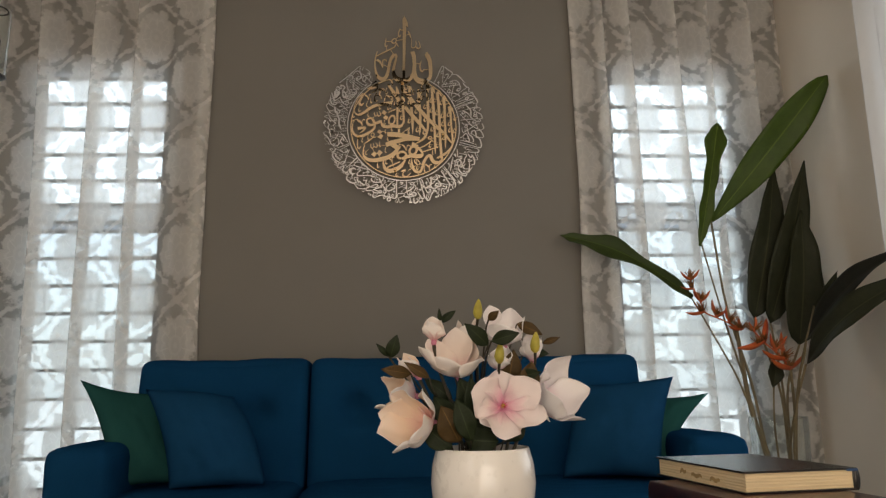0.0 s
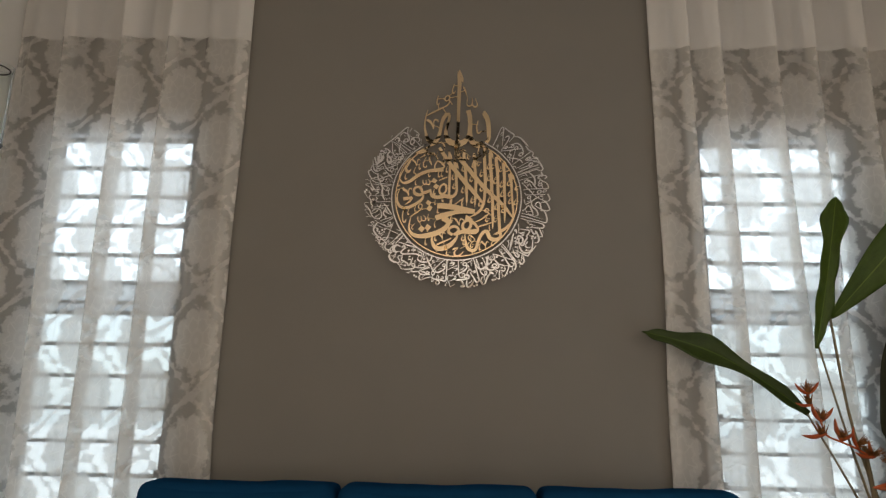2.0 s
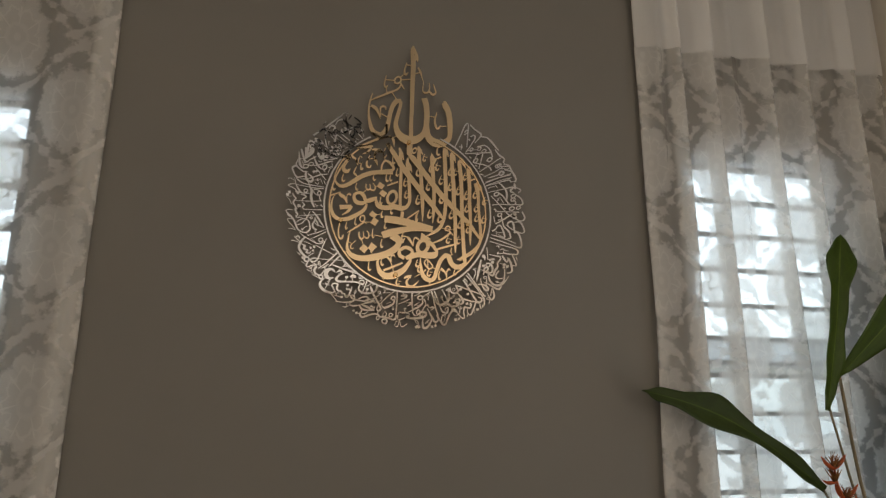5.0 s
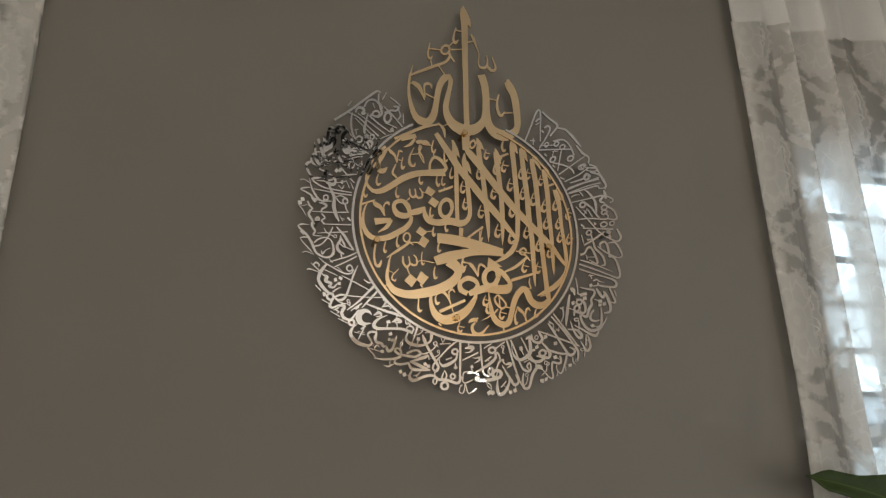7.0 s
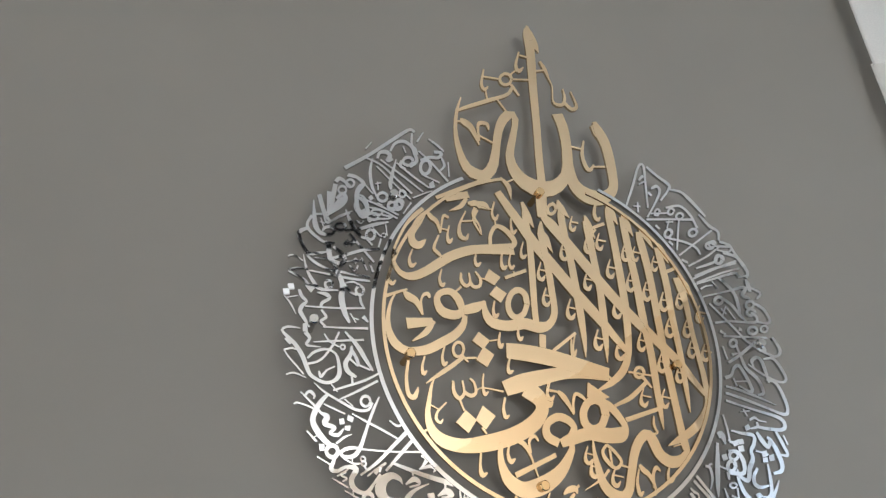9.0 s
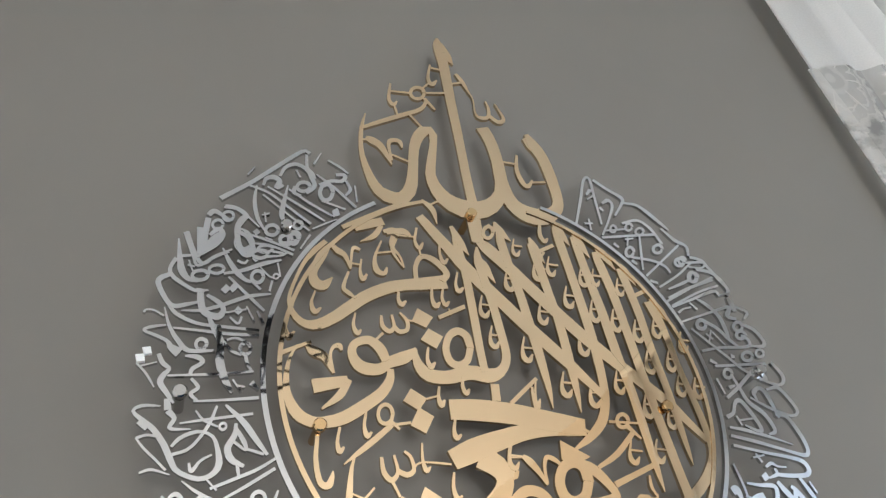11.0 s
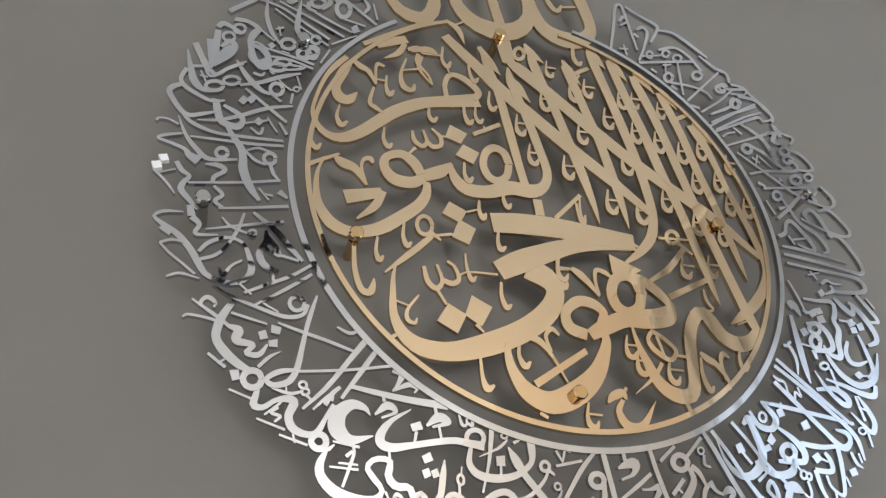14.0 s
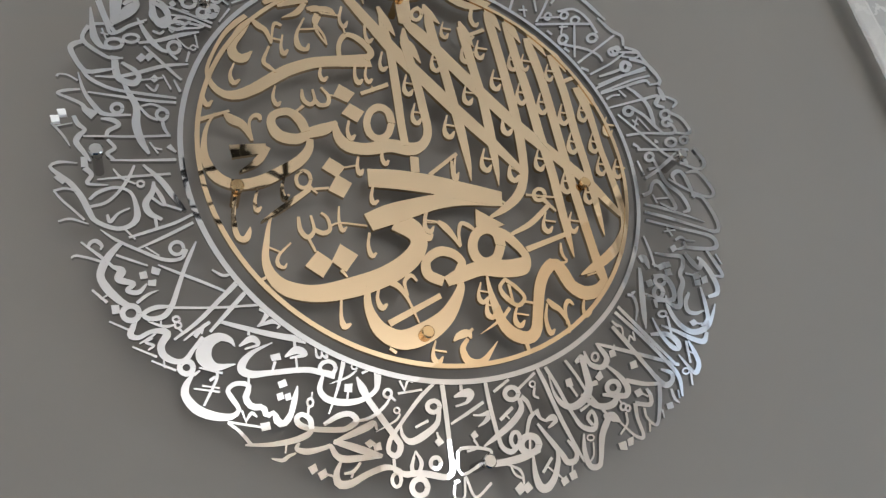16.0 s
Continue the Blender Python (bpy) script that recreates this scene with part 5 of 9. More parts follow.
stroke("gold", [(-34.2, 29.0, 6.7), (-39.5, 16.4, 6.6), (-48.6, 11.0, 7.8), (-56.3, 15.6, 7.8), (-58.2, 27.6, 6.8), (-53.1, 40.3, 6.7), (-43.9, 46.1, 8.1), (-36.0, 41.4, 8.1), (-34.2, 29.0, 7.4)])
stroke("gold", [(-26.4, 162.4, 5.3), (-26.3, 145.8, 8.6), (-23.7, 114.3, 8.4), (-23.9, 73.6, 8.7), (-24.9, 28.3, 7.9), (-24.6, 4.7, 7.8)])
stroke("gold", [(-29.0, 169.4, 4.4), (-22.8, 149.8, 9.5), (-15.7, 133.5, 0.7)])
stroke("gold", [(-61.5, 179.5, 10.0), (-47.0, 156.8, 12.4), (-37.3, 142.3, 13.2), (-18.2, 112.8, 14.9), (6.3, 82.2, 15.0), (30.6, 51.8, 15.0), (55.1, 23.7, 14.1), (69.5, 6.3, 11.6), (92.4, -22.3, 7.4)])
stroke("gold", [(0.9, 205.4, 14.4), (-2.5, 174.5, 13.5), (-4.3, 150.7, 9.9)])
stroke("gold", [(-5.2, 144.8, 2.6), (-6.4, 128.9, 9.7), (-1.8, 120.2, 11.4), (6.5, 101.4, 0.7)])
stroke("gold", [(-2.8, 152.3, 6.8), (5.6, 144.6, 15.2), (24.9, 121.6, 15.1), (39.9, 102.5, 15.0), (64.7, 71.2, 14.9), (89.5, 41.6, 14.9), (109.9, 20.5, 14.1), (140.9, -9.3, 13.2), (161.4, -29.5, 11.5), (175.6, -48.6, 8.8), (189.2, -66.9, 5.7)])
stroke("gold", [(24.9, 169.2, 7.4), (23.9, 152.0, 10.5), (26.0, 128.2, 9.9), (29.8, 97.4, 9.8), (32.3, 61.3, 10.2), (34.5, 25.2, 10.0), (35.5, -9.6, 6.2), (34.6, -31.7, 0.6)])
stroke("gold", [(21.6, 179.4, 3.1), (25.3, 167.8, 10.7), (35.6, 154.9, 0.9)])
stroke("gold", [(56.2, 153.7, 4.7), (59.5, 140.7, 10.5), (62.6, 98.3, 10.1), (65.5, 60.3, 9.8), (65.2, 20.3, 10.1), (63.8, -14.9, 6.3), (62.2, -36.0, 0.6)])
stroke("gold", [(58.3, 161.5, 3.2), (61.9, 147.0, 10.3), (68.6, 128.5, 0.8)])
stroke("gold", [(93.0, 178.3, 6.2), (93.8, 162.9, 10.8), (95.7, 125.5, 10.5), (97.3, 76.6, 11.0), (97.6, 35.3, 10.6), (95.0, -3.0, 9.4), (91.1, -24.8, 8.8), (81.1, -44.8, 9.4), (64.2, -59.5, 7.4), (46.4, -69.6, 2.9)])
stroke("gold", [(92.9, 184.5, 3.5), (98.1, 171.2, 11.3), (105.2, 154.4, 0.9)])
stroke("gold", [(112.0, 166.8, 6.4), (113.7, 150.0, 10.2), (115.6, 114.2, 10.8), (118.8, 71.2, 11.3), (120.1, 23.1, 11.1), (123.1, -16.3, 10.1), (123.3, -44.8, 9.8), (123.2, -78.6, 8.1), (123.2, -99.4, 4.8), (123.5, -111.6, 0.7)])
stroke("gold", [(113.9, 172.5, 3.5), (118.2, 158.2, 11.3), (125.5, 139.9, 0.9)])
stroke("gold", [(133.5, 147.7, 6.6), (135.4, 132.7, 11.4), (139.0, 100.2, 11.1), (140.5, 65.7, 10.7), (141.4, 17.3, 10.4), (142.5, -27.4, 10.2), (144.3, -67.6, 10.0), (146.1, -101.5, 9.9), (148.0, -124.9, 10.6), (149.9, -137.6, 7.6)])
stroke("gold", [(136.7, 155.8, 3.8), (143.3, 145.7, 11.9), (152.8, 125.4, 0.9)])
stroke("gold", [(157.4, 127.4, 6.8), (160.1, 113.3, 10.6), (163.0, 74.5, 10.2), (162.5, 32.1, 9.9), (164.3, -9.8, 8.9), (164.1, -47.4, 7.9), (163.6, -73.8, 5.0), (163.4, -89.7, 0.7)])
stroke("gold", [(161.1, 133.9, 3.6), (165.3, 122.9, 9.7), (172.1, 106.2, 0.9)])
stroke("gold", [(180.8, 86.8, 12.8), (183.6, 71.7, 12.6), (186.8, 46.0, 8.7), (187.5, 12.6, 7.6), (190.5, -21.0, 7.6), (192.2, -48.4, 8.1), (189.9, -77.5, 7.3), (177.3, -97.1, 9.0), (160.1, -111.8, 9.9), (141.3, -122.4, 7.9), (125.9, -129.4, 1.1)])
stroke("gold", [(184.0, 90.8, 4.5), (190.9, 75.1, 11.7), (197.4, 61.0, 0.9)])
stroke("gold", [(160.5, 91.1, 4.9), (179.3, 99.3, 4.3)])
stroke("gold", [(66.6, 144.5, 4.3), (85.2, 153.5, 4.3)])
stroke("gold", [(71.5, 143.6, 3.2), (66.4, 137.1, 2.5)])
stroke("gold", [(-64.6, -30.5, 18.2), (-39.2, -31.6, 19.9), (-7.5, -35.6, 19.8), (30.0, -43.8, 18.8), (62.0, -50.5, 16.1)])
stroke("gold", [(61.9, -51.2, 14.0), (28.7, -50.3, 13.7), (0.4, -53.0, 14.3), (-27.6, -60.1, 17.5), (-49.5, -67.0, 19.5), (-69.8, -74.7, 16.7)])
stroke("gold", [(-45.1, -72.5, 20.2), (-30.1, -82.5, 19.4), (-27.0, -95.6, 15.2), (-38.7, -111.4, 16.9), (-62.7, -125.4, 17.5), (-92.6, -134.4, 17.4), (-120.7, -138.2, 14.6), (-142.6, -133.5, 13.4), (-154.1, -122.5, 9.6), (-158.3, -107.8, 6.2), (-156.2, -90.4, 4.6), (-153.5, -76.1, 2.9), (-150.7, -69.4, 1.5)])
stroke("gold", [(-17.7, -7.2, 8.3), (-19.2, -23.4, 8.2)])
plate("gold", [(-116.1, -100.6), (-104.0, -110.5), (-113.9, -124.8), (-127.5, -114.0)])
plate("gold", [(-96.6, -94.7), (-82.4, -105.3), (-94.3, -120.4), (-105.4, -110.5)])
stroke("gold", [(-98.3, -118.2, 3.3), (-93.8, -124.9, 1.6)])
stroke("gold", [(-129.1, -69.3, 2.6), (-128.3, -81.9, 4.2), (-122.8, -88.2, 4.5), (-117.1, -82.0, 3.0), (-118.6, -68.2, 2.1)])
stroke("gold", [(-117.5, -80.9, 4.0), (-109.8, -84.6, 4.5), (-103.7, -81.0, 3.5), (-105.0, -70.4, 2.8), (-109.8, -65.5, 2.3)])
stroke("gold", [(-122.8, -88.2, 2.6), (-117.6, -101.6, 2.1)])
stroke("gold", [(-104.0, -78.9, 1.6), (-94.9, -75.2, 1.7), (-71.2, -77.9, 1.8)])
plate("gold", [(-96.8, -10.7), (-83.7, -20.1), (-92.0, -31.1), (-104.9, -21.8)])
plate("gold", [(-92.1, -27.7), (-79.6, -36.5), (-88.8, -51.2), (-101.3, -43.6)])
stroke("gold", [(-84.3, -20.6, 1.8), (-72.8, -18.0, 1.8)])
stroke("gold", [(-115.4, -33.4, 3.1), (-117.7, -39.3, 3.1), (-122.4, -41.8, 3.6), (-126.6, -39.5, 3.4), (-127.9, -33.7, 3.1), (-125.6, -27.7, 3.1), (-120.9, -25.1, 3.6), (-116.7, -27.5, 3.5), (-115.4, -33.4, 3.3)])
stroke("gold", [(-117.4, -40.1, 3.6), (-110.9, -47.1, 1.8)])
stroke("gold", [(-115.3, -42.8, 2.4), (-100.5, -41.4, 2.4)])
stroke("gold", [(-117.2, -42.8, 4.3), (-131.5, -53.9, 5.1), (-146.3, -64.6, 4.2), (-159.6, -74.0, 1.0)])
stroke("gold", [(50.5, -98.3, 9.1), (43.9, -110.1, 8.8), (33.1, -114.7, 9.5), (24.4, -109.7, 10.3), (22.8, -97.9, 9.4), (29.1, -86.1, 8.8), (40.0, -81.2, 10.0), (49.0, -86.2, 10.9), (50.5, -98.3, 10.3)])
plate("gold", [(32.9, -60.9), (59.1, -77.2), (37.5, -85.1), (30.0, -78.2)])
stroke("gold", [(43.0, -80.6, 7.2), (57.8, -88.2, 10.3), (69.2, -101.4, 8.8), (73.7, -111.7, 8.1), (67.7, -122.7, 9.5), (47.2, -123.8, 11.5), (25.9, -120.5, 13.6), (5.9, -126.4, 12.9), (-8.2, -131.8, 9.2)])
stroke("gold", [(36.8, -115.3, 9.0), (54.3, -116.9, 8.8), (72.9, -112.8, 6.2)])
stroke("gold", [(5.0, -123.2, 8.2), (9.4, -113.6, 7.8), (1.9, -105.3, 9.4), (-10.5, -103.4, 9.0), (-22.9, -111.8, 7.9), (-23.4, -124.5, 10.2), (-10.8, -131.7, 9.6)])
stroke("gold", [(4.6, -130.6, 6.0), (2.8, -140.5, 8.0), (-12.5, -161.9, 13.7), (-33.5, -175.6, 17.9), (-55.2, -181.0, 16.6), (-71.1, -172.4, 13.7), (-78.5, -157.1, 8.4), (-79.6, -143.8, 6.0), (-76.8, -133.0, 3.6)])
plate("gold", [(-65.2, -164.1), (-16.2, -141.9), (-14.9, -146.5), (-63.1, -169.5)])
stroke("gold", [(-59.5, -130.6, 4.5), (-51.7, -134.4, 5.5), (-45.1, -146.3, 2.8), (-38.5, -167.5, 1.6)])
stroke("gold", [(-44.6, -143.3, 2.2), (-45.7, -131.0, 3.1), (-39.3, -125.0, 3.9), (-34.6, -130.4, 1.8)])
stroke("gold", [(-66.6, -187.4, 2.6), (-61.5, -191.5, 2.6)])
stroke("gold", [(47.2, -131.4, 3.3), (41.3, -138.2, 3.5), (43.8, -146.9, 5.1), (54.4, -156.3, 4.0), (62.7, -149.2, 3.6), (56.1, -138.8, 3.9), (47.2, -131.4, 3.9)])
stroke("gold", [(50.1, -135.9, 3.1), (50.8, -152.5, 2.4)])
stroke("gold", [(59.7, -152.3, 2.4), (73.5, -155.6, 2.4)])
stroke("gold", [(31.0, -125.0, 1.8), (30.8, -138.9, 4.2), (32.9, -154.8, 7.8), (36.8, -171.6, 10.5), (45.2, -182.3, 12.1), (57.9, -186.1, 11.5), (67.0, -180.0, 10.6), (73.1, -162.0, 10.0), (80.0, -140.7, 10.6), (88.9, -125.6, 10.8), (99.8, -117.4, 11.5), (106.4, -123.8, 13.5), (112.5, -139.1, 13.4), (125.1, -147.4, 14.1), (139.8, -144.6, 10.8), (149.9, -135.3, 6.7)])
stroke("gold", [(46.3, -158.1, 3.2), (35.3, -168.4, 3.1), (13.8, -180.4, 0.5)])
stroke("gold", [(54.9, -189.4, 3.6), (56.2, -200.1, 3.6)])
stroke("gold", [(141.1, -148.6, 2.8), (147.3, -144.3, 3.9)])
stroke("gold", [(-11.1, -184.8, 1.5), (-5.8, -180.7, 6.0), (2.7, -178.7, 6.5), (4.8, -183.8, 1.7)])
stroke("gold", [(1.8, -183.6, 3.1), (-4.4, -192.0, 5.2), (-0.9, -202.9, 7.7), (11.6, -203.8, 5.9), (28.6, -187.3, 0.5)])
stroke("gold", [(8.1, -175.0, 2.6), (1.3, -180.6, 2.5)])
stroke("gold", [(109.0, -45.1, 3.6), (106.1, -49.5, 3.5), (101.3, -51.3, 4.0), (97.4, -49.6, 4.5), (96.7, -45.2, 3.8), (99.5, -40.8, 3.5), (104.3, -38.9, 4.0), (108.2, -40.7, 4.6), (109.0, -45.1, 4.3)])
stroke("gold", [(106.3, -50.6, 5.3), (116.8, -62.8, 2.3)])
stroke("gold", [(111.3, -55.5, 4.7), (87.0, -75.5, 5.5), (63.8, -87.1, 3.4)])
stroke("gold", [(75.9, -102.7, 5.6), (120.8, -87.5, 4.7)])
stroke("gold", [(88.2, -45.4, 2.7), (121.2, -48.0, 2.1)])
stroke("gold", [(60.0, -51.8, 2.9), (66.1, -55.9, 2.9)])
stroke("gold", [(132.4, -130.2, 1.7), (153.0, -125.1, 1.8)])
stroke("gold", [(84.7, -151.8, 3.3), (89.0, -157.4, 6.4), (95.6, -163.0, 5.3), (100.5, -175.0, 3.2), (99.1, -184.4, 1.8)])
stroke("gold", [(99.0, -176.5, 2.5), (100.9, -160.6, 3.6), (106.0, -154.3, 4.5), (110.2, -158.3, 2.0)])
stroke("gold", [(83.6, -156.0, 1.8), (79.0, -170.2, 3.6), (80.2, -183.3, 5.1), (85.5, -180.0, 1.6)])
stroke("gold", [(124.7, -149.1, 1.8), (119.4, -161.5, 3.1), (120.4, -168.6, 5.1), (127.2, -165.7, 1.6)])
stroke("gold", [(97.7, -116.2, 2.5), (112.5, -116.5, 2.3), (115.4, -112.6, 1.2)])
stroke("gold", [(113.0, -96.3, 2.0), (111.5, -106.7, 3.4), (114.6, -115.4, 2.1)])
stroke("gold", [(19.6, 108.3, 2.4), (32.2, 107.4, 2.4)])
stroke("gold", [(23.3, 119.3, 1.6), (18.6, 106.1, 3.2), (18.3, 97.0, 5.9), (22.7, 94.6, 5.4), (27.5, 101.4, 1.2)])
stroke("gold", [(54.8, 122.6, 2.4), (67.9, 121.8, 2.5)])
stroke("gold", [(58.8, 134.0, 1.6), (53.7, 120.3, 3.3), (53.2, 110.9, 6.2), (57.7, 108.5, 5.5), (62.8, 115.5, 1.2)])
stroke("gold", [(-14.3, 76.4, 2.2), (-2.4, 75.4, 2.2)])
stroke("gold", [(-11.0, 86.8, 1.5), (-15.2, 74.3, 3.0), (-15.4, 65.7, 5.6), (-11.2, 63.4, 5.2), (-6.7, 69.7, 1.2)])
stroke("gold", [(-10.9, 43.2, 2.2), (0.9, 42.0, 2.2)])
stroke("gold", [(-7.6, 53.1, 1.5), (-11.8, 41.2, 3.0), (-11.9, 32.9, 5.5), (-7.8, 30.6, 5.0), (-3.4, 36.6, 1.2)])
stroke("gold", [(19.6, 30.2, 2.2), (32.8, 29.0, 2.2)])
stroke("gold", [(23.5, 41.5, 1.7), (18.6, 28.3, 3.3), (18.2, 19.2, 6.1), (22.8, 16.6, 5.5), (27.9, 23.2, 1.3)])
stroke("gold", [(47.3, 70.6, 2.3), (60.0, 69.5, 2.3)])
stroke("gold", [(51.2, 81.2, 1.6), (46.3, 68.4, 3.2), (45.8, 59.6, 6.0), (50.2, 57.2, 5.3), (55.1, 63.7, 1.2)])
stroke("gold", [(81.9, 90.8, 2.4), (95.1, 89.8, 2.4)])
stroke("gold", [(86.1, 101.9, 1.6), (80.8, 88.6, 3.3), (80.1, 79.4, 6.3), (84.7, 77.0, 5.4), (89.9, 83.7, 1.2)])
stroke("gold", [(107.3, 75.2, 2.4), (120.8, 74.2, 2.4)])
stroke("gold", [(111.8, 86.3, 1.6), (106.2, 73.0, 3.3), (105.4, 63.9, 6.4), (110.0, 61.4, 5.4), (115.4, 68.1, 1.3)])
stroke("gold", [(107.0, 117.0, 2.5), (119.4, 116.0, 2.5)])
stroke("gold", [(111.1, 127.1, 1.5), (106.0, 114.6, 3.1), (105.2, 105.9, 5.9), (109.5, 103.7, 5.0), (114.5, 110.1, 1.3)])
stroke("gold", [(83.1, 37.8, 2.3), (97.2, 36.6, 2.3)])
stroke("gold", [(87.6, 49.6, 1.7), (81.9, 35.9, 3.5), (81.1, 26.3, 6.6), (86.0, 23.7, 5.7), (91.7, 30.5, 1.3)])
stroke("gold", [(129.1, 64.9, 2.4), (142.7, 63.7, 2.4)])
stroke("gold", [(133.7, 75.9, 1.7), (127.9, 62.7, 3.4), (126.9, 53.5, 6.5), (131.6, 51.0, 5.4), (137.2, 57.7, 1.3)])
stroke("gold", [(151.3, 53.0, 2.4), (165.1, 51.8, 2.4)])
stroke("gold", [(156.2, 64.0, 1.7), (150.1, 50.8, 3.4), (149.0, 41.7, 6.6), (153.7, 39.2, 5.4), (159.5, 45.8, 1.3)])
stroke("gold", [(175.5, 57.4, 2.4), (188.4, 56.1, 2.5)])
stroke("gold", [(180.2, 67.1, 1.5), (174.4, 55.1, 3.1), (173.3, 46.7, 6.1), (177.6, 44.4, 4.9), (183.0, 50.5, 1.3)])
stroke("gold", [(152.7, 17.9, 2.3), (166.3, 16.5, 2.3)])
stroke("gold", [(157.5, 28.3, 1.6), (151.5, 15.8, 3.4), (150.4, 7.0, 6.4), (155.0, 4.5, 5.2), (160.7, 10.8, 1.2)])
stroke("gold", [(178.5, 19.1, 2.3), (191.1, 17.6, 2.4)])
stroke("gold", [(183.1, 28.3, 1.5), (177.3, 16.8, 3.1), (176.3, 8.8, 6.0), (180.5, 6.5, 4.8), (185.8, 12.3, 1.3)])
stroke("gold", [(202.1, 41.3, 2.4), (215.1, 39.9, 2.4)])
stroke("gold", [(207.0, 50.8, 1.5), (200.9, 38.9, 3.2), (199.7, 30.6, 6.2), (204.1, 28.3, 4.9), (209.6, 34.3, 1.3)])
stroke("gold", [(51.4, -5.9, 2.1), (64.8, -7.3, 2.1)])
stroke("gold", [(55.5, 5.0, 1.7), (50.3, -7.7, 3.4), (49.8, -16.6, 6.2), (54.4, -19.2, 5.4), (59.6, -12.9, 1.3)])
stroke("gold", [(78.5, -16.3, 2.1), (92.1, -17.8, 2.1)])
stroke("gold", [(82.8, -5.4, 1.7), (77.3, -18.1, 3.4), (76.6, -27.1, 6.3), (81.3, -29.7, 5.4), (86.8, -23.4, 1.3)])
stroke("gold", [(109.8, -3.8, 2.2), (122.7, -5.3, 2.2)])
stroke("gold", [(114.1, 6.2, 1.6), (108.7, -5.8, 3.2), (107.9, -14.2, 6.0), (112.3, -16.6, 5.1), (117.5, -10.7, 1.2)])
stroke("gold", [(133.1, -28.9, 2.2), (146.2, -30.5, 2.2)])
stroke("gold", [(137.6, -19.1, 1.6), (132.0, -30.8, 3.3), (131.1, -39.1, 6.1), (135.5, -41.5, 5.0), (140.9, -35.7, 1.2)])
stroke("gold", [(179.5, -8.0, 2.3), (191.9, -9.6, 2.3)])
stroke("gold", [(184.0, 0.9, 1.5), (178.4, -10.2, 3.1), (177.3, -18.0, 5.9), (181.5, -20.2, 4.7), (186.7, -14.7, 1.2)])
stroke("gold", [(198.3, -10.7, 2.3), (210.9, -12.4, 2.3)])
stroke("gold", [(203.0, -1.8, 1.5), (197.2, -12.9, 3.1), (196.0, -20.8, 6.0), (200.2, -23.1, 4.7), (205.6, -17.5, 1.3)])
stroke("gold", [(101.5, -72.5, 2.0), (113.8, -74.3, 2.0)])
stroke("gold", [(105.6, -63.5, 1.5), (100.5, -74.3, 3.1), (99.8, -82.0, 5.7), (104.0, -84.4, 4.8), (109.0, -79.1, 1.2)])
stroke("gold", [(129.1, -72.5, 2.0), (141.8, -74.4, 2.1)])
stroke("gold", [(133.5, -63.3, 1.6), (128.0, -74.3, 3.2), (127.2, -82.2, 5.9), (131.5, -84.6, 4.8), (136.7, -79.2, 1.2)])
stroke("gold", [(155.5, -41.2, 2.2), (167.4, -42.9, 2.2)])
stroke("gold", [(159.7, -32.8, 1.4), (154.5, -43.3, 3.0), (153.5, -50.7, 5.6), (157.6, -52.9, 4.5), (162.5, -47.7, 1.2)])
stroke("gold", [(51.1, -163.5, 1.7), (63.2, -165.7, 1.7)])
stroke("gold", [(54.8, -154.8, 1.5), (50.0, -164.9, 3.1), (49.6, -172.3, 5.4), (53.8, -174.8, 4.7), (58.5, -169.9, 1.2)])
stroke("gold", [(25.9, -154.5, 1.7), (37.8, -156.6, 1.7)])
stroke("gold", [(29.4, -145.8, 1.5), (25.0, -155.9, 3.1), (24.6, -163.3, 5.3), (28.8, -165.8, 4.7), (33.3, -160.9, 1.2)])
stroke("gold", [(20.6, -141.2, 1.7), (31.5, -143.2, 1.8)])
stroke("gold", [(23.8, -133.4, 1.4), (19.8, -142.7, 2.8), (19.5, -149.5, 4.8), (23.3, -151.8, 4.3), (27.5, -147.3, 1.1)])
stroke("gold", [(-29.7, -191.3, 1.6), (-18.8, -193.5, 1.6)])
stroke("gold", [(-26.8, -183.3, 1.4), (-30.6, -192.6, 2.9), (-30.6, -199.4, 4.8), (-26.7, -201.7, 4.4), (-22.7, -197.3, 1.1)])
stroke("gold", [(-17.4, -72.5, 1.9), (-6.5, -74.2, 1.9)])
stroke("gold", [(-14.4, -64.0, 1.4), (-18.2, -74.2, 2.8), (-18.4, -81.4, 4.9), (-14.5, -83.7, 4.5), (-10.5, -78.7, 1.1)])
stroke("gold", [(36.6, 149.9, 2.5), (47.2, 148.9, 2.5)])
stroke("gold", [(39.8, 158.4, 1.3), (35.9, 147.3, 2.6), (35.5, 139.6, 5.0), (39.2, 137.7, 4.5), (43.2, 143.4, 1.2)])
stroke("gold", [(71.7, 128.1, 2.5), (83.8, 127.2, 2.5)])
stroke("gold", [(75.5, 138.1, 1.5), (70.7, 125.6, 3.0), (70.2, 117.0, 5.7), (74.3, 114.9, 5.0), (79.1, 121.2, 1.3)])
stroke("gold", [(121.6, 117.0, 2.5), (132.8, 115.9, 2.6)])
stroke("gold", [(125.4, 125.6, 1.3), (120.7, 114.4, 2.8), (120.0, 106.7, 5.3), (123.8, 104.7, 4.5), (128.3, 110.4, 1.3)])
stroke("gold", [(148.0, 106.2, 2.5), (159.5, 105.0, 2.6)])
stroke("gold", [(152.0, 114.8, 1.4), (147.0, 103.6, 2.8), (146.2, 95.8, 5.5), (150.0, 93.8, 4.5), (154.8, 99.5, 1.3)])
stroke("gold", [(18.7, -10.2, 2.5), (17.6, -19.4, 3.1), (19.0, -30.2, 5.6), (23.9, -22.3, 1.1)])
stroke("gold", [(-5.9, -26.1, 4.0), (25.4, -1.9, 3.5)])
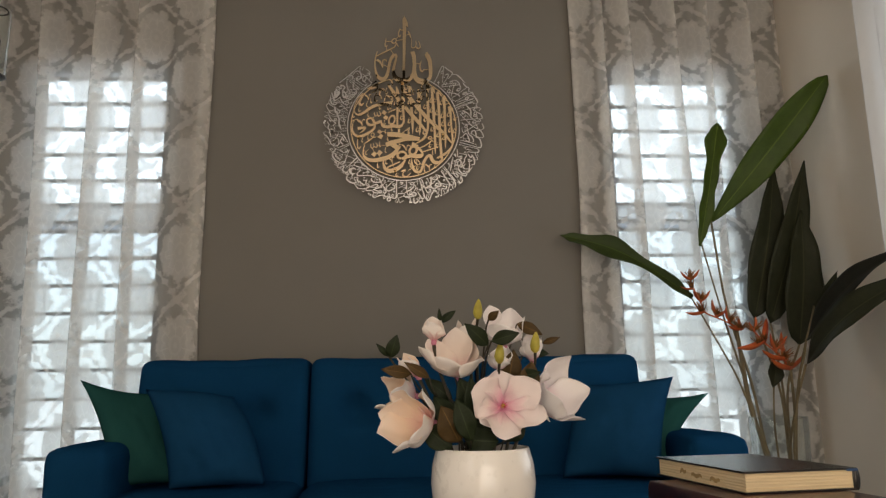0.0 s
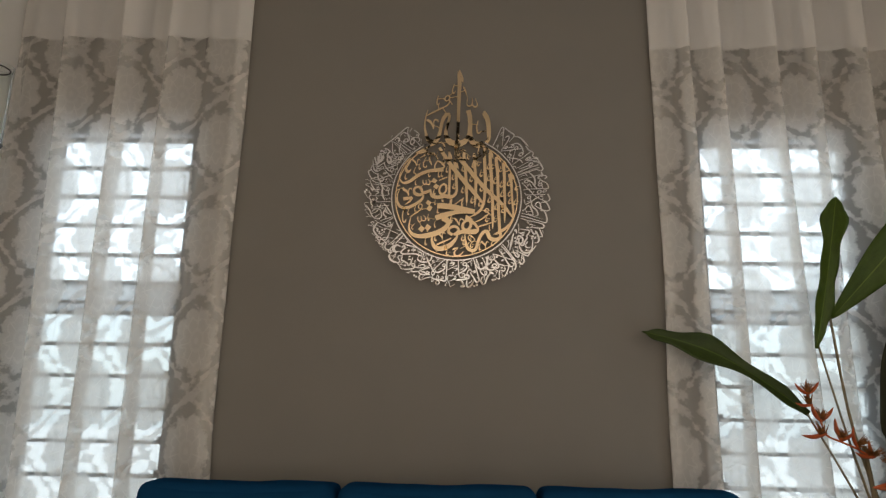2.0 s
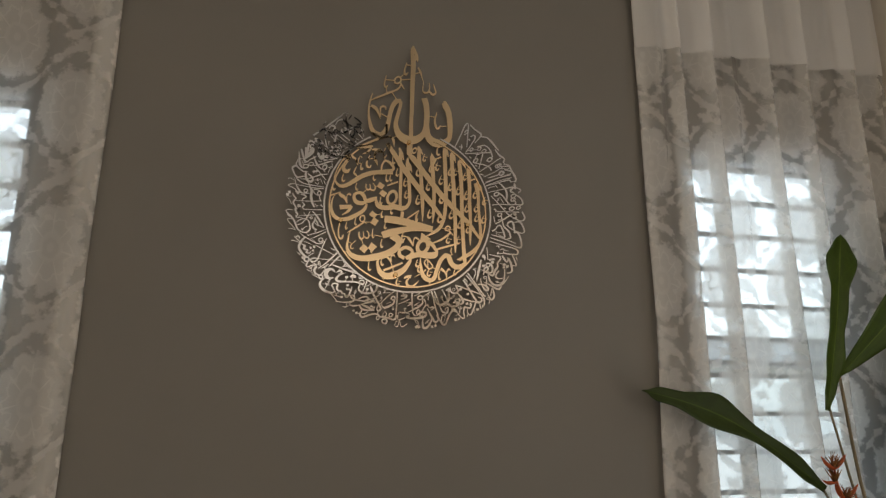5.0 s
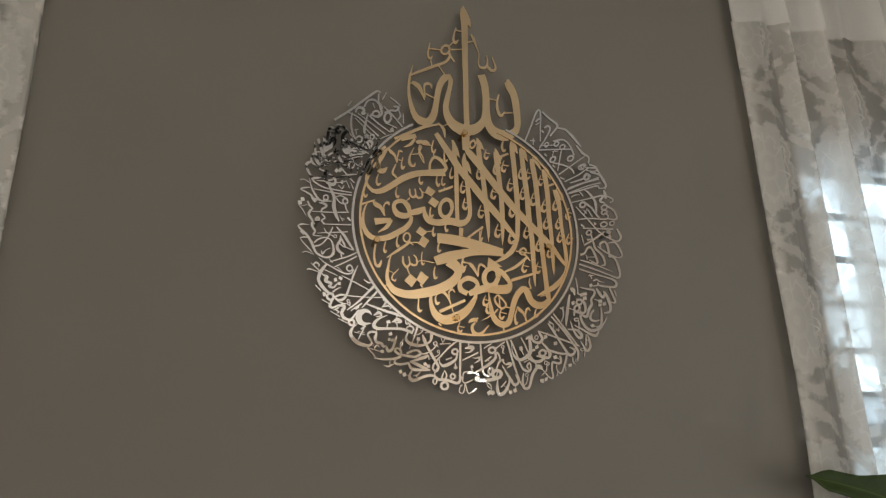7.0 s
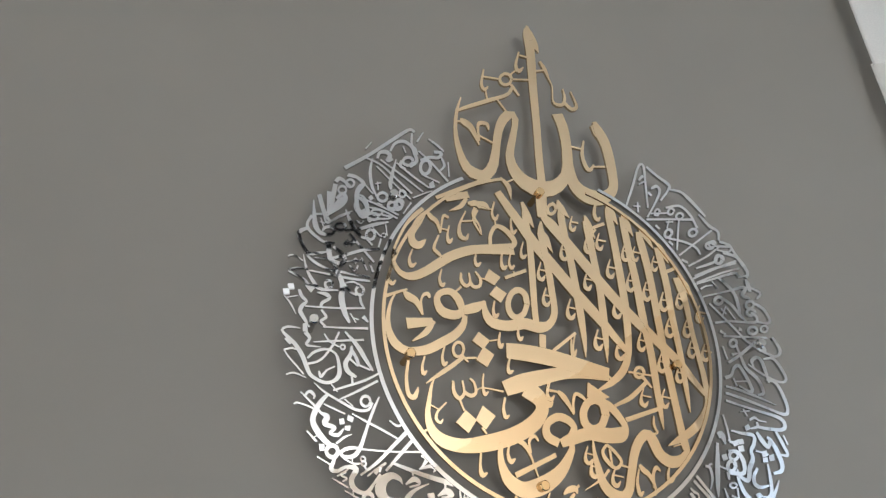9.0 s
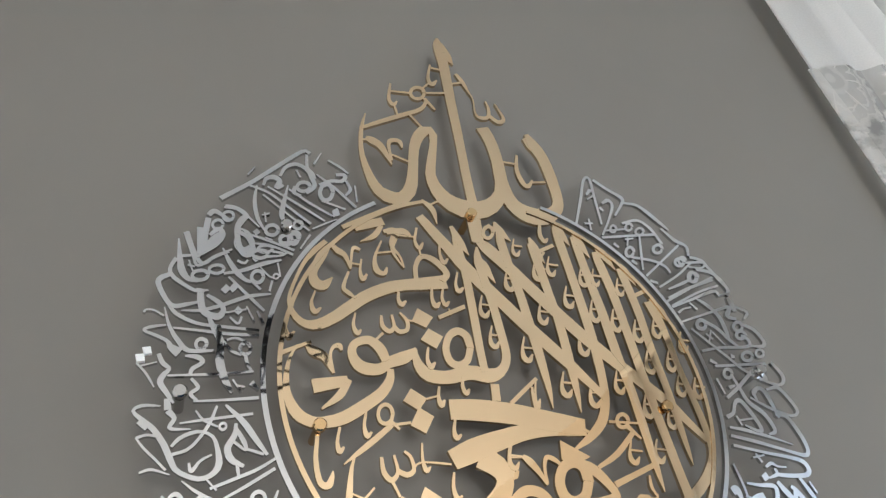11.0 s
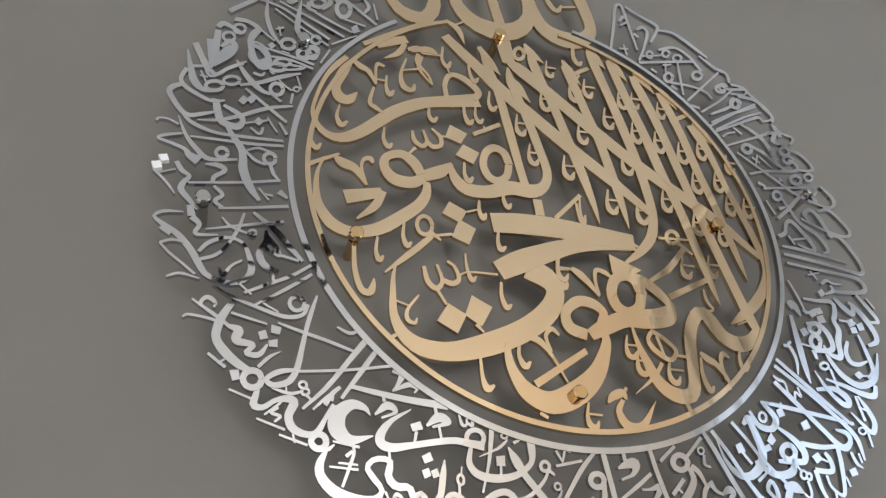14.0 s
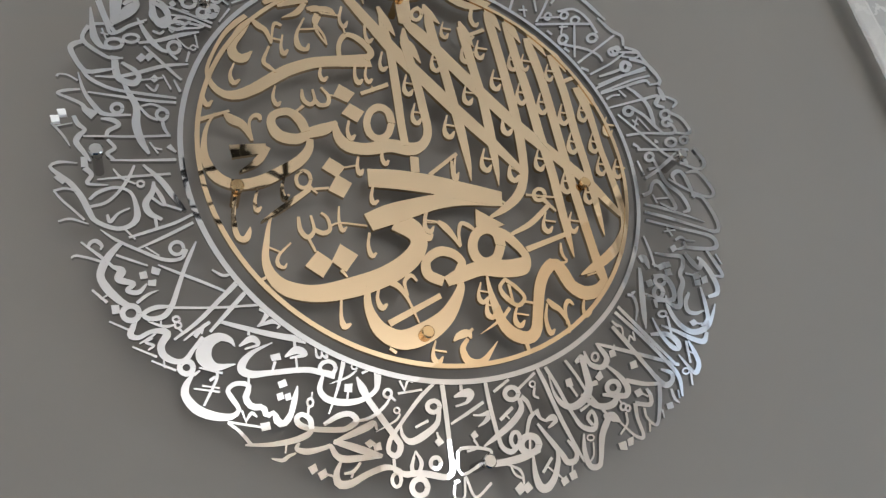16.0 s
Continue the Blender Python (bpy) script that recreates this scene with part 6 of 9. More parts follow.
stroke("gold", [(23.9, -3.8, 1.8), (19.9, -19.3, 2.4), (19.7, -32.6, 1.9)])
stroke("gold", [(-172.9, 84.7, 1.5), (-176.9, 71.9, 3.1), (-174.5, 63.0, 5.3), (-168.5, 67.2, 1.8)])
stroke("gold", [(-192.7, 69.9, 1.5), (-200.8, 50.1, 3.0), (-197.6, 38.0, 4.8), (-192.8, 43.0, 1.6)])
stroke("gold", [(-140.7, 107.2, 2.2), (-146.9, 89.8, 3.8), (-142.8, 83.8, 4.6), (-136.7, 78.1, 2.0)])
stroke("gold", [(-155.5, 138.5, 2.7), (-149.4, 130.6, 6.7), (-142.6, 124.7, 5.2), (-138.5, 110.0, 1.8)])
stroke("gold", [(-138.4, 111.3, 2.2), (-135.5, 130.3, 2.7), (-132.5, 134.7, 4.2), (-127.5, 132.6, 3.0)])
stroke("gold", [(-138.0, 116.7, 2.2), (-127.8, 115.2, 2.2)])
stroke("gold", [(-127.2, 121.9, 1.7), (-129.8, 108.4, 2.8), (-128.0, 99.4, 5.1), (-123.4, 105.1, 1.7)])
stroke("gold", [(-105.2, 145.0, 1.7), (-113.9, 124.8, 3.3), (-113.6, 110.1, 6.2), (-106.5, 106.9, 4.7), (-103.2, 113.9, 1.7)])
stroke("gold", [(-113.5, 129.6, 2.1), (-92.7, 133.4, 2.2)])
stroke("gold", [(-98.9, 154.2, 2.8), (-92.0, 157.2, 5.9), (-80.8, 158.0, 7.8), (-74.7, 153.2, 3.2)])
stroke("gold", [(-92.6, 151.5, 4.6), (-95.8, 140.6, 3.8), (-88.5, 126.4, 2.7), (-86.5, 114.4, 1.9)])
stroke("gold", [(-66.7, 164.2, 2.4), (-70.8, 147.3, 3.1), (-67.3, 138.6, 4.7), (-62.5, 146.2, 1.8)])
stroke("gold", [(-67.9, 138.5, 1.9), (-67.1, 130.3, 1.9)])
stroke("gold", [(-45.8, 143.4, 2.5), (-46.7, 131.3, 3.2), (-44.4, 122.5, 4.8), (-39.2, 128.0, 1.8)])
stroke("gold", [(-32.1, 112.1, 1.8), (-36.3, 98.0, 3.0), (-34.6, 90.0, 5.4), (-28.8, 94.6, 1.9)])
stroke("gold", [(-50.5, 92.6, 1.8), (-53.1, 81.0, 3.0), (-50.7, 74.0, 4.5), (-46.2, 78.3, 1.8)])
stroke("gold", [(-61.5, 93.5, 2.4), (-63.1, 80.2, 3.6), (-60.7, 72.5, 5.9), (-55.8, 76.9, 1.8)])
stroke("gold", [(-95.1, 87.0, 2.3), (-96.5, 78.5, 3.5), (-93.9, 72.9, 5.0), (-89.2, 77.2, 1.8)])
stroke("gold", [(-138.3, 62.9, 1.6), (-141.2, 50.4, 3.2), (-138.4, 42.1, 4.6), (-134.6, 46.0, 1.7)])
stroke("gold", [(-75.0, 29.1, 2.2), (-77.5, 16.8, 3.4), (-75.2, 9.7, 5.4), (-70.5, 14.1, 1.7)])
stroke("gold", [(-46.7, 1.3, 1.7), (-48.8, -9.5, 3.5), (-46.5, -16.0, 4.7), (-42.7, -11.7, 1.7)])
stroke("gold", [(-70.7, -9.1, 2.2), (-72.9, -19.1, 3.3), (-71.3, -26.6, 5.2), (-67.6, -21.9, 1.6)])
stroke("gold", [(-137.6, -30.6, 2.0), (-140.5, -43.2, 3.0), (-138.8, -51.8, 4.6), (-134.8, -48.5, 1.6)])
stroke("gold", [(-160.4, -43.6, 2.0), (-163.4, -55.8, 2.9), (-162.1, -63.7, 4.4), (-158.3, -60.0, 1.5)])
stroke("gold", [(-178.7, -49.2, 2.9), (-181.1, -69.9, 3.8), (-178.9, -86.6, 4.7), (-173.0, -89.7, 5.7), (-169.6, -83.7, 3.8), (-168.4, -78.6, 0.9)])
stroke("gold", [(-61.1, -39.0, 2.2), (-63.9, -49.2, 3.3), (-62.8, -55.9, 5.0), (-57.8, -53.1, 1.7)])
stroke("gold", [(-70.0, -84.4, 2.1), (-72.6, -96.6, 3.2), (-70.8, -106.0, 4.6), (-66.1, -103.5, 1.6)])
stroke("gold", [(-101.1, -143.9, 2.0), (-102.7, -158.3, 3.0), (-101.0, -166.9, 5.5), (-95.2, -164.9, 1.5)])
stroke("gold", [(-67.6, -132.8, 2.0), (-71.0, -144.2, 3.1), (-68.4, -152.7, 5.3), (-63.1, -149.5, 1.5)])
stroke("gold", [(-137.1, -93.1, 1.5), (-147.4, -104.0, 2.4), (-148.9, -111.9, 3.5), (-144.2, -115.0, 2.6), (-141.7, -111.1, 1.0)])
stroke("gold", [(-155.8, -96.4, 1.6), (-145.4, -101.6, 1.6)])
stroke("gold", [(-93.6, -59.0, 1.6), (-95.1, -72.5, 2.6), (-93.3, -82.1, 4.1), (-89.0, -78.9, 1.1)])
stroke("gold", [(-163.8, -125.6, 2.5), (-157.6, -122.4, 2.5)])
stroke("gold", [(-15.8, -62.3, 1.7), (-19.4, -78.1, 3.4), (-17.7, -90.3, 6.1), (-12.8, -85.9, 1.6)])
stroke("gold", [(-18.2, -74.2, 1.8), (-4.5, -74.8, 1.8)])
stroke("gold", [(-5.9, -73.6, 3.9), (0.1, -79.3, 7.0), (6.1, -88.3, 5.1), (11.0, -99.4, 1.9)])
stroke("gold", [(11.2, -98.3, 2.9), (12.1, -85.0, 2.9), (16.0, -75.9, 3.9), (23.3, -78.2, 4.7), (28.8, -83.9, 2.0)])
stroke("gold", [(5.1, 475.1, 2.8), (4.4, 459.7, 14.2), (5.5, 422.1, 13.8), (3.9, 361.7, 12.4), (3.1, 296.0, 11.0), (1.7, 243.2, 10.7), (1.6, 203.2, 11.4)])
stroke("gold", [(7.4, 464.8, 8.3), (12.6, 442.6, 12.5), (18.5, 427.2, 1.1)])
stroke("gold", [(-104.1, 320.6, 1.5), (-111.1, 294.3, 4.5), (-113.9, 261.8, 5.4), (-109.6, 233.4, 8.6), (-102.4, 211.9, 12.9), (-90.5, 201.8, 17.5), (-76.7, 201.5, 15.8), (-65.8, 215.9, 14.0), (-59.6, 241.7, 11.4), (-54.3, 272.4, 11.5), (-46.7, 293.1, 13.1), (-35.8, 305.9, 14.1), (-28.5, 302.8, 11.2), (-29.1, 288.3, 8.6), (-35.1, 262.7, 10.0), (-40.4, 236.4, 12.1), (-35.1, 214.9, 17.3), (-23.5, 200.4, 22.4), (-2.6, 192.9, 24.9), (20.3, 199.4, 19.9), (37.1, 218.3, 14.6), (43.2, 245.5, 13.0)])
stroke("gold", [(36.7, 320.6, 16.9), (42.6, 298.6, 16.1), (44.7, 267.5, 15.1), (43.5, 237.0, 16.0), (48.1, 209.9, 18.4), (61.2, 195.3, 23.6), (79.7, 191.3, 23.0), (96.3, 197.6, 16.4), (107.6, 212.5, 13.2), (109.1, 242.8, 14.8), (106.3, 277.9, 15.9), (99.4, 299.6, 16.8), (93.3, 318.1, 6.3)])
stroke("gold", [(89.8, 311.8, 8.8), (98.9, 296.7, 16.6), (109.9, 279.4, 1.1)])
stroke("gold", [(-0.1, 189.3, 13.7), (-0.9, 169.4, 13.5), (-1.8, 150.0, 11.7)])
stroke("gold", [(-73.5, 197.2, 4.7), (-108.8, 178.1, 4.5), (-142.6, 158.4, 5.1)])
stroke("gold", [(-28.0, 367.5, 4.0), (-31.2, 360.0, 4.1), (-37.7, 355.8, 5.0), (-43.6, 357.3, 5.4), (-45.6, 363.7, 4.2), (-42.4, 371.2, 4.1), (-36.0, 375.5, 5.2), (-30.0, 373.9, 5.6), (-28.0, 367.5, 4.9)])
stroke("gold", [(-29.6, 358.4, 5.2), (-18.7, 340.7, 3.1)])
stroke("gold", [(-26.8, 355.2, 4.0), (-36.8, 338.9, 5.0), (-64.6, 323.1, 6.2), (-95.3, 306.2, 5.2), (-110.3, 297.1, 3.4)])
stroke("gold", [(-71.0, 363.0, 3.2), (-44.8, 363.9, 3.2)])
stroke("gold", [(-28.0, 367.5, 3.1), (6.9, 374.0, 3.1)])
stroke("gold", [(-68.7, 376.0, 2.4), (-73.4, 350.1, 4.1), (-69.5, 340.6, 5.4), (-63.7, 347.5, 1.6)])
stroke("gold", [(-68.1, 339.0, 2.6), (-66.2, 322.8, 2.6)])
stroke("gold", [(-12.7, 420.9, 2.5), (-19.1, 396.1, 4.3), (-16.1, 384.8, 6.9), (-8.0, 393.5, 1.7)])
stroke("gold", [(-12.5, 414.8, 3.5), (0.5, 413.7, 3.5)])
stroke("gold", [(-20.9, 384.7, 2.5), (-31.5, 372.5, 2.5)])
stroke("gold", [(-51.5, 326.6, 3.0), (-37.3, 305.6, 3.0)])
stroke("gold", [(-107.3, 282.7, 5.9), (-100.3, 279.7, 10.5), (-91.4, 271.8, 8.8), (-82.1, 247.1, 1.7)])
stroke("gold", [(-81.8, 253.1, 3.2), (-82.5, 276.0, 3.9), (-78.4, 282.9, 6.0), (-69.7, 282.7, 6.0), (-67.4, 273.5, 1.7)])
stroke("gold", [(-113.2, 279.1, 2.8), (-106.0, 280.4, 2.8)])
stroke("gold", [(-80.5, 261.8, 2.9), (-60.9, 253.2, 2.9)])
stroke("gold", [(19.1, 410.8, 4.4), (25.1, 397.9, 6.4), (29.8, 381.9, 3.1), (33.8, 367.9, 1.9), (32.4, 343.4, 2.9), (38.0, 336.9, 5.6), (48.1, 339.9, 4.9), (51.7, 354.1, 3.6), (50.2, 367.4, 1.9)])
stroke("gold", [(50.1, 342.2, 5.8), (60.3, 333.7, 6.5), (68.8, 341.0, 4.5), (62.3, 365.0, 2.1)])
stroke("gold", [(8.6, 390.3, 3.0), (25.7, 396.1, 3.1)])
stroke("gold", [(72.2, 282.0, 2.5), (66.9, 258.0, 5.2), (70.2, 238.5, 6.9), (76.0, 235.1, 5.8), (83.1, 244.8, 1.5)])
stroke("gold", [(51.1, 268.6, 3.0), (68.3, 267.1, 3.1)])
stroke("gold", [(80.0, 240.9, 2.8), (99.7, 243.9, 2.8)])
stroke("gold", [(-56.3, 201.3, 3.6), (-46.0, 190.0, 6.9), (-43.5, 170.8, 0.8)])
stroke("gold", [(-48.3, 195.3, 2.3), (-36.3, 202.6, 2.3)])
stroke("gold", [(76.9, 183.6, 3.2), (72.6, 167.0, 5.0), (75.7, 157.9, 5.8), (81.0, 162.5, 1.5)])
stroke("gold", [(-130.8, 159.1, 8.9), (-115.6, 164.6, 9.8), (-100.6, 169.4, 9.2)])
stroke("gold", [(-103.2, 163.6, 4.6), (-112.2, 150.4, 5.8), (-126.6, 142.5, 0.6)])
stroke("gold", [(-102.0, 156.7, 3.7), (-91.3, 158.3, 7.7), (-85.7, 152.5, 3.9)])
stroke("gold", [(-90.6, 149.3, 4.6), (-95.3, 134.1, 3.7), (-87.6, 116.0, 1.4)])
stroke("gold", [(-85.6, 153.2, 2.3), (-70.6, 152.3, 2.3)])
stroke("gold", [(17.3, 165.0, 3.7), (14.3, 159.6, 3.7), (9.7, 157.1, 4.7), (6.3, 158.9, 5.0), (6.0, 164.1, 3.9), (9.0, 169.6, 3.7), (13.6, 172.1, 4.8), (17.1, 170.2, 5.1), (17.3, 165.0, 4.4)])
stroke("gold", [(7.4, 167.2, 3.1), (15.6, 175.3, 2.5)])
# silver text
stroke("silver", [(-282.5, 142.2, 3.0), (-276.0, 121.1, 3.1), (-269.2, 108.4, 3.9), (-258.1, 117.1, 2.9), (-244.5, 125.1, 1.8)])
stroke("silver", [(-271.9, 147.5, 6.0), (-272.9, 118.4, 1.9)])
stroke("silver", [(-253.6, 144.3, 7.9), (-268.0, 123.3, 6.1), (-272.4, 117.8, 3.2)])
stroke("silver", [(-289.4, 133.6, 1.4), (-287.2, 110.5, 4.9), (-285.2, 99.8, 6.3), (-279.9, 92.0, 4.7), (-272.1, 90.5, 3.8)])
stroke("silver", [(-263.8, 96.8, 3.0), (-265.7, 93.2, 3.3), (-270.3, 91.3, 3.8), (-275.0, 92.2, 3.6), (-276.9, 95.3, 2.8), (-275.1, 99.0, 3.3), (-270.4, 100.9, 3.8), (-265.8, 100.0, 3.7), (-263.8, 96.8, 3.2)])
stroke("silver", [(-290.2, 113.1, 3.8), (-294.7, 102.3, 3.2), (-292.8, 94.8, 3.7), (-284.1, 86.8, 3.5), (-273.2, 80.3, 3.1), (-263.3, 81.3, 1.9)])
stroke("silver", [(-289.0, 115.1, 3.2), (-275.9, 116.8, 2.6)])
stroke("silver", [(-250.9, 103.7, 2.5), (-252.8, 100.5, 2.8), (-257.2, 98.7, 3.2), (-261.6, 99.5, 3.1), (-263.4, 102.3, 2.3), (-261.6, 105.5, 2.8), (-257.2, 107.3, 3.2), (-252.8, 106.6, 3.2), (-250.9, 103.7, 2.8)])
stroke("silver", [(-251.4, 98.8, 2.5), (-235.5, 103.0, 3.8), (-216.8, 111.4, 4.4), (-201.5, 116.4, 1.9)])
stroke("silver", [(-252.3, 126.0, 1.6), (-246.8, 112.3, 4.3), (-240.1, 100.7, 5.4), (-233.3, 93.4, 3.7), (-227.9, 91.5, 3.3)])
stroke("silver", [(-217.6, 97.6, 3.0), (-219.2, 93.0, 3.2), (-222.8, 90.8, 3.9), (-226.4, 92.3, 3.6), (-227.8, 96.5, 2.9), (-226.2, 101.0, 3.2), (-222.6, 103.2, 3.9), (-219.0, 101.8, 3.6), (-217.6, 97.6, 3.2)])
stroke("silver", [(-227.4, 91.6, 2.4), (-220.2, 83.8, 2.4)])
stroke("silver", [(-246.9, 95.6, 2.3), (-235.7, 82.8, 2.9), (-224.6, 70.1, 2.9), (-217.5, 62.4, 2.3)])
plate("silver", [(-253.6, 82.2), (-249.1, 88.1), (-244.7, 83.7), (-249.6, 78.4)])
plate("silver", [(-246.9, 84.1), (-242.9, 89.4), (-239.3, 84.9), (-243.8, 79.6)])
stroke("silver", [(-273.3, 82.0, 2.5), (-266.7, 80.3, 3.8)])
stroke("silver", [(-269.8, 80.0, 5.4), (-268.8, 67.8, 5.9), (-265.7, 59.4, 5.9), (-255.7, 55.6, 6.4), (-251.0, 61.8, 4.4), (-254.5, 69.1, 4.5), (-264.5, 76.4, 2.9)])
stroke("silver", [(-284.4, 60.6, 1.2), (-268.7, 61.4, 3.0), (-253.6, 66.3, 3.6), (-231.3, 76.0, 3.7), (-211.5, 79.7, 1.9)])
stroke("silver", [(-294.9, 95.7, 4.1), (-301.2, 92.1, 4.9), (-303.1, 86.0, 4.3), (-296.4, 71.0, 4.0), (-289.9, 64.7, 4.2), (-279.4, 66.8, 3.6), (-270.1, 69.4, 1.8)])
stroke("silver", [(-298.6, 76.5, 2.4), (-292.0, 62.8, 3.0), (-285.6, 56.0, 3.4), (-270.7, 48.7, 3.0), (-249.2, 45.8, 3.0), (-221.9, 43.2, 2.5)])
stroke("silver", [(-289.5, 44.4, 1.8), (-268.5, 42.1, 2.4), (-244.9, 39.3, 3.0), (-222.0, 38.6, 2.4)])
stroke("silver", [(-312.4, 58.1, 2.0), (-310.5, 60.6, 1.8), (-304.3, 60.0, 1.7), (-296.8, 55.0, 1.7)])
stroke("silver", [(-297.0, 63.5, 0.9), (-292.4, 45.8, 2.8), (-285.1, 32.5, 4.0), (-276.6, 23.7, 4.0), (-256.9, 23.9, 1.8)])
stroke("silver", [(-263.3, 30.1, 2.8), (-264.5, 26.9, 3.0), (-267.5, 25.4, 3.5), (-270.5, 26.5, 3.2), (-271.7, 29.6, 2.7), (-270.5, 32.8, 3.0), (-267.6, 34.3, 3.5), (-264.6, 33.2, 3.2), (-263.3, 30.1, 2.9)])
stroke("silver", [(-263.1, 56.7, 2.9), (-258.7, 45.6, 4.7), (-253.6, 34.7, 5.6), (-252.7, 26.4, 5.7), (-253.1, 14.2, 6.7), (-249.3, -0.8, 5.9), (-243.5, -12.8, 2.4)])
stroke("silver", [(-251.0, 33.2, 2.1), (-244.1, 24.1, 2.7), (-236.4, 20.1, 2.3)])
stroke("silver", [(-249.3, 33.3, 1.7), (-240.6, 35.6, 2.4), (-231.0, 31.2, 2.4)])
stroke("silver", [(-228.9, 26.2, 2.8), (-230.2, 22.5, 3.0), (-233.3, 20.9, 3.5), (-236.4, 22.2, 3.2), (-237.6, 25.7, 2.8), (-236.3, 29.3, 3.0), (-233.2, 31.0, 3.6), (-230.1, 29.7, 3.3), (-228.9, 26.2, 3.0)])
stroke("silver", [(-233.3, 20.9, 2.8), (-231.7, 12.1, 2.9), (-228.7, 6.7, 2.0)])
plate("bright", [(-315.7, 20.2), (-309.4, 21.1), (-308.4, 14.8), (-314.2, 13.9)])
plate("bright", [(-311.2, 26.4), (-305.2, 27.3), (-303.8, 21.5), (-309.0, 20.6)])
stroke("silver", [(-314.6, 12.9, 1.4), (-308.4, 5.8, 1.9), (-304.2, -0.7, 1.8), (-300.5, -7.8, 0.9)])
stroke("silver", [(-312.5, 9.8, 1.6), (-299.6, 13.7, 1.1)])
stroke("silver", [(-299.0, 20.7, 3.2), (-295.5, 12.9, 3.8), (-290.6, 7.8, 3.0), (-294.4, 2.4, 4.3), (-296.3, -4.0, 4.5), (-290.9, -13.1, 3.7), (-285.9, -21.1, 1.8)])
stroke("silver", [(-279.4, 19.2, 1.7), (-270.3, 18.1, 4.5), (-266.1, 13.5, 3.6), (-273.5, 7.7, 3.4), (-275.1, 2.3, 2.6)])
stroke("silver", [(-274.2, -0.4, 2.4), (-268.8, -8.0, 3.0), (-274.0, -13.5, 3.0), (-269.1, -19.0, 2.4)])
stroke("silver", [(-291.6, 2.0, 1.7), (-253.5, 3.3, 2.3), (-227.0, 5.7, 2.3)])
stroke("silver", [(-271.9, -19.6, 1.6), (-249.4, -18.9, 2.2), (-223.1, -17.4, 2.8)])
stroke("silver", [(-243.0, -1.6, 1.5), (-236.7, -12.0, 1.5)])
stroke("silver", [(-240.1, -6.8, 1.7), (-233.7, -8.2, 1.7)])
stroke("silver", [(-228.9, -4.2, 5.0), (-223.0, -10.4, 1.6)])
stroke("silver", [(-237.4, 145.3, 2.1), (-216.2, 138.4, 2.8), (-189.5, 127.6, 2.8)])
stroke("silver", [(-208.8, 128.4, 2.7), (-210.9, 125.4, 3.0), (-215.6, 123.7, 3.4), (-220.3, 124.2, 3.4), (-222.2, 126.7, 2.5), (-220.2, 129.7, 3.0), (-215.4, 131.4, 3.4), (-210.7, 130.9, 3.4), (-208.8, 128.4, 3.1)])
stroke("silver", [(-209.4, 125.1, 2.8), (-198.9, 123.8, 2.8)])
stroke("silver", [(-193.4, 140.2, 3.1), (-194.9, 136.7, 3.4), (-198.0, 135.0, 4.1), (-201.1, 135.9, 4.0), (-202.3, 139.0, 3.1), (-200.9, 142.5, 3.4), (-197.7, 144.2, 4.2), (-194.6, 143.3, 4.0), (-193.4, 140.2, 3.5)])
stroke("silver", [(-183.9, 144.1, 3.1), (-185.5, 140.1, 3.4), (-189.1, 138.1, 4.2), (-192.5, 139.2, 4.0), (-193.8, 142.8, 3.1), (-192.3, 146.7, 3.4), (-188.7, 148.8, 4.2), (-185.2, 147.7, 4.1), (-183.9, 144.1, 3.5)])
stroke("silver", [(-240.0, 113.1, 2.6), (-234.0, 110.7, 2.6), (-230.8, 114.2, 1.7)])
plate("silver", [(-227.5, 115.8), (-223.2, 120.2), (-219.5, 116.8), (-224.3, 112.4)])
stroke("silver", [(-205.0, 112.8, 1.6), (-203.0, 97.9, 1.6)])
stroke("silver", [(-221.6, 109.0, 1.2), (-213.4, 98.6, 1.9), (-208.7, 96.6, 2.0)])
stroke("silver", [(-204.4, 98.4, 1.5), (-205.2, 96.5, 1.6), (-206.9, 95.6, 2.0), (-208.5, 96.2, 1.9), (-209.2, 97.8, 1.5), (-208.4, 99.7, 1.6), (-206.7, 100.6, 2.0), (-205.1, 100.1, 1.9), (-204.4, 98.4, 1.7)])
stroke("silver", [(-249.2, 59.6, 1.8), (-232.3, 63.4, 1.8)])
plate("silver", [(-243.0, 61.3), (-239.0, 66.4), (-235.0, 62.0), (-239.1, 57.6)])
stroke("silver", [(-232.3, 66.4, 1.6), (-225.8, 51.7, 1.6)])
stroke("silver", [(-223.4, 61.9, 1.6), (-218.6, 49.9, 2.6)])
stroke("silver", [(-245.7, 55.3, 1.7), (-239.2, 49.4, 2.4), (-236.0, 56.1, 1.9)])
stroke("silver", [(-280.2, 111.3, 1.5), (-276.5, 99.6, 1.5)])
stroke("silver", [(-281.0, 106.3, 1.9), (-274.9, 104.6, 1.9)])
stroke("silver", [(-290.7, -17.2, 4.4), (-289.7, -26.4, 5.3)])
stroke("silver", [(-210.2, 93.4, 2.0), (-212.9, 82.0, 1.9)])
stroke("silver", [(-289.7, -26.9, 4.9), (-284.8, -33.3, 3.4), (-287.4, -40.9, 2.9), (-272.8, -42.1, 1.1)])
stroke("silver", [(-280.8, -37.2, 1.1), (-261.7, -34.7, 2.2), (-227.6, -30.8, 2.2)])
stroke("silver", [(-310.2, -47.7, 1.3), (-304.2, -55.8, 1.8), (-296.4, -63.9, 1.8), (-288.6, -72.5, 1.8)])
stroke("silver", [(-306.2, -73.4, 1.5), (-298.0, -71.5, 2.0), (-285.8, -75.8, 1.0)])
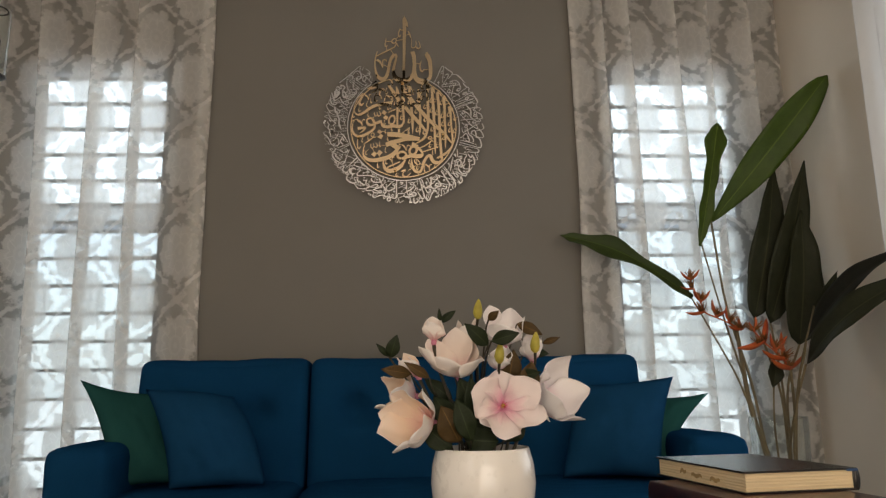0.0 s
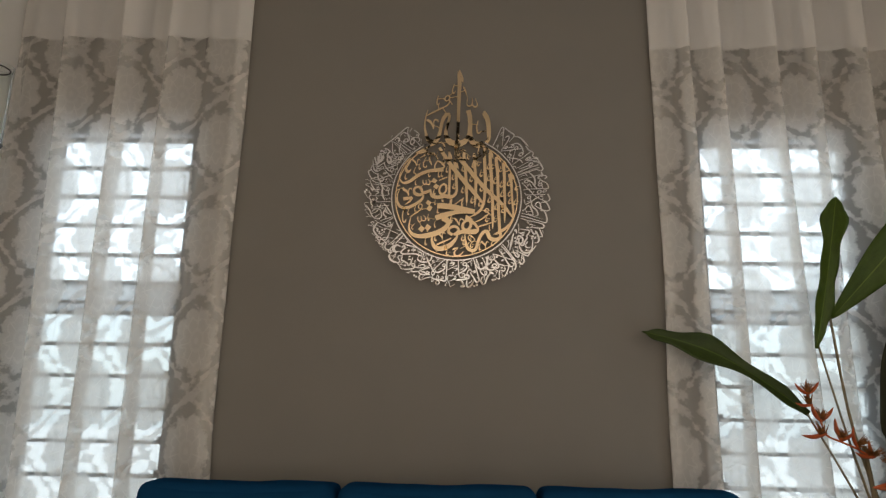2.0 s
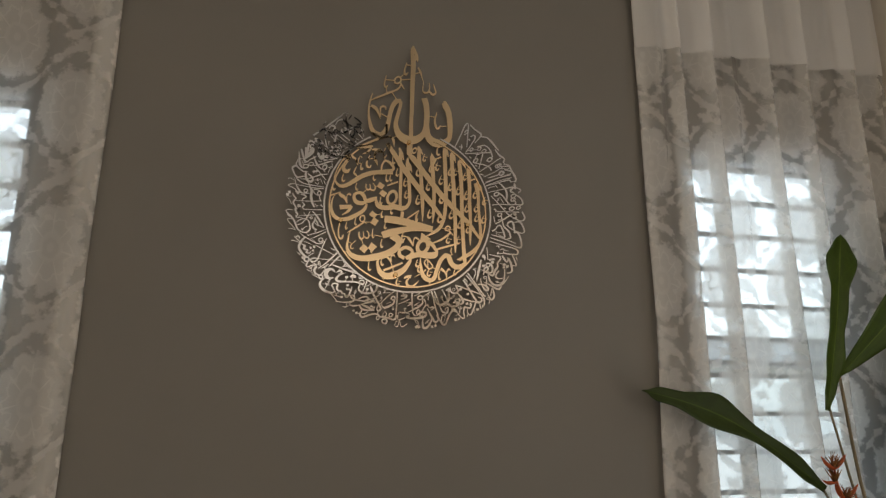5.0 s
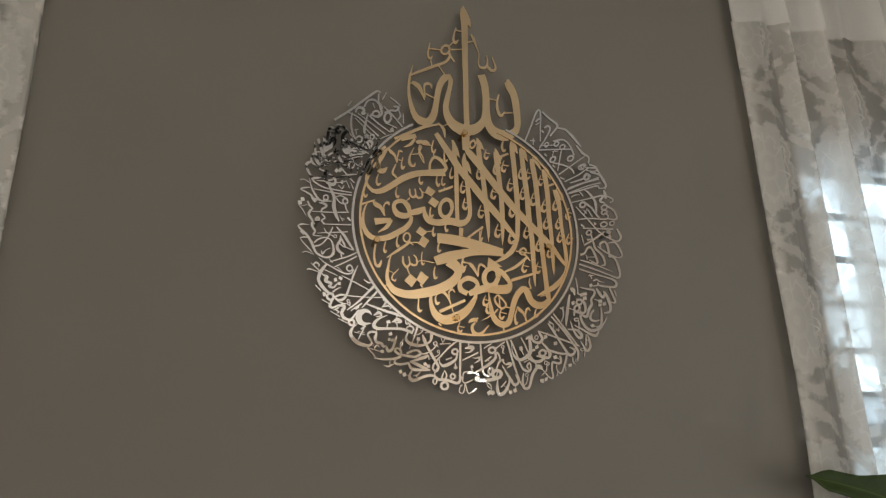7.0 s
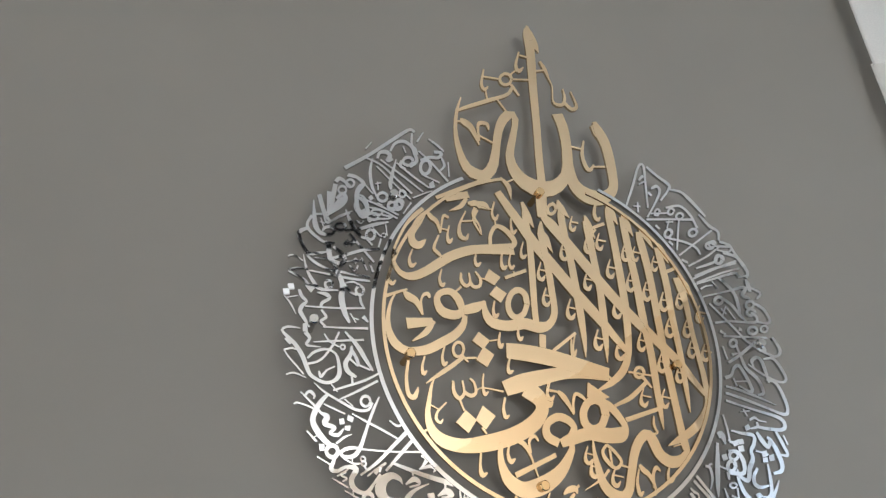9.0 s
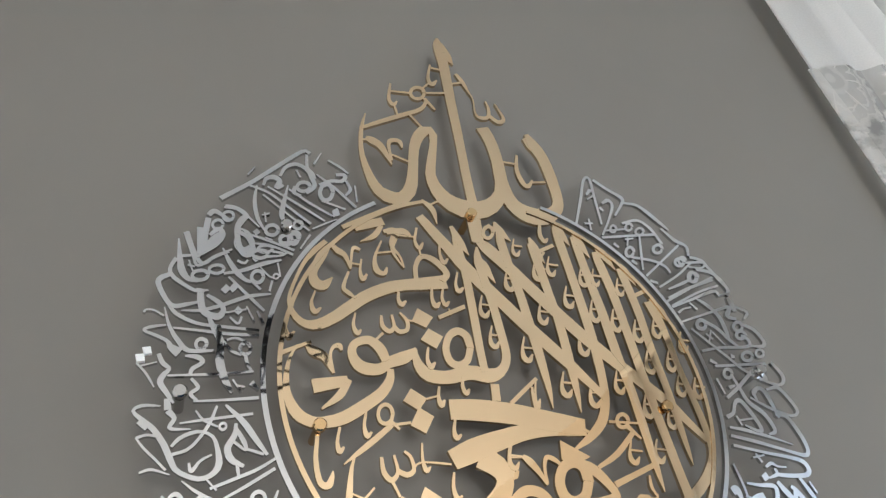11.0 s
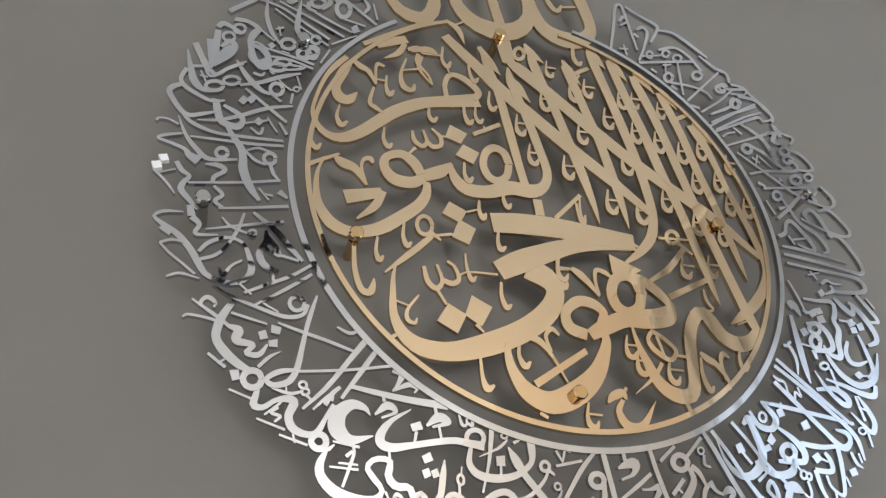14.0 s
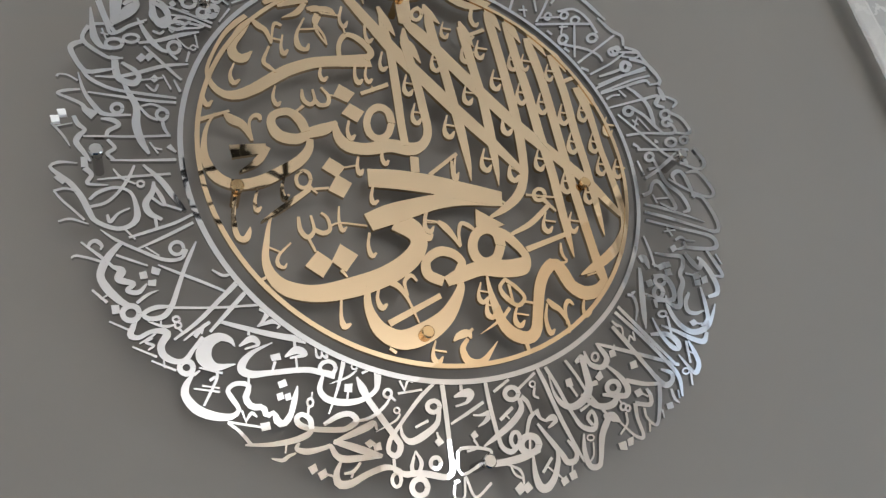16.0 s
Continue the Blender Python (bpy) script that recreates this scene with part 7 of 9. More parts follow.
stroke("silver", [(-310.2, -47.7, 2.0), (-302.7, -45.6, 2.1), (-295.0, -47.4, 1.5)])
stroke("silver", [(-309.6, -34.9, 3.7), (-303.2, -40.7, 3.7)])
stroke("silver", [(-269.8, -27.3, 1.4), (-263.7, -35.3, 2.0), (-253.5, -40.7, 1.6)])
stroke("silver", [(-247.4, -40.5, 1.8), (-248.1, -42.3, 1.9), (-249.8, -43.1, 2.2), (-251.6, -42.4, 2.0), (-252.3, -40.6, 1.7), (-251.6, -38.8, 1.9), (-249.8, -38.0, 2.2), (-248.1, -38.7, 2.0), (-247.4, -40.5, 1.8)])
stroke("silver", [(-248.1, -23.0, 2.0), (-234.9, -37.2, 4.7), (-226.7, -49.9, 4.6), (-217.3, -64.0, 2.4)])
stroke("silver", [(-240.3, -38.3, 2.2), (-241.2, -47.5, 4.2), (-246.2, -57.7, 5.0), (-243.4, -66.6, 5.0), (-234.5, -72.0, 2.5)])
stroke("silver", [(-241.2, -40.9, 2.8), (-234.7, -52.5, 3.7), (-233.1, -59.6, 2.1), (-242.1, -52.6, 2.5)])
stroke("silver", [(-233.1, -58.5, 2.1), (-219.9, -63.5, 2.1)])
stroke("silver", [(-258.2, -87.3, 2.0), (-241.5, -81.2, 2.5), (-225.1, -74.9, 2.5), (-209.4, -65.9, 2.0)])
stroke("silver", [(-239.4, -70.0, 2.6), (-238.2, -80.3, 2.2)])
stroke("silver", [(-273.2, -67.7, 1.7), (-271.2, -73.9, 3.0), (-265.4, -66.7, 1.9), (-257.5, -62.2, 1.5)])
stroke("silver", [(-262.2, -78.7, 1.4), (-253.5, -88.8, 1.4)])
stroke("silver", [(-277.7, -80.6, 0.9), (-267.1, -89.1, 2.3), (-251.5, -97.8, 2.4), (-233.7, -106.1, 3.0), (-221.6, -105.5, 2.9), (-216.9, -97.9, 2.3)])
stroke("silver", [(-290.7, -90.7, 1.3), (-282.3, -98.2, 2.2), (-274.6, -105.3, 2.6), (-267.6, -112.7, 2.2)])
stroke("silver", [(-296.7, -103.4, 1.4), (-293.4, -101.7, 1.9), (-284.0, -104.1, 1.9), (-273.8, -108.0, 2.3)])
stroke("silver", [(-262.5, -90.6, 3.2), (-269.0, -98.5, 4.7), (-274.5, -108.0, 5.8), (-277.0, -118.8, 5.4), (-272.3, -128.7, 6.1), (-264.8, -137.4, 5.4), (-258.7, -142.1, 4.1)])
stroke("silver", [(-268.8, -110.9, 2.3), (-263.1, -114.7, 6.1), (-264.9, -121.4, 5.4), (-255.0, -125.3, 4.0), (-259.1, -130.5, 3.3), (-251.5, -132.2, 3.8), (-245.7, -125.6, 1.3)])
stroke("silver", [(-267.0, -101.7, 1.9), (-255.4, -106.6, 1.9), (-244.9, -111.0, 1.4)])
plate("silver", [(-251.1, -116.4), (-246.1, -115.1), (-244.9, -121.1), (-250.0, -121.9)])
plate("silver", [(-242.1, -111.5), (-235.8, -114.0), (-237.5, -119.1), (-242.9, -117.1)])
plate("silver", [(-244.9, -122.9), (-239.1, -122.2), (-239.5, -127.7), (-244.9, -127.0)])
stroke("silver", [(-219.4, -96.9, 2.7), (-220.9, -100.6, 2.8), (-224.4, -102.1, 3.0), (-227.8, -100.5, 2.8), (-229.2, -96.8, 2.6), (-227.7, -93.1, 2.8), (-224.2, -91.5, 3.1), (-220.7, -93.1, 2.8), (-219.4, -96.9, 2.7)])
stroke("silver", [(-246.4, -95.5, 1.4), (-236.9, -102.8, 1.4)])
stroke("silver", [(-210.1, -91.2, 1.3), (-215.5, -104.2, 3.1), (-219.8, -115.9, 3.0), (-224.1, -129.6, 3.4), (-228.4, -143.0, 4.1), (-234.3, -151.6, 4.3), (-243.9, -153.3, 3.7), (-248.1, -149.1, 3.4), (-240.0, -144.7, 3.7), (-229.6, -144.3, 2.4)])
stroke("silver", [(-250.8, -148.6, 4.0), (-252.4, -152.5, 4.2), (-256.4, -153.9, 4.3), (-260.4, -152.1, 3.9), (-262.1, -148.0, 3.8), (-260.4, -144.1, 4.2), (-256.4, -142.6, 4.4), (-252.4, -144.5, 4.0), (-250.8, -148.6, 3.8)])
plate("silver", [(-269.9, -141.5), (-264.3, -141.4), (-263.9, -147.9), (-268.7, -148.5)])
stroke("silver", [(-282.3, -129.2, 1.7), (-272.2, -139.3, 2.1)])
stroke("silver", [(-276.7, -136.5, 1.4), (-269.7, -131.9, 1.4)])
stroke("silver", [(-252.7, -140.6, 2.3), (-245.0, -134.2, 2.3), (-237.6, -130.9, 0.5)])
stroke("silver", [(-230.4, -145.1, 1.9), (-198.5, -146.6, 1.9), (-164.3, -145.9, 2.0)])
stroke("silver", [(-227.7, -170.2, 1.8), (-210.9, -157.2, 3.2), (-194.1, -140.0, 3.7), (-181.0, -126.5, 4.4)])
stroke("silver", [(-202.5, -165.6, 2.2), (-186.2, -147.2, 3.6), (-173.7, -132.9, 3.3)])
stroke("silver", [(-199.3, -115.5, 1.5), (-191.2, -120.5, 2.5), (-184.0, -118.8, 2.0)])
stroke("silver", [(-223.5, -154.8, 1.7), (-224.2, -156.3, 1.8), (-225.9, -156.8, 1.9), (-227.5, -156.1, 1.7), (-228.2, -154.5, 1.6), (-227.5, -153.0, 1.8), (-225.8, -152.4, 1.9), (-224.1, -153.2, 1.7), (-223.5, -154.8, 1.7)])
stroke("silver", [(-222.4, -159.2, 1.7), (-223.1, -160.7, 1.8), (-224.8, -161.3, 1.8), (-226.4, -160.6, 1.7), (-227.1, -159.0, 1.6), (-226.4, -157.5, 1.8), (-224.7, -156.9, 1.9), (-223.1, -157.6, 1.7), (-222.4, -159.2, 1.7)])
stroke("silver", [(-245.1, -154.9, 1.3), (-234.4, -159.4, 2.3), (-225.9, -158.6, 1.4)])
stroke("silver", [(-236.3, -153.7, 1.2), (-236.4, -158.9, 1.2)])
stroke("silver", [(-224.8, -160.8, 1.7), (-221.0, -165.4, 1.7)])
stroke("silver", [(-195.7, -157.6, 2.8), (-178.8, -163.5, 3.8), (-158.3, -170.1, 4.5), (-132.3, -176.6, 5.6)])
stroke("silver", [(-168.4, -163.1, 1.4), (-156.3, -159.7, 3.9), (-151.4, -162.7, 2.8), (-153.8, -165.8, 0.9)])
stroke("silver", [(-174.7, -164.6, 1.8), (-175.0, -169.9, 2.2)])
stroke("silver", [(-182.4, -177.9, 1.4), (-173.1, -172.7, 5.5), (-168.4, -177.5, 2.7), (-178.5, -180.4, 1.4)])
stroke("silver", [(-185.3, -178.1, 0.4), (-188.7, -172.7, 4.3), (-196.6, -170.0, 6.9), (-205.2, -175.1, 9.7), (-207.5, -184.8, 10.9), (-200.3, -192.6, 6.6), (-185.6, -191.6, 0.9)])
stroke("silver", [(-213.3, -168.9, 3.1), (-207.9, -161.8, 3.1), (-202.2, -157.7, 2.3)])
stroke("silver", [(-221.1, -171.1, 1.3), (-213.2, -165.0, 2.3), (-208.3, -162.7, 2.7), (-208.5, -167.0, 1.3)])
stroke("silver", [(-215.1, -191.9, 4.0), (-216.5, -195.1, 4.1), (-219.8, -196.1, 4.2), (-223.0, -194.5, 3.9), (-224.3, -191.2, 3.8), (-222.9, -188.1, 4.2), (-219.6, -186.9, 4.2), (-216.4, -188.5, 4.0), (-215.1, -191.9, 3.9)])
stroke("silver", [(-214.9, -197.4, 2.6), (-210.5, -194.4, 1.3)])
stroke("silver", [(-270.9, -153.6, 1.3), (-256.4, -161.6, 1.7)])
stroke("silver", [(-255.6, -173.5, 1.3), (-239.3, -182.2, 1.7)])
stroke("silver", [(-250.8, -171.7, 1.3), (-242.9, -166.7, 1.8), (-239.8, -164.3, 1.3)])
stroke("silver", [(-242.1, -167.6, 2.2), (-246.7, -170.7, 2.0), (-241.4, -173.6, 2.0), (-245.2, -176.7, 1.3)])
stroke("silver", [(-243.0, -184.8, 1.3), (-226.6, -193.1, 1.7)])
stroke("silver", [(-234.8, -185.0, 1.2), (-234.1, -190.9, 1.2)])
stroke("silver", [(-215.2, -196.5, 2.1), (-220.8, -205.6, 5.2), (-220.3, -213.7, 5.8), (-213.0, -222.9, 6.8), (-201.8, -228.4, 6.2), (-190.3, -229.9, 4.6), (-184.9, -225.2, 3.3), (-189.6, -216.5, 3.9), (-192.0, -210.1, 3.4), (-185.9, -206.0, 3.6), (-177.3, -208.4, 4.0), (-179.8, -217.4, 4.9), (-175.8, -224.0, 4.9), (-167.9, -225.5, 4.5), (-165.9, -231.5, 4.5), (-160.5, -230.0, 3.4), (-158.6, -236.3, 5.8), (-153.9, -238.5, 5.1), (-148.9, -231.9, 3.1)])
stroke("silver", [(-211.2, -192.2, 1.3), (-195.0, -197.7, 1.8)])
stroke("silver", [(-215.2, -207.3, 1.3), (-197.6, -211.3, 1.7)])
stroke("silver", [(-209.4, -205.7, 1.3), (-197.5, -208.4, 1.3)])
stroke("silver", [(-204.2, -202.4, 2.2), (-199.8, -199.8, 2.2)])
stroke("silver", [(-158.0, -176.8, 0.9), (-171.7, -182.6, 3.2), (-179.8, -189.8, 5.6), (-181.4, -196.2, 6.3), (-174.8, -200.1, 5.7), (-160.4, -200.0, 4.3), (-135.2, -199.7, 4.4), (-122.6, -202.9, 5.0), (-112.9, -205.9, 6.0)])
stroke("silver", [(-111.8, -200.2, 3.2), (-114.0, -203.8, 3.2), (-118.5, -205.0, 3.3), (-122.6, -203.1, 3.3), (-124.0, -199.3, 3.2), (-121.8, -195.7, 3.2), (-117.4, -194.4, 3.3), (-113.2, -196.3, 3.3), (-111.8, -200.2, 3.3)])
stroke("silver", [(-176.8, -200.4, 1.7), (-177.2, -208.0, 1.7)])
plate("silver", [(-160.3, -186.4), (-153.1, -185.2), (-152.2, -190.5), (-159.4, -191.3)])
stroke("silver", [(-193.1, -233.3, 1.7), (-178.9, -237.1, 1.7), (-168.8, -239.8, 1.7)])
plate("silver", [(-171.0, -236.7), (-164.2, -236.2), (-163.4, -241.6), (-169.8, -242.5)])
stroke("silver", [(-193.2, -233.7, 2.0), (-185.0, -241.3, 2.4), (-177.5, -251.7, 2.8)])
stroke("silver", [(-182.1, -250.8, 1.7), (-164.1, -252.4, 3.4), (-148.0, -251.3, 4.5), (-137.5, -248.0, 4.6), (-133.4, -243.5, 2.6)])
stroke("silver", [(-183.0, -226.2, 1.7), (-180.1, -236.2, 0.8)])
stroke("silver", [(-180.8, -234.5, 1.3), (-176.5, -228.8, 2.6), (-172.7, -231.7, 1.3)])
stroke("silver", [(-153.4, -253.1, 1.3), (-154.8, -259.8, 1.3)])
stroke("silver", [(-164.8, -262.2, 0.8), (-157.1, -264.3, 2.9), (-152.5, -262.0, 2.6), (-147.2, -260.3, 1.3)])
plate("silver", [(-156.4, -207.6), (-150.5, -205.5), (-149.2, -210.8), (-155.2, -212.4)])
plate("silver", [(-157.9, -216.4), (-153.3, -215.1), (-152.1, -220.3), (-157.1, -221.5)])
plate("silver", [(-152.2, -217.3), (-147.6, -216.1), (-146.8, -221.2), (-151.4, -222.1)])
stroke("silver", [(-141.8, -211.4, 0.9), (-144.6, -220.6, 4.2), (-149.4, -234.0, 4.2), (-155.1, -238.3, 4.6), (-160.4, -233.7, 4.1)])
stroke("silver", [(-149.6, -188.5, 1.4), (-140.2, -183.8, 6.5), (-134.1, -187.8, 3.7), (-145.8, -189.7, 1.4)])
stroke("silver", [(-141.3, -175.6, 2.3), (-141.4, -181.9, 2.3)])
stroke("silver", [(-141.2, -190.0, 1.8), (-141.1, -198.4, 1.8)])
stroke("silver", [(-125.8, -182.5, 1.4), (-125.2, -189.8, 2.3), (-122.2, -190.5, 1.8), (-120.7, -184.2, 1.4)])
stroke("silver", [(-121.2, -189.2, 1.9), (-117.9, -191.2, 2.3), (-117.5, -182.6, 1.4)])
stroke("silver", [(-121.8, -203.9, 2.3), (-125.6, -215.8, 4.3), (-120.4, -223.6, 5.3), (-107.9, -227.3, 5.3), (-94.6, -226.4, 4.3), (-83.1, -220.4, 3.7), (-80.1, -211.7, 5.5), (-79.4, -203.1, 5.6)])
plate("silver", [(-106.2, -213.1), (-100.1, -213.2), (-101.3, -220.1), (-107.4, -219.1)])
stroke("silver", [(-104.3, -219.4, 1.8), (-106.0, -226.2, 1.8)])
stroke("silver", [(-96.3, -208.1, 1.0), (-93.0, -217.3, 6.5), (-89.3, -226.9, 5.0), (-81.0, -241.6, 5.0), (-72.0, -257.1, 5.0), (-69.0, -264.2, 5.0), (-73.1, -270.8, 4.6), (-78.8, -267.2, 3.7), (-76.7, -259.1, 3.7), (-71.4, -252.9, 3.2), (-60.6, -241.4, 2.8), (-46.9, -228.0, 3.3), (-34.4, -218.6, 2.4)])
stroke("silver", [(-95.0, -200.6, 1.4), (-95.8, -201.8, 1.4), (-97.4, -202.2, 1.4), (-98.9, -201.6, 1.5), (-99.4, -200.2, 1.4), (-98.6, -199.0, 1.4), (-97.0, -198.6, 1.4), (-95.5, -199.3, 1.5), (-95.0, -200.6, 1.5)])
stroke("silver", [(-95.7, -203.2, 1.4), (-103.4, -208.0, 1.9), (-117.9, -212.1, 0.5)])
stroke("silver", [(-92.0, -205.8, 1.9), (-83.5, -202.8, 1.9)])
stroke("silver", [(-70.3, -223.7, 2.3), (-71.6, -225.8, 2.3), (-73.9, -226.5, 2.3), (-76.0, -225.4, 2.4), (-76.6, -223.2, 2.4), (-75.4, -221.1, 2.3), (-73.1, -220.3, 2.4), (-71.0, -221.4, 2.4), (-70.3, -223.7, 2.4)])
stroke("silver", [(-71.2, -226.3, 2.4), (-68.0, -229.7, 1.5)])
stroke("silver", [(-65.4, -224.1, 1.9), (-45.1, -222.8, 1.9)])
stroke("silver", [(-62.5, -214.0, 2.0), (-59.5, -222.4, 1.5)])
stroke("silver", [(-59.4, -221.5, 1.4), (-55.5, -214.6, 1.9), (-52.0, -216.3, 1.5)])
stroke("silver", [(-125.3, -242.2, 3.1), (-113.2, -236.7, 4.2), (-104.5, -236.3, 4.3), (-100.4, -241.8, 4.8), (-107.9, -246.5, 4.2), (-114.4, -247.1, 4.2), (-133.1, -244.7, 4.1), (-143.0, -240.4, 4.6), (-144.6, -235.3, 4.2), (-140.3, -233.2, 3.5), (-134.9, -237.5, 4.2), (-134.7, -244.6, 4.2)])
stroke("silver", [(-131.6, -225.2, 1.8), (-132.4, -227.2, 1.8), (-134.0, -227.9, 1.8), (-135.4, -226.9, 1.8), (-135.8, -224.8, 1.8), (-135.0, -222.7, 1.8), (-133.4, -222.0, 1.8), (-132.0, -223.0, 1.8), (-131.6, -225.2, 1.8)])
stroke("silver", [(-135.2, -227.8, 1.8), (-136.2, -234.0, 1.8)])
stroke("silver", [(-132.6, -221.7, 1.3), (-131.3, -217.0, 0.9)])
stroke("silver", [(-119.1, -255.7, 2.2), (-106.3, -251.7, 4.7), (-92.8, -247.2, 5.7), (-87.2, -244.8, 3.7), (-85.7, -250.5, 1.4)])
stroke("silver", [(-119.5, -255.2, 3.5), (-107.3, -259.9, 5.5), (-95.1, -265.4, 5.6), (-84.0, -270.0, 3.1)])
stroke("silver", [(-84.8, -269.9, 2.6), (-99.9, -269.4, 4.5), (-112.6, -268.7, 5.4), (-118.5, -265.2, 4.6), (-121.9, -258.3, 3.5), (-126.2, -259.0, 3.4), (-138.7, -260.4, 4.5), (-146.5, -257.5, 3.4), (-144.1, -253.4, 1.7)])
plate("silver", [(-96.5, -259.0), (-91.8, -256.2), (-87.9, -260.0), (-93.1, -263.1)])
plate("silver", [(-90.2, -261.4), (-84.3, -259.1), (-83.7, -265.0), (-89.5, -265.6)])
plate("silver", [(-139.7, -271.5), (-134.1, -269.0), (-132.6, -274.3), (-137.3, -276.9)])
plate("silver", [(-133.2, -276.2), (-127.2, -273.4), (-125.7, -279.1), (-131.3, -281.5)])
stroke("silver", [(-127.2, -277.7, 1.7), (-119.3, -280.7, 1.7)])
stroke("silver", [(-115.7, -270.3, 2.2), (-119.9, -278.6, 4.6), (-118.6, -285.5, 6.2), (-110.4, -286.6, 5.3), (-97.2, -281.4, 4.5), (-83.8, -278.2, 4.5), (-75.3, -280.1, 3.5), (-69.4, -284.9, 4.6), (-58.4, -285.4, 4.6), (-47.6, -288.0, 5.1), (-36.7, -291.0, 4.6), (-30.8, -286.7, 5.1), (-30.1, -272.8, 3.9), (-28.7, -246.7, 4.0), (-27.8, -219.6, 4.1)])
stroke("silver", [(-114.1, -278.9, 1.7), (-107.3, -278.2, 2.6), (-101.1, -272.5, 1.8)])
stroke("silver", [(-107.4, -278.6, 1.8), (-109.1, -282.4, 1.8)])
stroke("silver", [(-75.6, -272.6, 2.3), (-76.1, -282.4, 2.8)])
stroke("silver", [(-72.2, -288.6, 2.7), (-73.7, -291.8, 2.7), (-76.3, -292.9, 2.5), (-78.5, -291.2, 2.7), (-79.1, -287.7, 2.7), (-77.6, -284.5, 2.7), (-74.9, -283.4, 2.6), (-72.7, -285.1, 2.7), (-72.2, -288.6, 2.8)])
stroke("silver", [(-52.6, -296.4, 4.3), (-55.1, -300.4, 4.2), (-59.7, -301.5, 4.0), (-63.7, -299.2, 4.3), (-64.8, -294.8, 4.4), (-62.3, -290.8, 4.2), (-57.7, -289.6, 4.1), (-53.7, -291.9, 4.4), (-52.6, -296.4, 4.5)])
stroke("silver", [(-58.0, -268.8, 0.9), (-62.6, -280.8, 3.3), (-60.3, -286.0, 2.8)])
stroke("silver", [(-58.0, -268.8, 1.4), (-54.6, -278.4, 3.3), (-58.5, -286.2, 2.8)])
stroke("silver", [(-39.4, -280.2, 3.3), (-41.0, -283.0, 3.1), (-44.1, -283.8, 3.1), (-46.8, -282.3, 3.3), (-47.4, -279.3, 3.3), (-45.8, -276.5, 3.2), (-42.7, -275.6, 3.1), (-40.0, -277.1, 3.3), (-39.4, -280.2, 3.4)])
stroke("silver", [(-32.8, -237.4, 3.8), (-34.9, -240.4, 3.7), (-38.7, -241.3, 3.8), (-42.1, -239.7, 4.0), (-43.1, -236.5, 3.9), (-41.1, -233.5, 3.7), (-37.2, -232.5, 3.8), (-33.8, -234.1, 4.0), (-32.8, -237.4, 4.1)])
stroke("silver", [(-33.7, -240.0, 3.4), (-38.0, -251.1, 4.4), (-52.0, -259.6, 5.7), (-61.4, -261.6, 4.8), (-66.4, -256.0, 2.9), (-66.6, -248.2, 1.4)])
stroke("silver", [(-55.3, -251.5, 1.8), (-44.0, -247.4, 2.3)])
plate("silver", [(-41.6, -263.8), (-36.8, -260.4), (-33.9, -265.1), (-39.1, -267.9)])
stroke("silver", [(-38.5, -256.7, 2.0), (-38.0, -261.6, 2.0)])
stroke("silver", [(-65.9, -237.4, 1.4), (-66.8, -238.8, 1.4), (-68.5, -239.3, 1.4), (-70.0, -238.5, 1.4), (-70.4, -237.0, 1.4), (-69.5, -235.5, 1.4), (-67.9, -235.0, 1.4), (-66.4, -235.8, 1.5), (-65.9, -237.4, 1.5)])
stroke("silver", [(-65.8, -239.6, 1.4), (-70.2, -244.8, 1.8), (-86.8, -251.7, 0.4)])
stroke("silver", [(-25.9, -251.9, 1.8), (-9.0, -244.2, 2.8), (4.8, -237.3, 2.4)])
stroke("silver", [(-19.6, -230.9, 1.4), (-10.9, -228.9, 6.1), (-5.1, -229.5, 7.3), (-9.3, -236.0, 2.8), (-19.6, -238.7, 1.4)])
stroke("silver", [(-11.8, -220.5, 2.6), (-12.4, -226.5, 3.1)])
plate("silver", [(-31.3, -294.6), (-27.4, -293.4), (-26.0, -295.7), (-30.4, -297.2)])
plate("silver", [(-11.4, -261.8), (-6.9, -258.7), (-4.5, -263.4), (-9.3, -265.6)])
stroke("silver", [(-9.3, -265.6, 2.1), (-7.1, -271.9, 1.9), (-16.7, -274.3, 1.8)])
stroke("silver", [(9.8, -220.0, 3.2), (9.9, -236.8, 3.7), (11.0, -255.2, 3.7), (12.1, -266.5, 3.7), (14.3, -274.8, 4.1), (20.9, -278.6, 4.4), (28.4, -274.1, 3.7)])
stroke("silver", [(30.4, -269.9, 3.5), (28.3, -273.8, 3.4), (25.2, -275.1, 3.3), (22.8, -273.1, 3.7), (22.5, -269.0, 3.6), (24.6, -265.1, 3.4), (27.8, -263.7, 3.3), (30.2, -265.7, 3.8), (30.4, -269.9, 3.8)])
stroke("silver", [(37.3, -233.2, 4.0), (34.7, -236.6, 3.9), (30.0, -237.7, 4.0), (26.1, -235.9, 4.4), (25.1, -232.1, 4.3), (27.7, -228.7, 3.9), (32.3, -227.5, 4.0), (36.3, -229.4, 4.5), (37.3, -233.2, 4.5)])
stroke("silver", [(37.0, -236.9, 3.9), (36.9, -246.3, 4.9), (25.8, -256.7, 5.5), (11.4, -265.1, 4.4), (-1.8, -272.1, 1.4)])
stroke("silver", [(15.4, -229.9, 2.4), (31.2, -220.8, 2.4)])
stroke("silver", [(16.5, -253.1, 2.8), (29.7, -243.8, 2.9)])
stroke("silver", [(21.6, -248.1, 1.6), (25.1, -253.0, 1.6)])
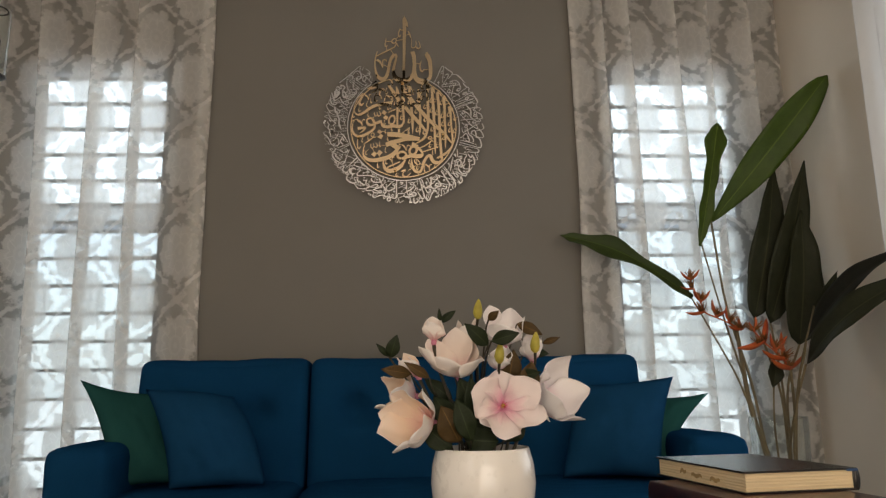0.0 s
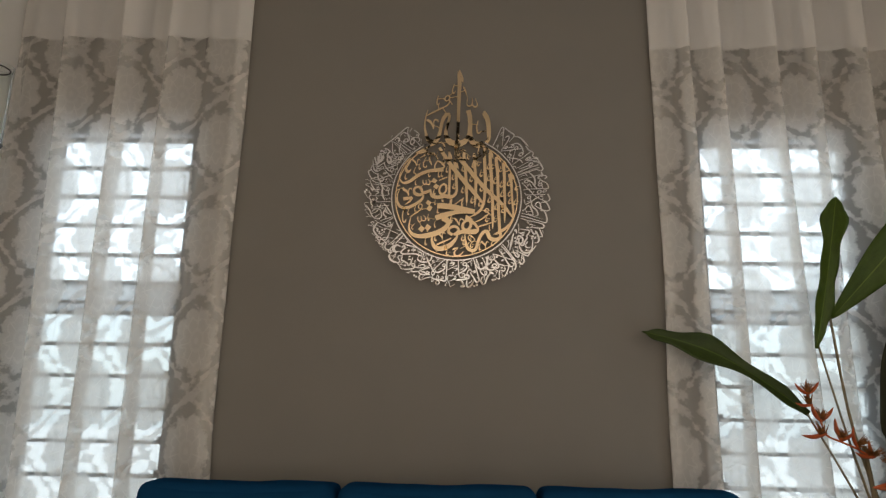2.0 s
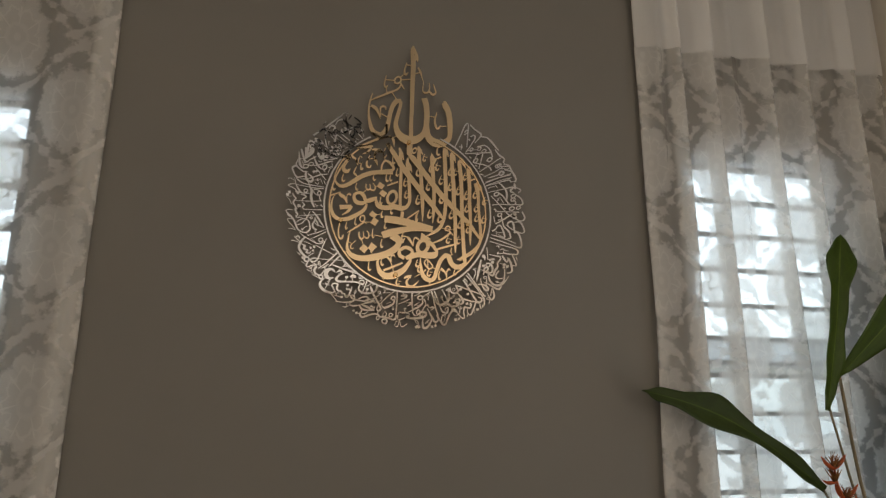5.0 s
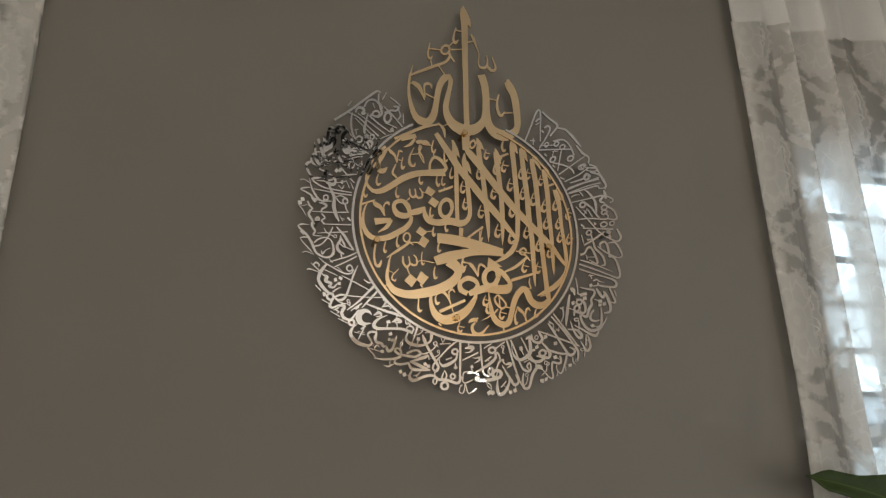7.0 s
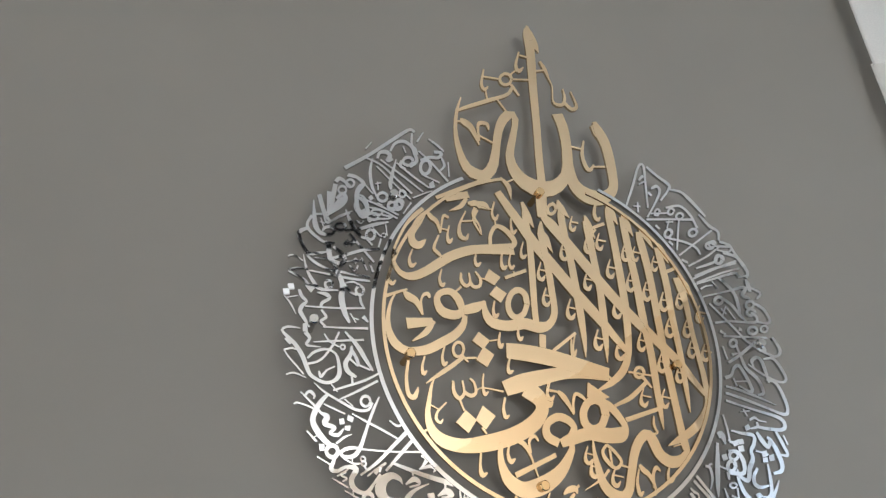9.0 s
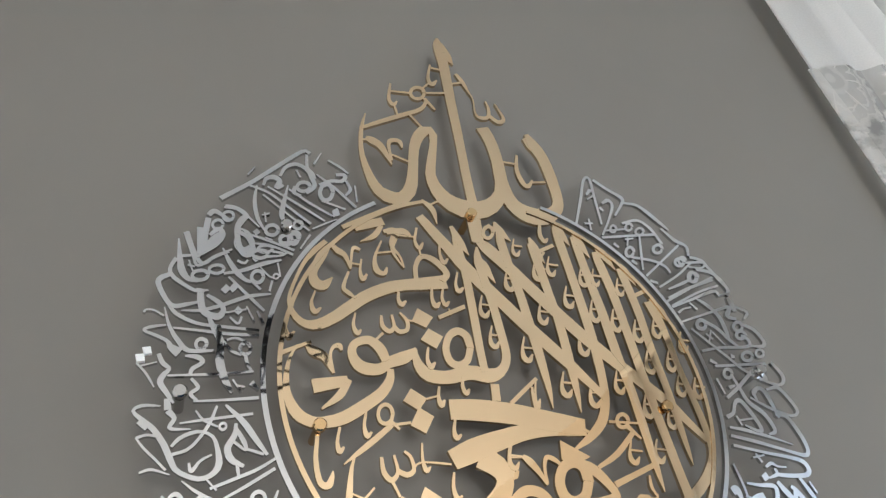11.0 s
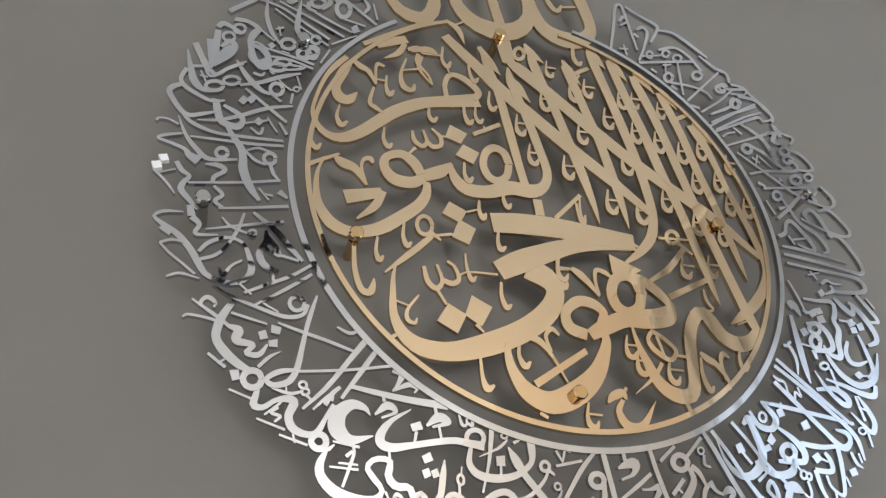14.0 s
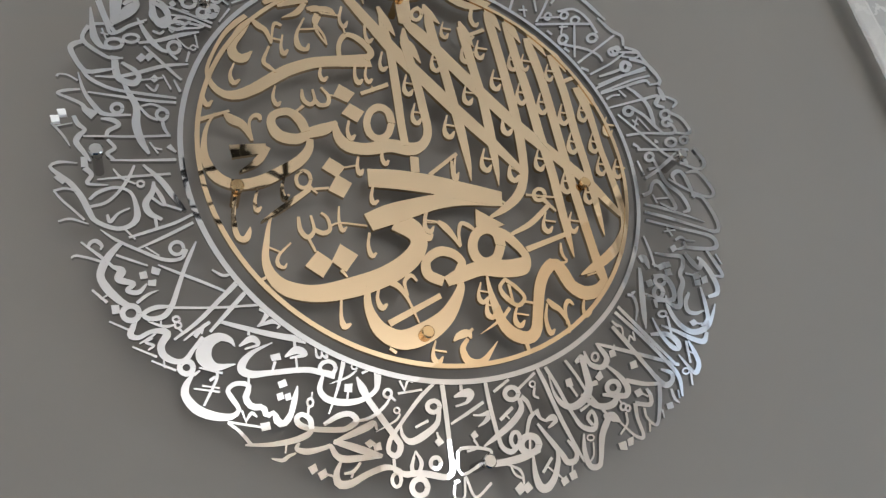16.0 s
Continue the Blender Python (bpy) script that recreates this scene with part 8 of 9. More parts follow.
stroke("silver", [(-6.0, -246.7, 1.4), (0.2, -247.4, 1.9), (8.3, -246.8, 5.0), (4.2, -252.3, 3.3), (-3.5, -256.4, 0.9)])
stroke("silver", [(38.8, -229.0, 2.4), (56.5, -217.0, 2.5)])
stroke("silver", [(54.7, -226.5, 1.5), (53.5, -228.2, 1.5), (51.5, -228.7, 1.5), (49.8, -227.8, 1.7), (49.5, -226.1, 1.6), (50.6, -224.5, 1.5), (52.6, -224.0, 1.5), (54.3, -224.8, 1.7), (54.7, -226.5, 1.7)])
stroke("silver", [(53.5, -229.3, 2.2), (51.4, -235.9, 2.3), (55.5, -238.6, 1.6)])
stroke("silver", [(39.3, -235.7, 4.4), (43.9, -240.9, 3.9), (46.2, -250.9, 2.2)])
stroke("silver", [(51.9, -248.7, 2.9), (43.4, -253.9, 3.5), (36.1, -269.6, 2.6)])
stroke("silver", [(46.4, -275.7, 5.8), (42.9, -280.0, 5.4), (36.9, -281.3, 5.4), (31.7, -278.8, 6.1), (30.5, -273.9, 6.1), (33.9, -269.5, 5.5), (40.0, -268.2, 5.6), (45.2, -270.8, 6.2), (46.4, -275.7, 6.4)])
stroke("silver", [(40.0, -268.2, 2.1), (36.7, -281.7, 2.1)])
stroke("silver", [(3.0, -286.1, 4.7), (19.3, -285.4, 5.7), (32.3, -283.4, 5.8), (46.0, -279.2, 4.9)])
stroke("silver", [(7.4, -283.6, 1.9), (18.5, -289.3, 1.9), (25.1, -293.1, 2.5), (26.6, -299.3, 1.8), (20.4, -296.0, 2.0), (17.8, -287.9, 1.6)])
plate("silver", [(17.6, -306.3), (24.1, -301.6), (27.5, -308.0), (20.7, -311.8)])
plate("silver", [(24.6, -305.9), (30.3, -302.4), (33.5, -307.9), (27.2, -311.4)])
stroke("silver", [(26.7, -298.9, 2.1), (26.4, -304.4, 2.1)])
stroke("silver", [(39.2, -284.2, 2.1), (37.9, -298.1, 5.0), (40.0, -307.9, 7.0), (46.3, -309.1, 6.2), (54.1, -302.3, 5.2), (60.4, -289.8, 4.2), (60.8, -282.3, 1.6)])
stroke("silver", [(44.6, -297.7, 2.4), (55.4, -287.0, 2.4)])
stroke("silver", [(49.3, -293.0, 1.6), (56.7, -300.5, 1.6)])
plate("silver", [(58.5, -305.1), (64.5, -302.3), (66.2, -307.4), (60.3, -310.1)])
plate("silver", [(67.4, -300.9), (73.8, -298.6), (74.7, -304.9), (68.5, -306.8)])
stroke("silver", [(55.6, -298.6, 1.6), (61.7, -305.0, 1.6)])
stroke("silver", [(72.3, -294.4, 1.6), (70.8, -300.0, 1.6)])
stroke("silver", [(48.9, -259.1, 2.2), (57.8, -273.8, 4.4), (65.1, -285.9, 5.2), (68.7, -292.2, 5.3), (75.7, -291.6, 4.5), (78.5, -285.2, 4.0), (72.8, -274.9, 2.3)])
stroke("silver", [(56.6, -257.5, 1.9), (64.0, -255.5, 5.7), (65.9, -258.5, 4.1), (57.7, -263.7, 1.4)])
stroke("silver", [(59.9, -213.8, 3.5), (64.1, -227.3, 4.1), (69.3, -249.4, 4.1), (75.0, -268.7, 4.0), (84.1, -294.0, 2.3)])
stroke("silver", [(67.7, -212.9, 3.6), (74.5, -229.2, 3.6), (79.1, -243.1, 3.5), (83.9, -255.5, 3.5), (89.3, -265.5, 4.5), (99.4, -268.9, 4.6), (104.0, -262.3, 4.0), (102.5, -254.0, 3.2), (96.6, -259.2, 3.4), (99.7, -265.7, 3.0)])
stroke("silver", [(69.1, -220.4, 1.2), (70.3, -235.1, 2.9), (75.8, -245.2, 5.4), (85.8, -248.6, 5.7), (98.5, -242.5, 6.9), (105.1, -233.2, 7.3), (105.6, -219.3, 6.4), (104.3, -205.5, 4.3)])
stroke("silver", [(88.2, -208.4, 3.1), (95.7, -222.5, 3.1), (102.6, -238.0, 3.0), (117.5, -260.3, 3.0)])
plate("silver", [(83.7, -225.5), (89.7, -224.0), (90.6, -231.0), (83.7, -231.9)])
stroke("silver", [(87.3, -230.8, 2.4), (91.9, -240.4, 2.4)])
stroke("silver", [(97.6, -211.1, 2.5), (105.4, -207.6, 6.8), (105.7, -214.8, 4.9)])
stroke("silver", [(122.1, -207.8, 2.2), (120.4, -210.2, 2.1), (117.7, -211.1, 2.2), (115.6, -209.9, 2.5), (115.3, -207.3, 2.4), (117.0, -204.9, 2.1), (119.7, -204.0, 2.2), (121.8, -205.2, 2.6), (122.1, -207.8, 2.5)])
stroke("silver", [(108.8, -201.7, 2.5), (112.3, -213.7, 5.0), (122.9, -217.1, 4.9), (130.2, -209.9, 5.8), (126.0, -200.3, 4.6), (122.8, -195.3, 2.0)])
plate("silver", [(113.5, -225.5), (120.4, -219.4), (122.0, -226.1), (116.4, -229.2)])
plate("silver", [(107.8, -229.5), (114.6, -227.6), (115.0, -232.1), (108.4, -233.5)])
stroke("silver", [(123.8, -195.9, 2.3), (142.3, -201.3, 3.5), (175.5, -211.6, 3.6), (204.7, -221.1, 3.0)])
stroke("silver", [(144.4, -180.7, 4.1), (159.5, -204.1, 4.7), (171.5, -223.4, 4.7), (182.0, -237.7, 5.9), (191.5, -235.4, 4.3), (193.4, -228.2, 4.8), (183.1, -223.7, 1.8)])
plate("silver", [(134.0, -203.4), (140.5, -201.2), (140.8, -208.1), (133.9, -209.6)])
plate("silver", [(152.4, -215.2), (159.7, -213.1), (159.9, -219.9), (152.2, -221.4)])
stroke("silver", [(141.6, -197.6, 1.8), (139.5, -202.7, 1.8)])
stroke("silver", [(135.1, -236.3, 4.3), (132.2, -239.9, 4.0), (127.3, -241.1, 4.2), (123.4, -239.2, 4.9), (122.7, -235.2, 4.7), (125.7, -231.6, 4.1), (130.5, -230.4, 4.3), (134.5, -232.3, 5.0), (135.1, -236.3, 5.1)])
stroke("silver", [(116.4, -241.1, 2.6), (129.7, -242.8, 5.0), (139.9, -243.7, 4.8), (143.3, -236.5, 6.7), (137.8, -225.9, 5.1), (128.3, -216.5, 2.5)])
stroke("silver", [(95.6, -238.8, 2.4), (103.0, -246.3, 5.4), (112.9, -251.1, 5.5), (124.7, -249.8, 5.8), (132.2, -242.0, 4.2)])
stroke("silver", [(144.0, -230.5, 4.0), (153.2, -233.3, 4.5), (164.4, -235.7, 3.8), (177.6, -236.3, 3.2)])
stroke("silver", [(136.8, -253.4, 2.2), (135.4, -255.3, 2.0), (133.1, -256.0, 2.1), (131.4, -254.9, 2.5), (131.2, -252.8, 2.3), (132.7, -250.9, 2.0), (134.9, -250.2, 2.1), (136.6, -251.3, 2.5), (136.8, -253.4, 2.5)])
stroke("silver", [(140.3, -255.2, 2.2), (139.1, -256.8, 2.0), (137.3, -257.3, 2.1), (136.0, -256.5, 2.5), (135.8, -254.7, 2.3), (137.0, -253.1, 2.0), (138.8, -252.6, 2.1), (140.2, -253.4, 2.5), (140.3, -255.2, 2.5)])
stroke("silver", [(131.1, -243.9, 1.9), (133.1, -250.5, 1.9)])
stroke("silver", [(135.3, -258.1, 2.4), (133.5, -267.7, 2.2), (124.1, -275.8, 1.5)])
stroke("silver", [(112.2, -259.3, 3.1), (121.4, -260.7, 8.6), (127.3, -265.6, 1.7)])
stroke("silver", [(116.7, -261.2, 5.6), (106.6, -274.4, 5.7), (100.3, -292.2, 4.3), (96.3, -298.6, 4.4), (88.4, -297.7, 5.2), (86.3, -286.1, 4.5), (89.3, -271.6, 1.7)])
stroke("silver", [(97.9, -275.8, 1.5), (96.5, -277.3, 1.4), (94.1, -277.7, 1.5), (92.1, -276.8, 1.7), (91.6, -275.1, 1.7), (93.0, -273.6, 1.4), (95.4, -273.2, 1.5), (97.5, -274.1, 1.7), (97.9, -275.8, 1.8)])
stroke("silver", [(96.4, -279.4, 1.7), (93.2, -290.5, 1.6), (84.9, -296.8, 1.4)])
stroke("silver", [(91.2, -252.9, 2.4), (107.3, -245.2, 1.5)])
plate("silver", [(148.9, -241.0), (156.3, -238.6), (158.0, -244.3), (150.7, -246.7)])
stroke("silver", [(157.0, -243.7, 1.8), (162.0, -246.7, 1.8)])
stroke("silver", [(146.8, -251.3, 4.3), (161.5, -253.7, 4.0), (164.6, -245.9, 4.4), (162.5, -239.6, 3.3)])
stroke("silver", [(146.8, -251.3, 4.3), (145.1, -264.0, 3.7), (146.4, -279.6, 3.4), (138.6, -278.8, 2.8), (127.1, -266.1, 1.8)])
stroke("silver", [(177.6, -236.3, 4.3), (172.9, -251.7, 4.2), (163.3, -271.2, 3.1), (154.8, -264.9, 2.5), (154.7, -256.0, 2.5)])
plate("silver", [(119.7, -282.9), (128.1, -281.4), (127.3, -289.3), (120.3, -288.1)])
plate("silver", [(129.4, -280.6), (136.4, -278.5), (134.2, -285.4), (128.7, -286.7)])
stroke("silver", [(156.8, -267.6, 2.4), (153.7, -277.0, 1.8)])
stroke("silver", [(172.8, -259.2, 1.9), (172.6, -266.7, 1.9)])
stroke("silver", [(156.1, -162.1, 3.5), (172.3, -183.3, 4.2), (185.4, -200.5, 4.2), (202.1, -221.5, 2.8)])
stroke("silver", [(151.4, -167.4, 3.4), (170.6, -188.7, 4.1), (188.0, -211.4, 4.1), (200.0, -230.8, 4.9), (198.1, -249.9, 2.0)])
stroke("silver", [(192.9, -123.8, 3.4), (186.8, -150.4, 6.3), (182.0, -172.8, 5.3), (180.0, -184.9, 1.3)])
stroke("silver", [(190.0, -150.5, 2.0), (202.1, -155.0, 2.0)])
stroke("silver", [(195.6, -115.5, 7.0), (201.2, -114.4, 8.1), (203.5, -125.2, 2.3)])
stroke("silver", [(170.2, -150.9, 2.6), (175.9, -152.8, 3.6), (176.7, -164.1, 3.3), (171.2, -177.2, 1.2)])
stroke("silver", [(208.5, -90.1, 2.3), (210.4, -106.7, 3.0), (210.7, -123.6, 2.2)])
plate("silver", [(194.8, -138.0), (202.0, -135.8), (203.1, -142.3), (195.9, -144.4)])
plate("silver", [(213.3, -121.9), (221.6, -119.1), (222.2, -125.1), (214.8, -127.3)])
plate("silver", [(220.9, -119.1), (229.4, -118.1), (230.2, -123.5), (222.9, -125.2)])
plate("silver", [(220.2, -126.9), (228.2, -125.3), (228.4, -132.5), (220.0, -133.4)])
stroke("silver", [(208.6, -120.0, 2.9), (214.2, -123.1, 2.9)])
stroke("silver", [(217.7, -138.1, 3.6), (214.8, -141.4, 3.4), (210.2, -142.6, 3.7), (206.5, -141.1, 4.5), (205.9, -137.7, 4.0), (208.8, -134.5, 3.4), (213.4, -133.2, 3.8), (217.1, -134.8, 4.6), (217.7, -138.1, 4.5)])
stroke("silver", [(205.6, -133.0, 3.2), (217.8, -134.0, 5.1), (223.3, -143.0, 6.1), (222.5, -154.7, 5.1), (215.9, -158.5, 4.7), (200.2, -156.7, 5.0)])
stroke("silver", [(210.9, -150.2, 4.2), (208.0, -154.2, 3.9), (203.8, -155.7, 4.3), (200.7, -153.9, 5.2), (200.6, -149.8, 4.6), (203.4, -145.8, 4.0), (207.7, -144.2, 4.3), (210.8, -146.1, 5.3), (210.9, -150.2, 5.1)])
stroke("silver", [(199.6, -156.7, 4.8), (198.6, -165.2, 2.7)])
stroke("silver", [(213.1, -153.2, 2.1), (212.0, -165.8, 4.4), (217.6, -181.4, 5.9), (230.5, -191.1, 5.9), (248.5, -187.6, 5.2), (259.5, -176.7, 3.6), (267.8, -164.3, 1.3)])
stroke("silver", [(207.3, -171.8, 2.3), (205.3, -173.7, 2.2), (201.9, -174.4, 2.4), (199.1, -173.4, 2.8), (198.4, -171.4, 2.6), (200.4, -169.5, 2.2), (203.8, -168.8, 2.4), (206.7, -169.8, 2.9), (207.3, -171.8, 2.9)])
stroke("silver", [(207.8, -174.1, 2.8), (206.1, -191.9, 2.7)])
stroke("silver", [(197.8, -182.6, 2.0), (214.5, -190.2, 4.0), (228.1, -197.7, 5.2), (240.2, -200.7, 5.2), (247.5, -192.1, 3.6)])
stroke("silver", [(183.1, -190.5, 2.9), (201.1, -191.6, 5.0), (210.0, -199.3, 6.9), (209.1, -205.3, 5.2), (203.0, -204.3, 5.4), (196.5, -195.7, 4.3), (193.0, -187.3, 3.6), (190.2, -174.9, 1.4)])
stroke("silver", [(215.1, -108.6, 2.1), (229.0, -111.3, 3.4), (245.3, -113.5, 4.7), (244.1, -122.7, 4.7), (237.5, -131.6, 4.7), (237.6, -140.6, 5.4), (230.1, -152.1, 6.1), (226.0, -163.6, 5.7), (220.2, -165.0, 5.2), (211.0, -159.4, 2.1)])
stroke("silver", [(253.5, -102.5, 3.5), (269.6, -104.6, 4.1), (288.8, -104.9, 4.4), (295.1, -99.9, 5.2), (292.3, -92.1, 5.1), (279.6, -87.5, 3.7), (246.8, -80.2, 2.9), (217.0, -72.5, 2.9)])
stroke("silver", [(251.0, -109.3, 4.1), (256.9, -119.9, 6.5), (262.9, -126.2, 4.9), (268.0, -118.3, 5.3), (264.5, -114.5, 3.3)])
stroke("silver", [(268.4, -117.1, 5.0), (274.2, -129.6, 6.6), (277.4, -144.9, 6.2), (274.0, -153.8, 4.7), (262.3, -156.9, 2.9)])
stroke("silver", [(279.3, -107.3, 3.4), (284.8, -120.6, 5.0), (288.5, -134.9, 3.9), (275.9, -134.5, 1.9)])
stroke("silver", [(289.2, -111.2, 2.5), (292.7, -122.6, 2.5)])
plate("silver", [(235.4, -102.8), (242.0, -99.8), (244.1, -105.4), (236.8, -108.4)])
stroke("silver", [(243.4, -105.4, 1.8), (254.2, -102.5, 3.6), (254.8, -96.8, 3.0)])
plate("silver", [(251.7, -132.0), (259.9, -130.4), (259.5, -137.1), (252.0, -138.6)])
plate("silver", [(261.1, -136.5), (268.9, -134.3), (268.2, -141.6), (260.7, -143.1)])
plate("silver", [(251.8, -139.2), (259.0, -138.3), (258.2, -144.3), (251.1, -144.6)])
stroke("silver", [(243.8, -131.2, 2.1), (261.5, -135.3, 2.1)])
stroke("silver", [(241.2, -151.4, 3.0), (233.6, -161.0, 4.6), (233.1, -169.7, 5.3), (240.6, -172.9, 3.7), (252.3, -170.6, 1.7)])
stroke("silver", [(256.8, -146.0, 2.3), (256.3, -162.0, 4.4), (253.1, -179.3, 4.5), (243.2, -185.6, 1.7)])
plate("silver", [(230.3, -181.0), (237.2, -178.5), (240.8, -183.2), (233.2, -185.6)])
stroke("silver", [(240.1, -183.2, 1.8), (252.9, -183.3, 1.8)])
stroke("silver", [(223.0, -199.0, 2.2), (226.3, -211.3, 5.1), (226.8, -222.2, 5.2), (219.5, -229.7, 4.5), (213.0, -221.2, 3.5), (207.5, -211.7, 1.4)])
stroke("silver", [(220.5, -198.9, 2.8), (217.9, -220.0, 2.7)])
stroke("silver", [(217.8, -208.0, 2.0), (224.8, -211.8, 2.0)])
stroke("silver", [(213.8, -227.7, 1.7), (212.0, -229.4, 1.6), (209.1, -230.0, 1.7), (206.8, -229.0, 2.0), (206.4, -227.1, 1.9), (208.1, -225.4, 1.6), (211.0, -224.8, 1.7), (213.4, -225.8, 2.1), (213.8, -227.7, 2.1)])
stroke("silver", [(215.8, -225.7, 2.7), (212.8, -240.8, 2.0)])
stroke("silver", [(153.8, -191.5, 2.7), (157.2, -196.0, 2.2), (160.7, -190.8, 2.2), (164.3, -194.8, 2.2), (165.1, -186.7, 2.0)])
stroke("silver", [(146.0, -175.3, 2.0), (149.0, -179.3, 3.3), (154.2, -182.3, 2.1), (153.2, -191.4, 1.9)])
stroke("silver", [(188.6, -241.9, 2.7), (189.2, -250.7, 3.4), (193.2, -255.1, 1.3)])
stroke("silver", [(195.4, -243.5, 2.0), (194.6, -251.1, 2.0)])
plate("silver", [(178.6, -254.8), (185.8, -253.4), (185.6, -259.0), (178.6, -259.8)])
stroke("silver", [(234.6, -85.3, 1.9), (249.1, -83.4, 1.9)])
stroke("silver", [(239.4, -81.5, 2.5), (243.2, -90.4, 2.5)])
stroke("silver", [(221.5, -54.5, 2.2), (240.4, -58.3, 3.8), (266.0, -66.0, 3.1), (289.6, -74.5, 0.8)])
stroke("silver", [(233.0, -23.9, 3.1), (252.5, -12.5, 3.8), (276.3, 3.6, 3.9), (284.6, 6.1, 5.2), (292.6, -2.9, 4.9), (283.0, -4.6, 2.1)])
stroke("silver", [(251.1, 2.7, 3.3), (248.5, -0.9, 3.1), (244.4, -2.4, 3.7), (241.3, -1.1, 4.5), (240.9, 2.3, 3.6), (243.6, 5.9, 3.1), (247.7, 7.5, 3.7), (250.8, 6.1, 4.6), (251.1, 2.7, 4.2)])
stroke("silver", [(249.9, 1.2, 3.4), (253.5, -15.9, 4.3), (257.4, -29.5, 5.3), (270.8, -42.7, 5.3), (274.9, -59.4, 4.5), (265.5, -63.4, 1.9)])
stroke("silver", [(269.1, -27.2, 2.5), (268.4, -19.0, 4.7), (277.5, -13.9, 4.4), (283.2, -18.6, 5.5), (285.6, -32.3, 5.2), (286.9, -46.6, 2.5)])
stroke("silver", [(261.5, -23.9, 2.6), (280.6, -35.8, 3.4), (299.9, -43.7, 3.2), (311.1, -43.5, 3.1), (314.4, -35.2, 4.6), (303.3, -14.5, 4.6), (286.4, -15.7, 2.2)])
stroke("silver", [(233.8, 11.1, 3.0), (264.6, 12.4, 3.0), (301.0, 13.9, 3.1)])
stroke("silver", [(225.0, 28.3, 2.9), (249.4, 32.4, 3.0), (287.1, 34.3, 3.6), (291.6, 42.6, 4.6), (284.2, 47.4, 4.8)])
stroke("silver", [(290.6, 48.5, 3.3), (287.7, 45.2, 3.3), (282.8, 43.6, 3.9), (279.0, 44.7, 4.8), (278.3, 47.8, 3.8), (281.2, 51.1, 3.3), (286.0, 52.7, 3.9), (289.9, 51.6, 4.9), (290.6, 48.5, 4.7)])
stroke("silver", [(292.0, 59.1, 3.4), (288.9, 55.2, 3.3), (283.9, 53.3, 3.9), (280.1, 54.6, 4.9), (279.6, 58.3, 3.8), (282.7, 62.2, 3.3), (287.6, 64.1, 4.0), (291.5, 62.8, 5.0), (292.0, 59.1, 4.6)])
stroke("silver", [(287.5, 22.7, 3.3), (284.2, 19.0, 3.2), (278.9, 17.2, 3.8), (274.6, 18.5, 4.7), (273.9, 22.1, 3.7), (277.1, 25.8, 3.2), (282.5, 27.5, 3.8), (286.8, 26.2, 4.8), (287.5, 22.7, 4.5)])
stroke("silver", [(304.8, 26.4, 2.7), (302.1, 23.2, 2.6), (297.8, 21.7, 3.1), (294.4, 22.8, 3.9), (294.0, 25.9, 3.0), (296.7, 29.1, 2.6), (301.0, 30.6, 3.1), (304.4, 29.5, 3.9), (304.8, 26.4, 3.7)])
stroke("silver", [(309.3, 15.7, 3.9), (316.5, 0.1, 5.3), (310.6, -9.4, 3.2), (297.9, -9.1, 3.4), (269.6, 5.5, 3.6), (253.4, 22.5, 3.7), (222.5, 54.7, 2.8)])
stroke("silver", [(243.8, 60.5, 4.0), (240.9, 56.6, 3.9), (236.2, 54.8, 4.6), (232.5, 56.1, 5.6), (231.9, 59.7, 4.4), (234.8, 63.5, 3.9), (239.5, 65.3, 4.7), (243.3, 64.1, 5.7), (243.8, 60.5, 5.3)])
stroke("silver", [(244.3, 64.2, 4.7), (256.9, 55.4, 4.8), (267.1, 41.3, 4.8), (274.9, 33.7, 2.9)])
stroke("silver", [(245.2, 92.8, 2.9), (255.4, 85.2, 4.9), (265.7, 70.9, 5.7), (267.0, 52.3, 5.1), (265.8, 39.8, 1.6)])
stroke("silver", [(208.8, 80.9, 2.8), (238.9, 91.5, 2.9), (272.7, 103.6, 3.9), (278.2, 99.4, 4.1)])
stroke("silver", [(208.5, 92.1, 2.8), (243.7, 107.2, 3.6), (279.3, 119.1, 3.0)])
stroke("silver", [(249.0, 141.6, 3.4), (246.1, 137.9, 3.4), (241.3, 136.0, 4.2), (237.4, 137.0, 5.1), (236.6, 140.3, 3.8), (239.5, 143.9, 3.5), (244.3, 145.9, 4.2), (248.3, 144.9, 5.2), (249.0, 141.6, 4.7)])
stroke("silver", [(250.3, 140.9, 2.6), (276.2, 142.8, 3.9), (271.4, 135.0, 2.3), (252.5, 135.5, 2.7)])
stroke("silver", [(257.3, 121.7, 3.5), (254.2, 117.0, 3.4), (249.8, 114.8, 4.1), (246.6, 116.3, 5.0), (246.4, 120.7, 3.8), (249.4, 125.4, 3.4), (253.8, 127.7, 4.2), (257.1, 126.2, 5.0), (257.3, 121.7, 4.4)])
stroke("silver", [(213.3, 103.8, 2.2), (234.0, 111.8, 3.6), (246.9, 117.6, 2.9)])
stroke("silver", [(288.7, 96.3, 2.9), (290.5, 87.9, 7.4), (290.9, 78.0, 5.4)])
stroke("silver", [(291.8, 84.9, 2.9), (307.1, 77.6, 4.0), (299.2, 68.6, 2.0)])
stroke("silver", [(213.9, 73.9, 2.7), (222.6, 79.0, 2.1), (233.5, 81.3, 2.3)])
stroke("silver", [(233.9, 87.3, 2.9), (240.8, 78.8, 2.9)])
stroke("silver", [(238.8, 49.1, 2.8), (245.3, 42.3, 2.8)])
stroke("silver", [(247.4, 53.3, 2.0), (238.2, 38.3, 2.0)])
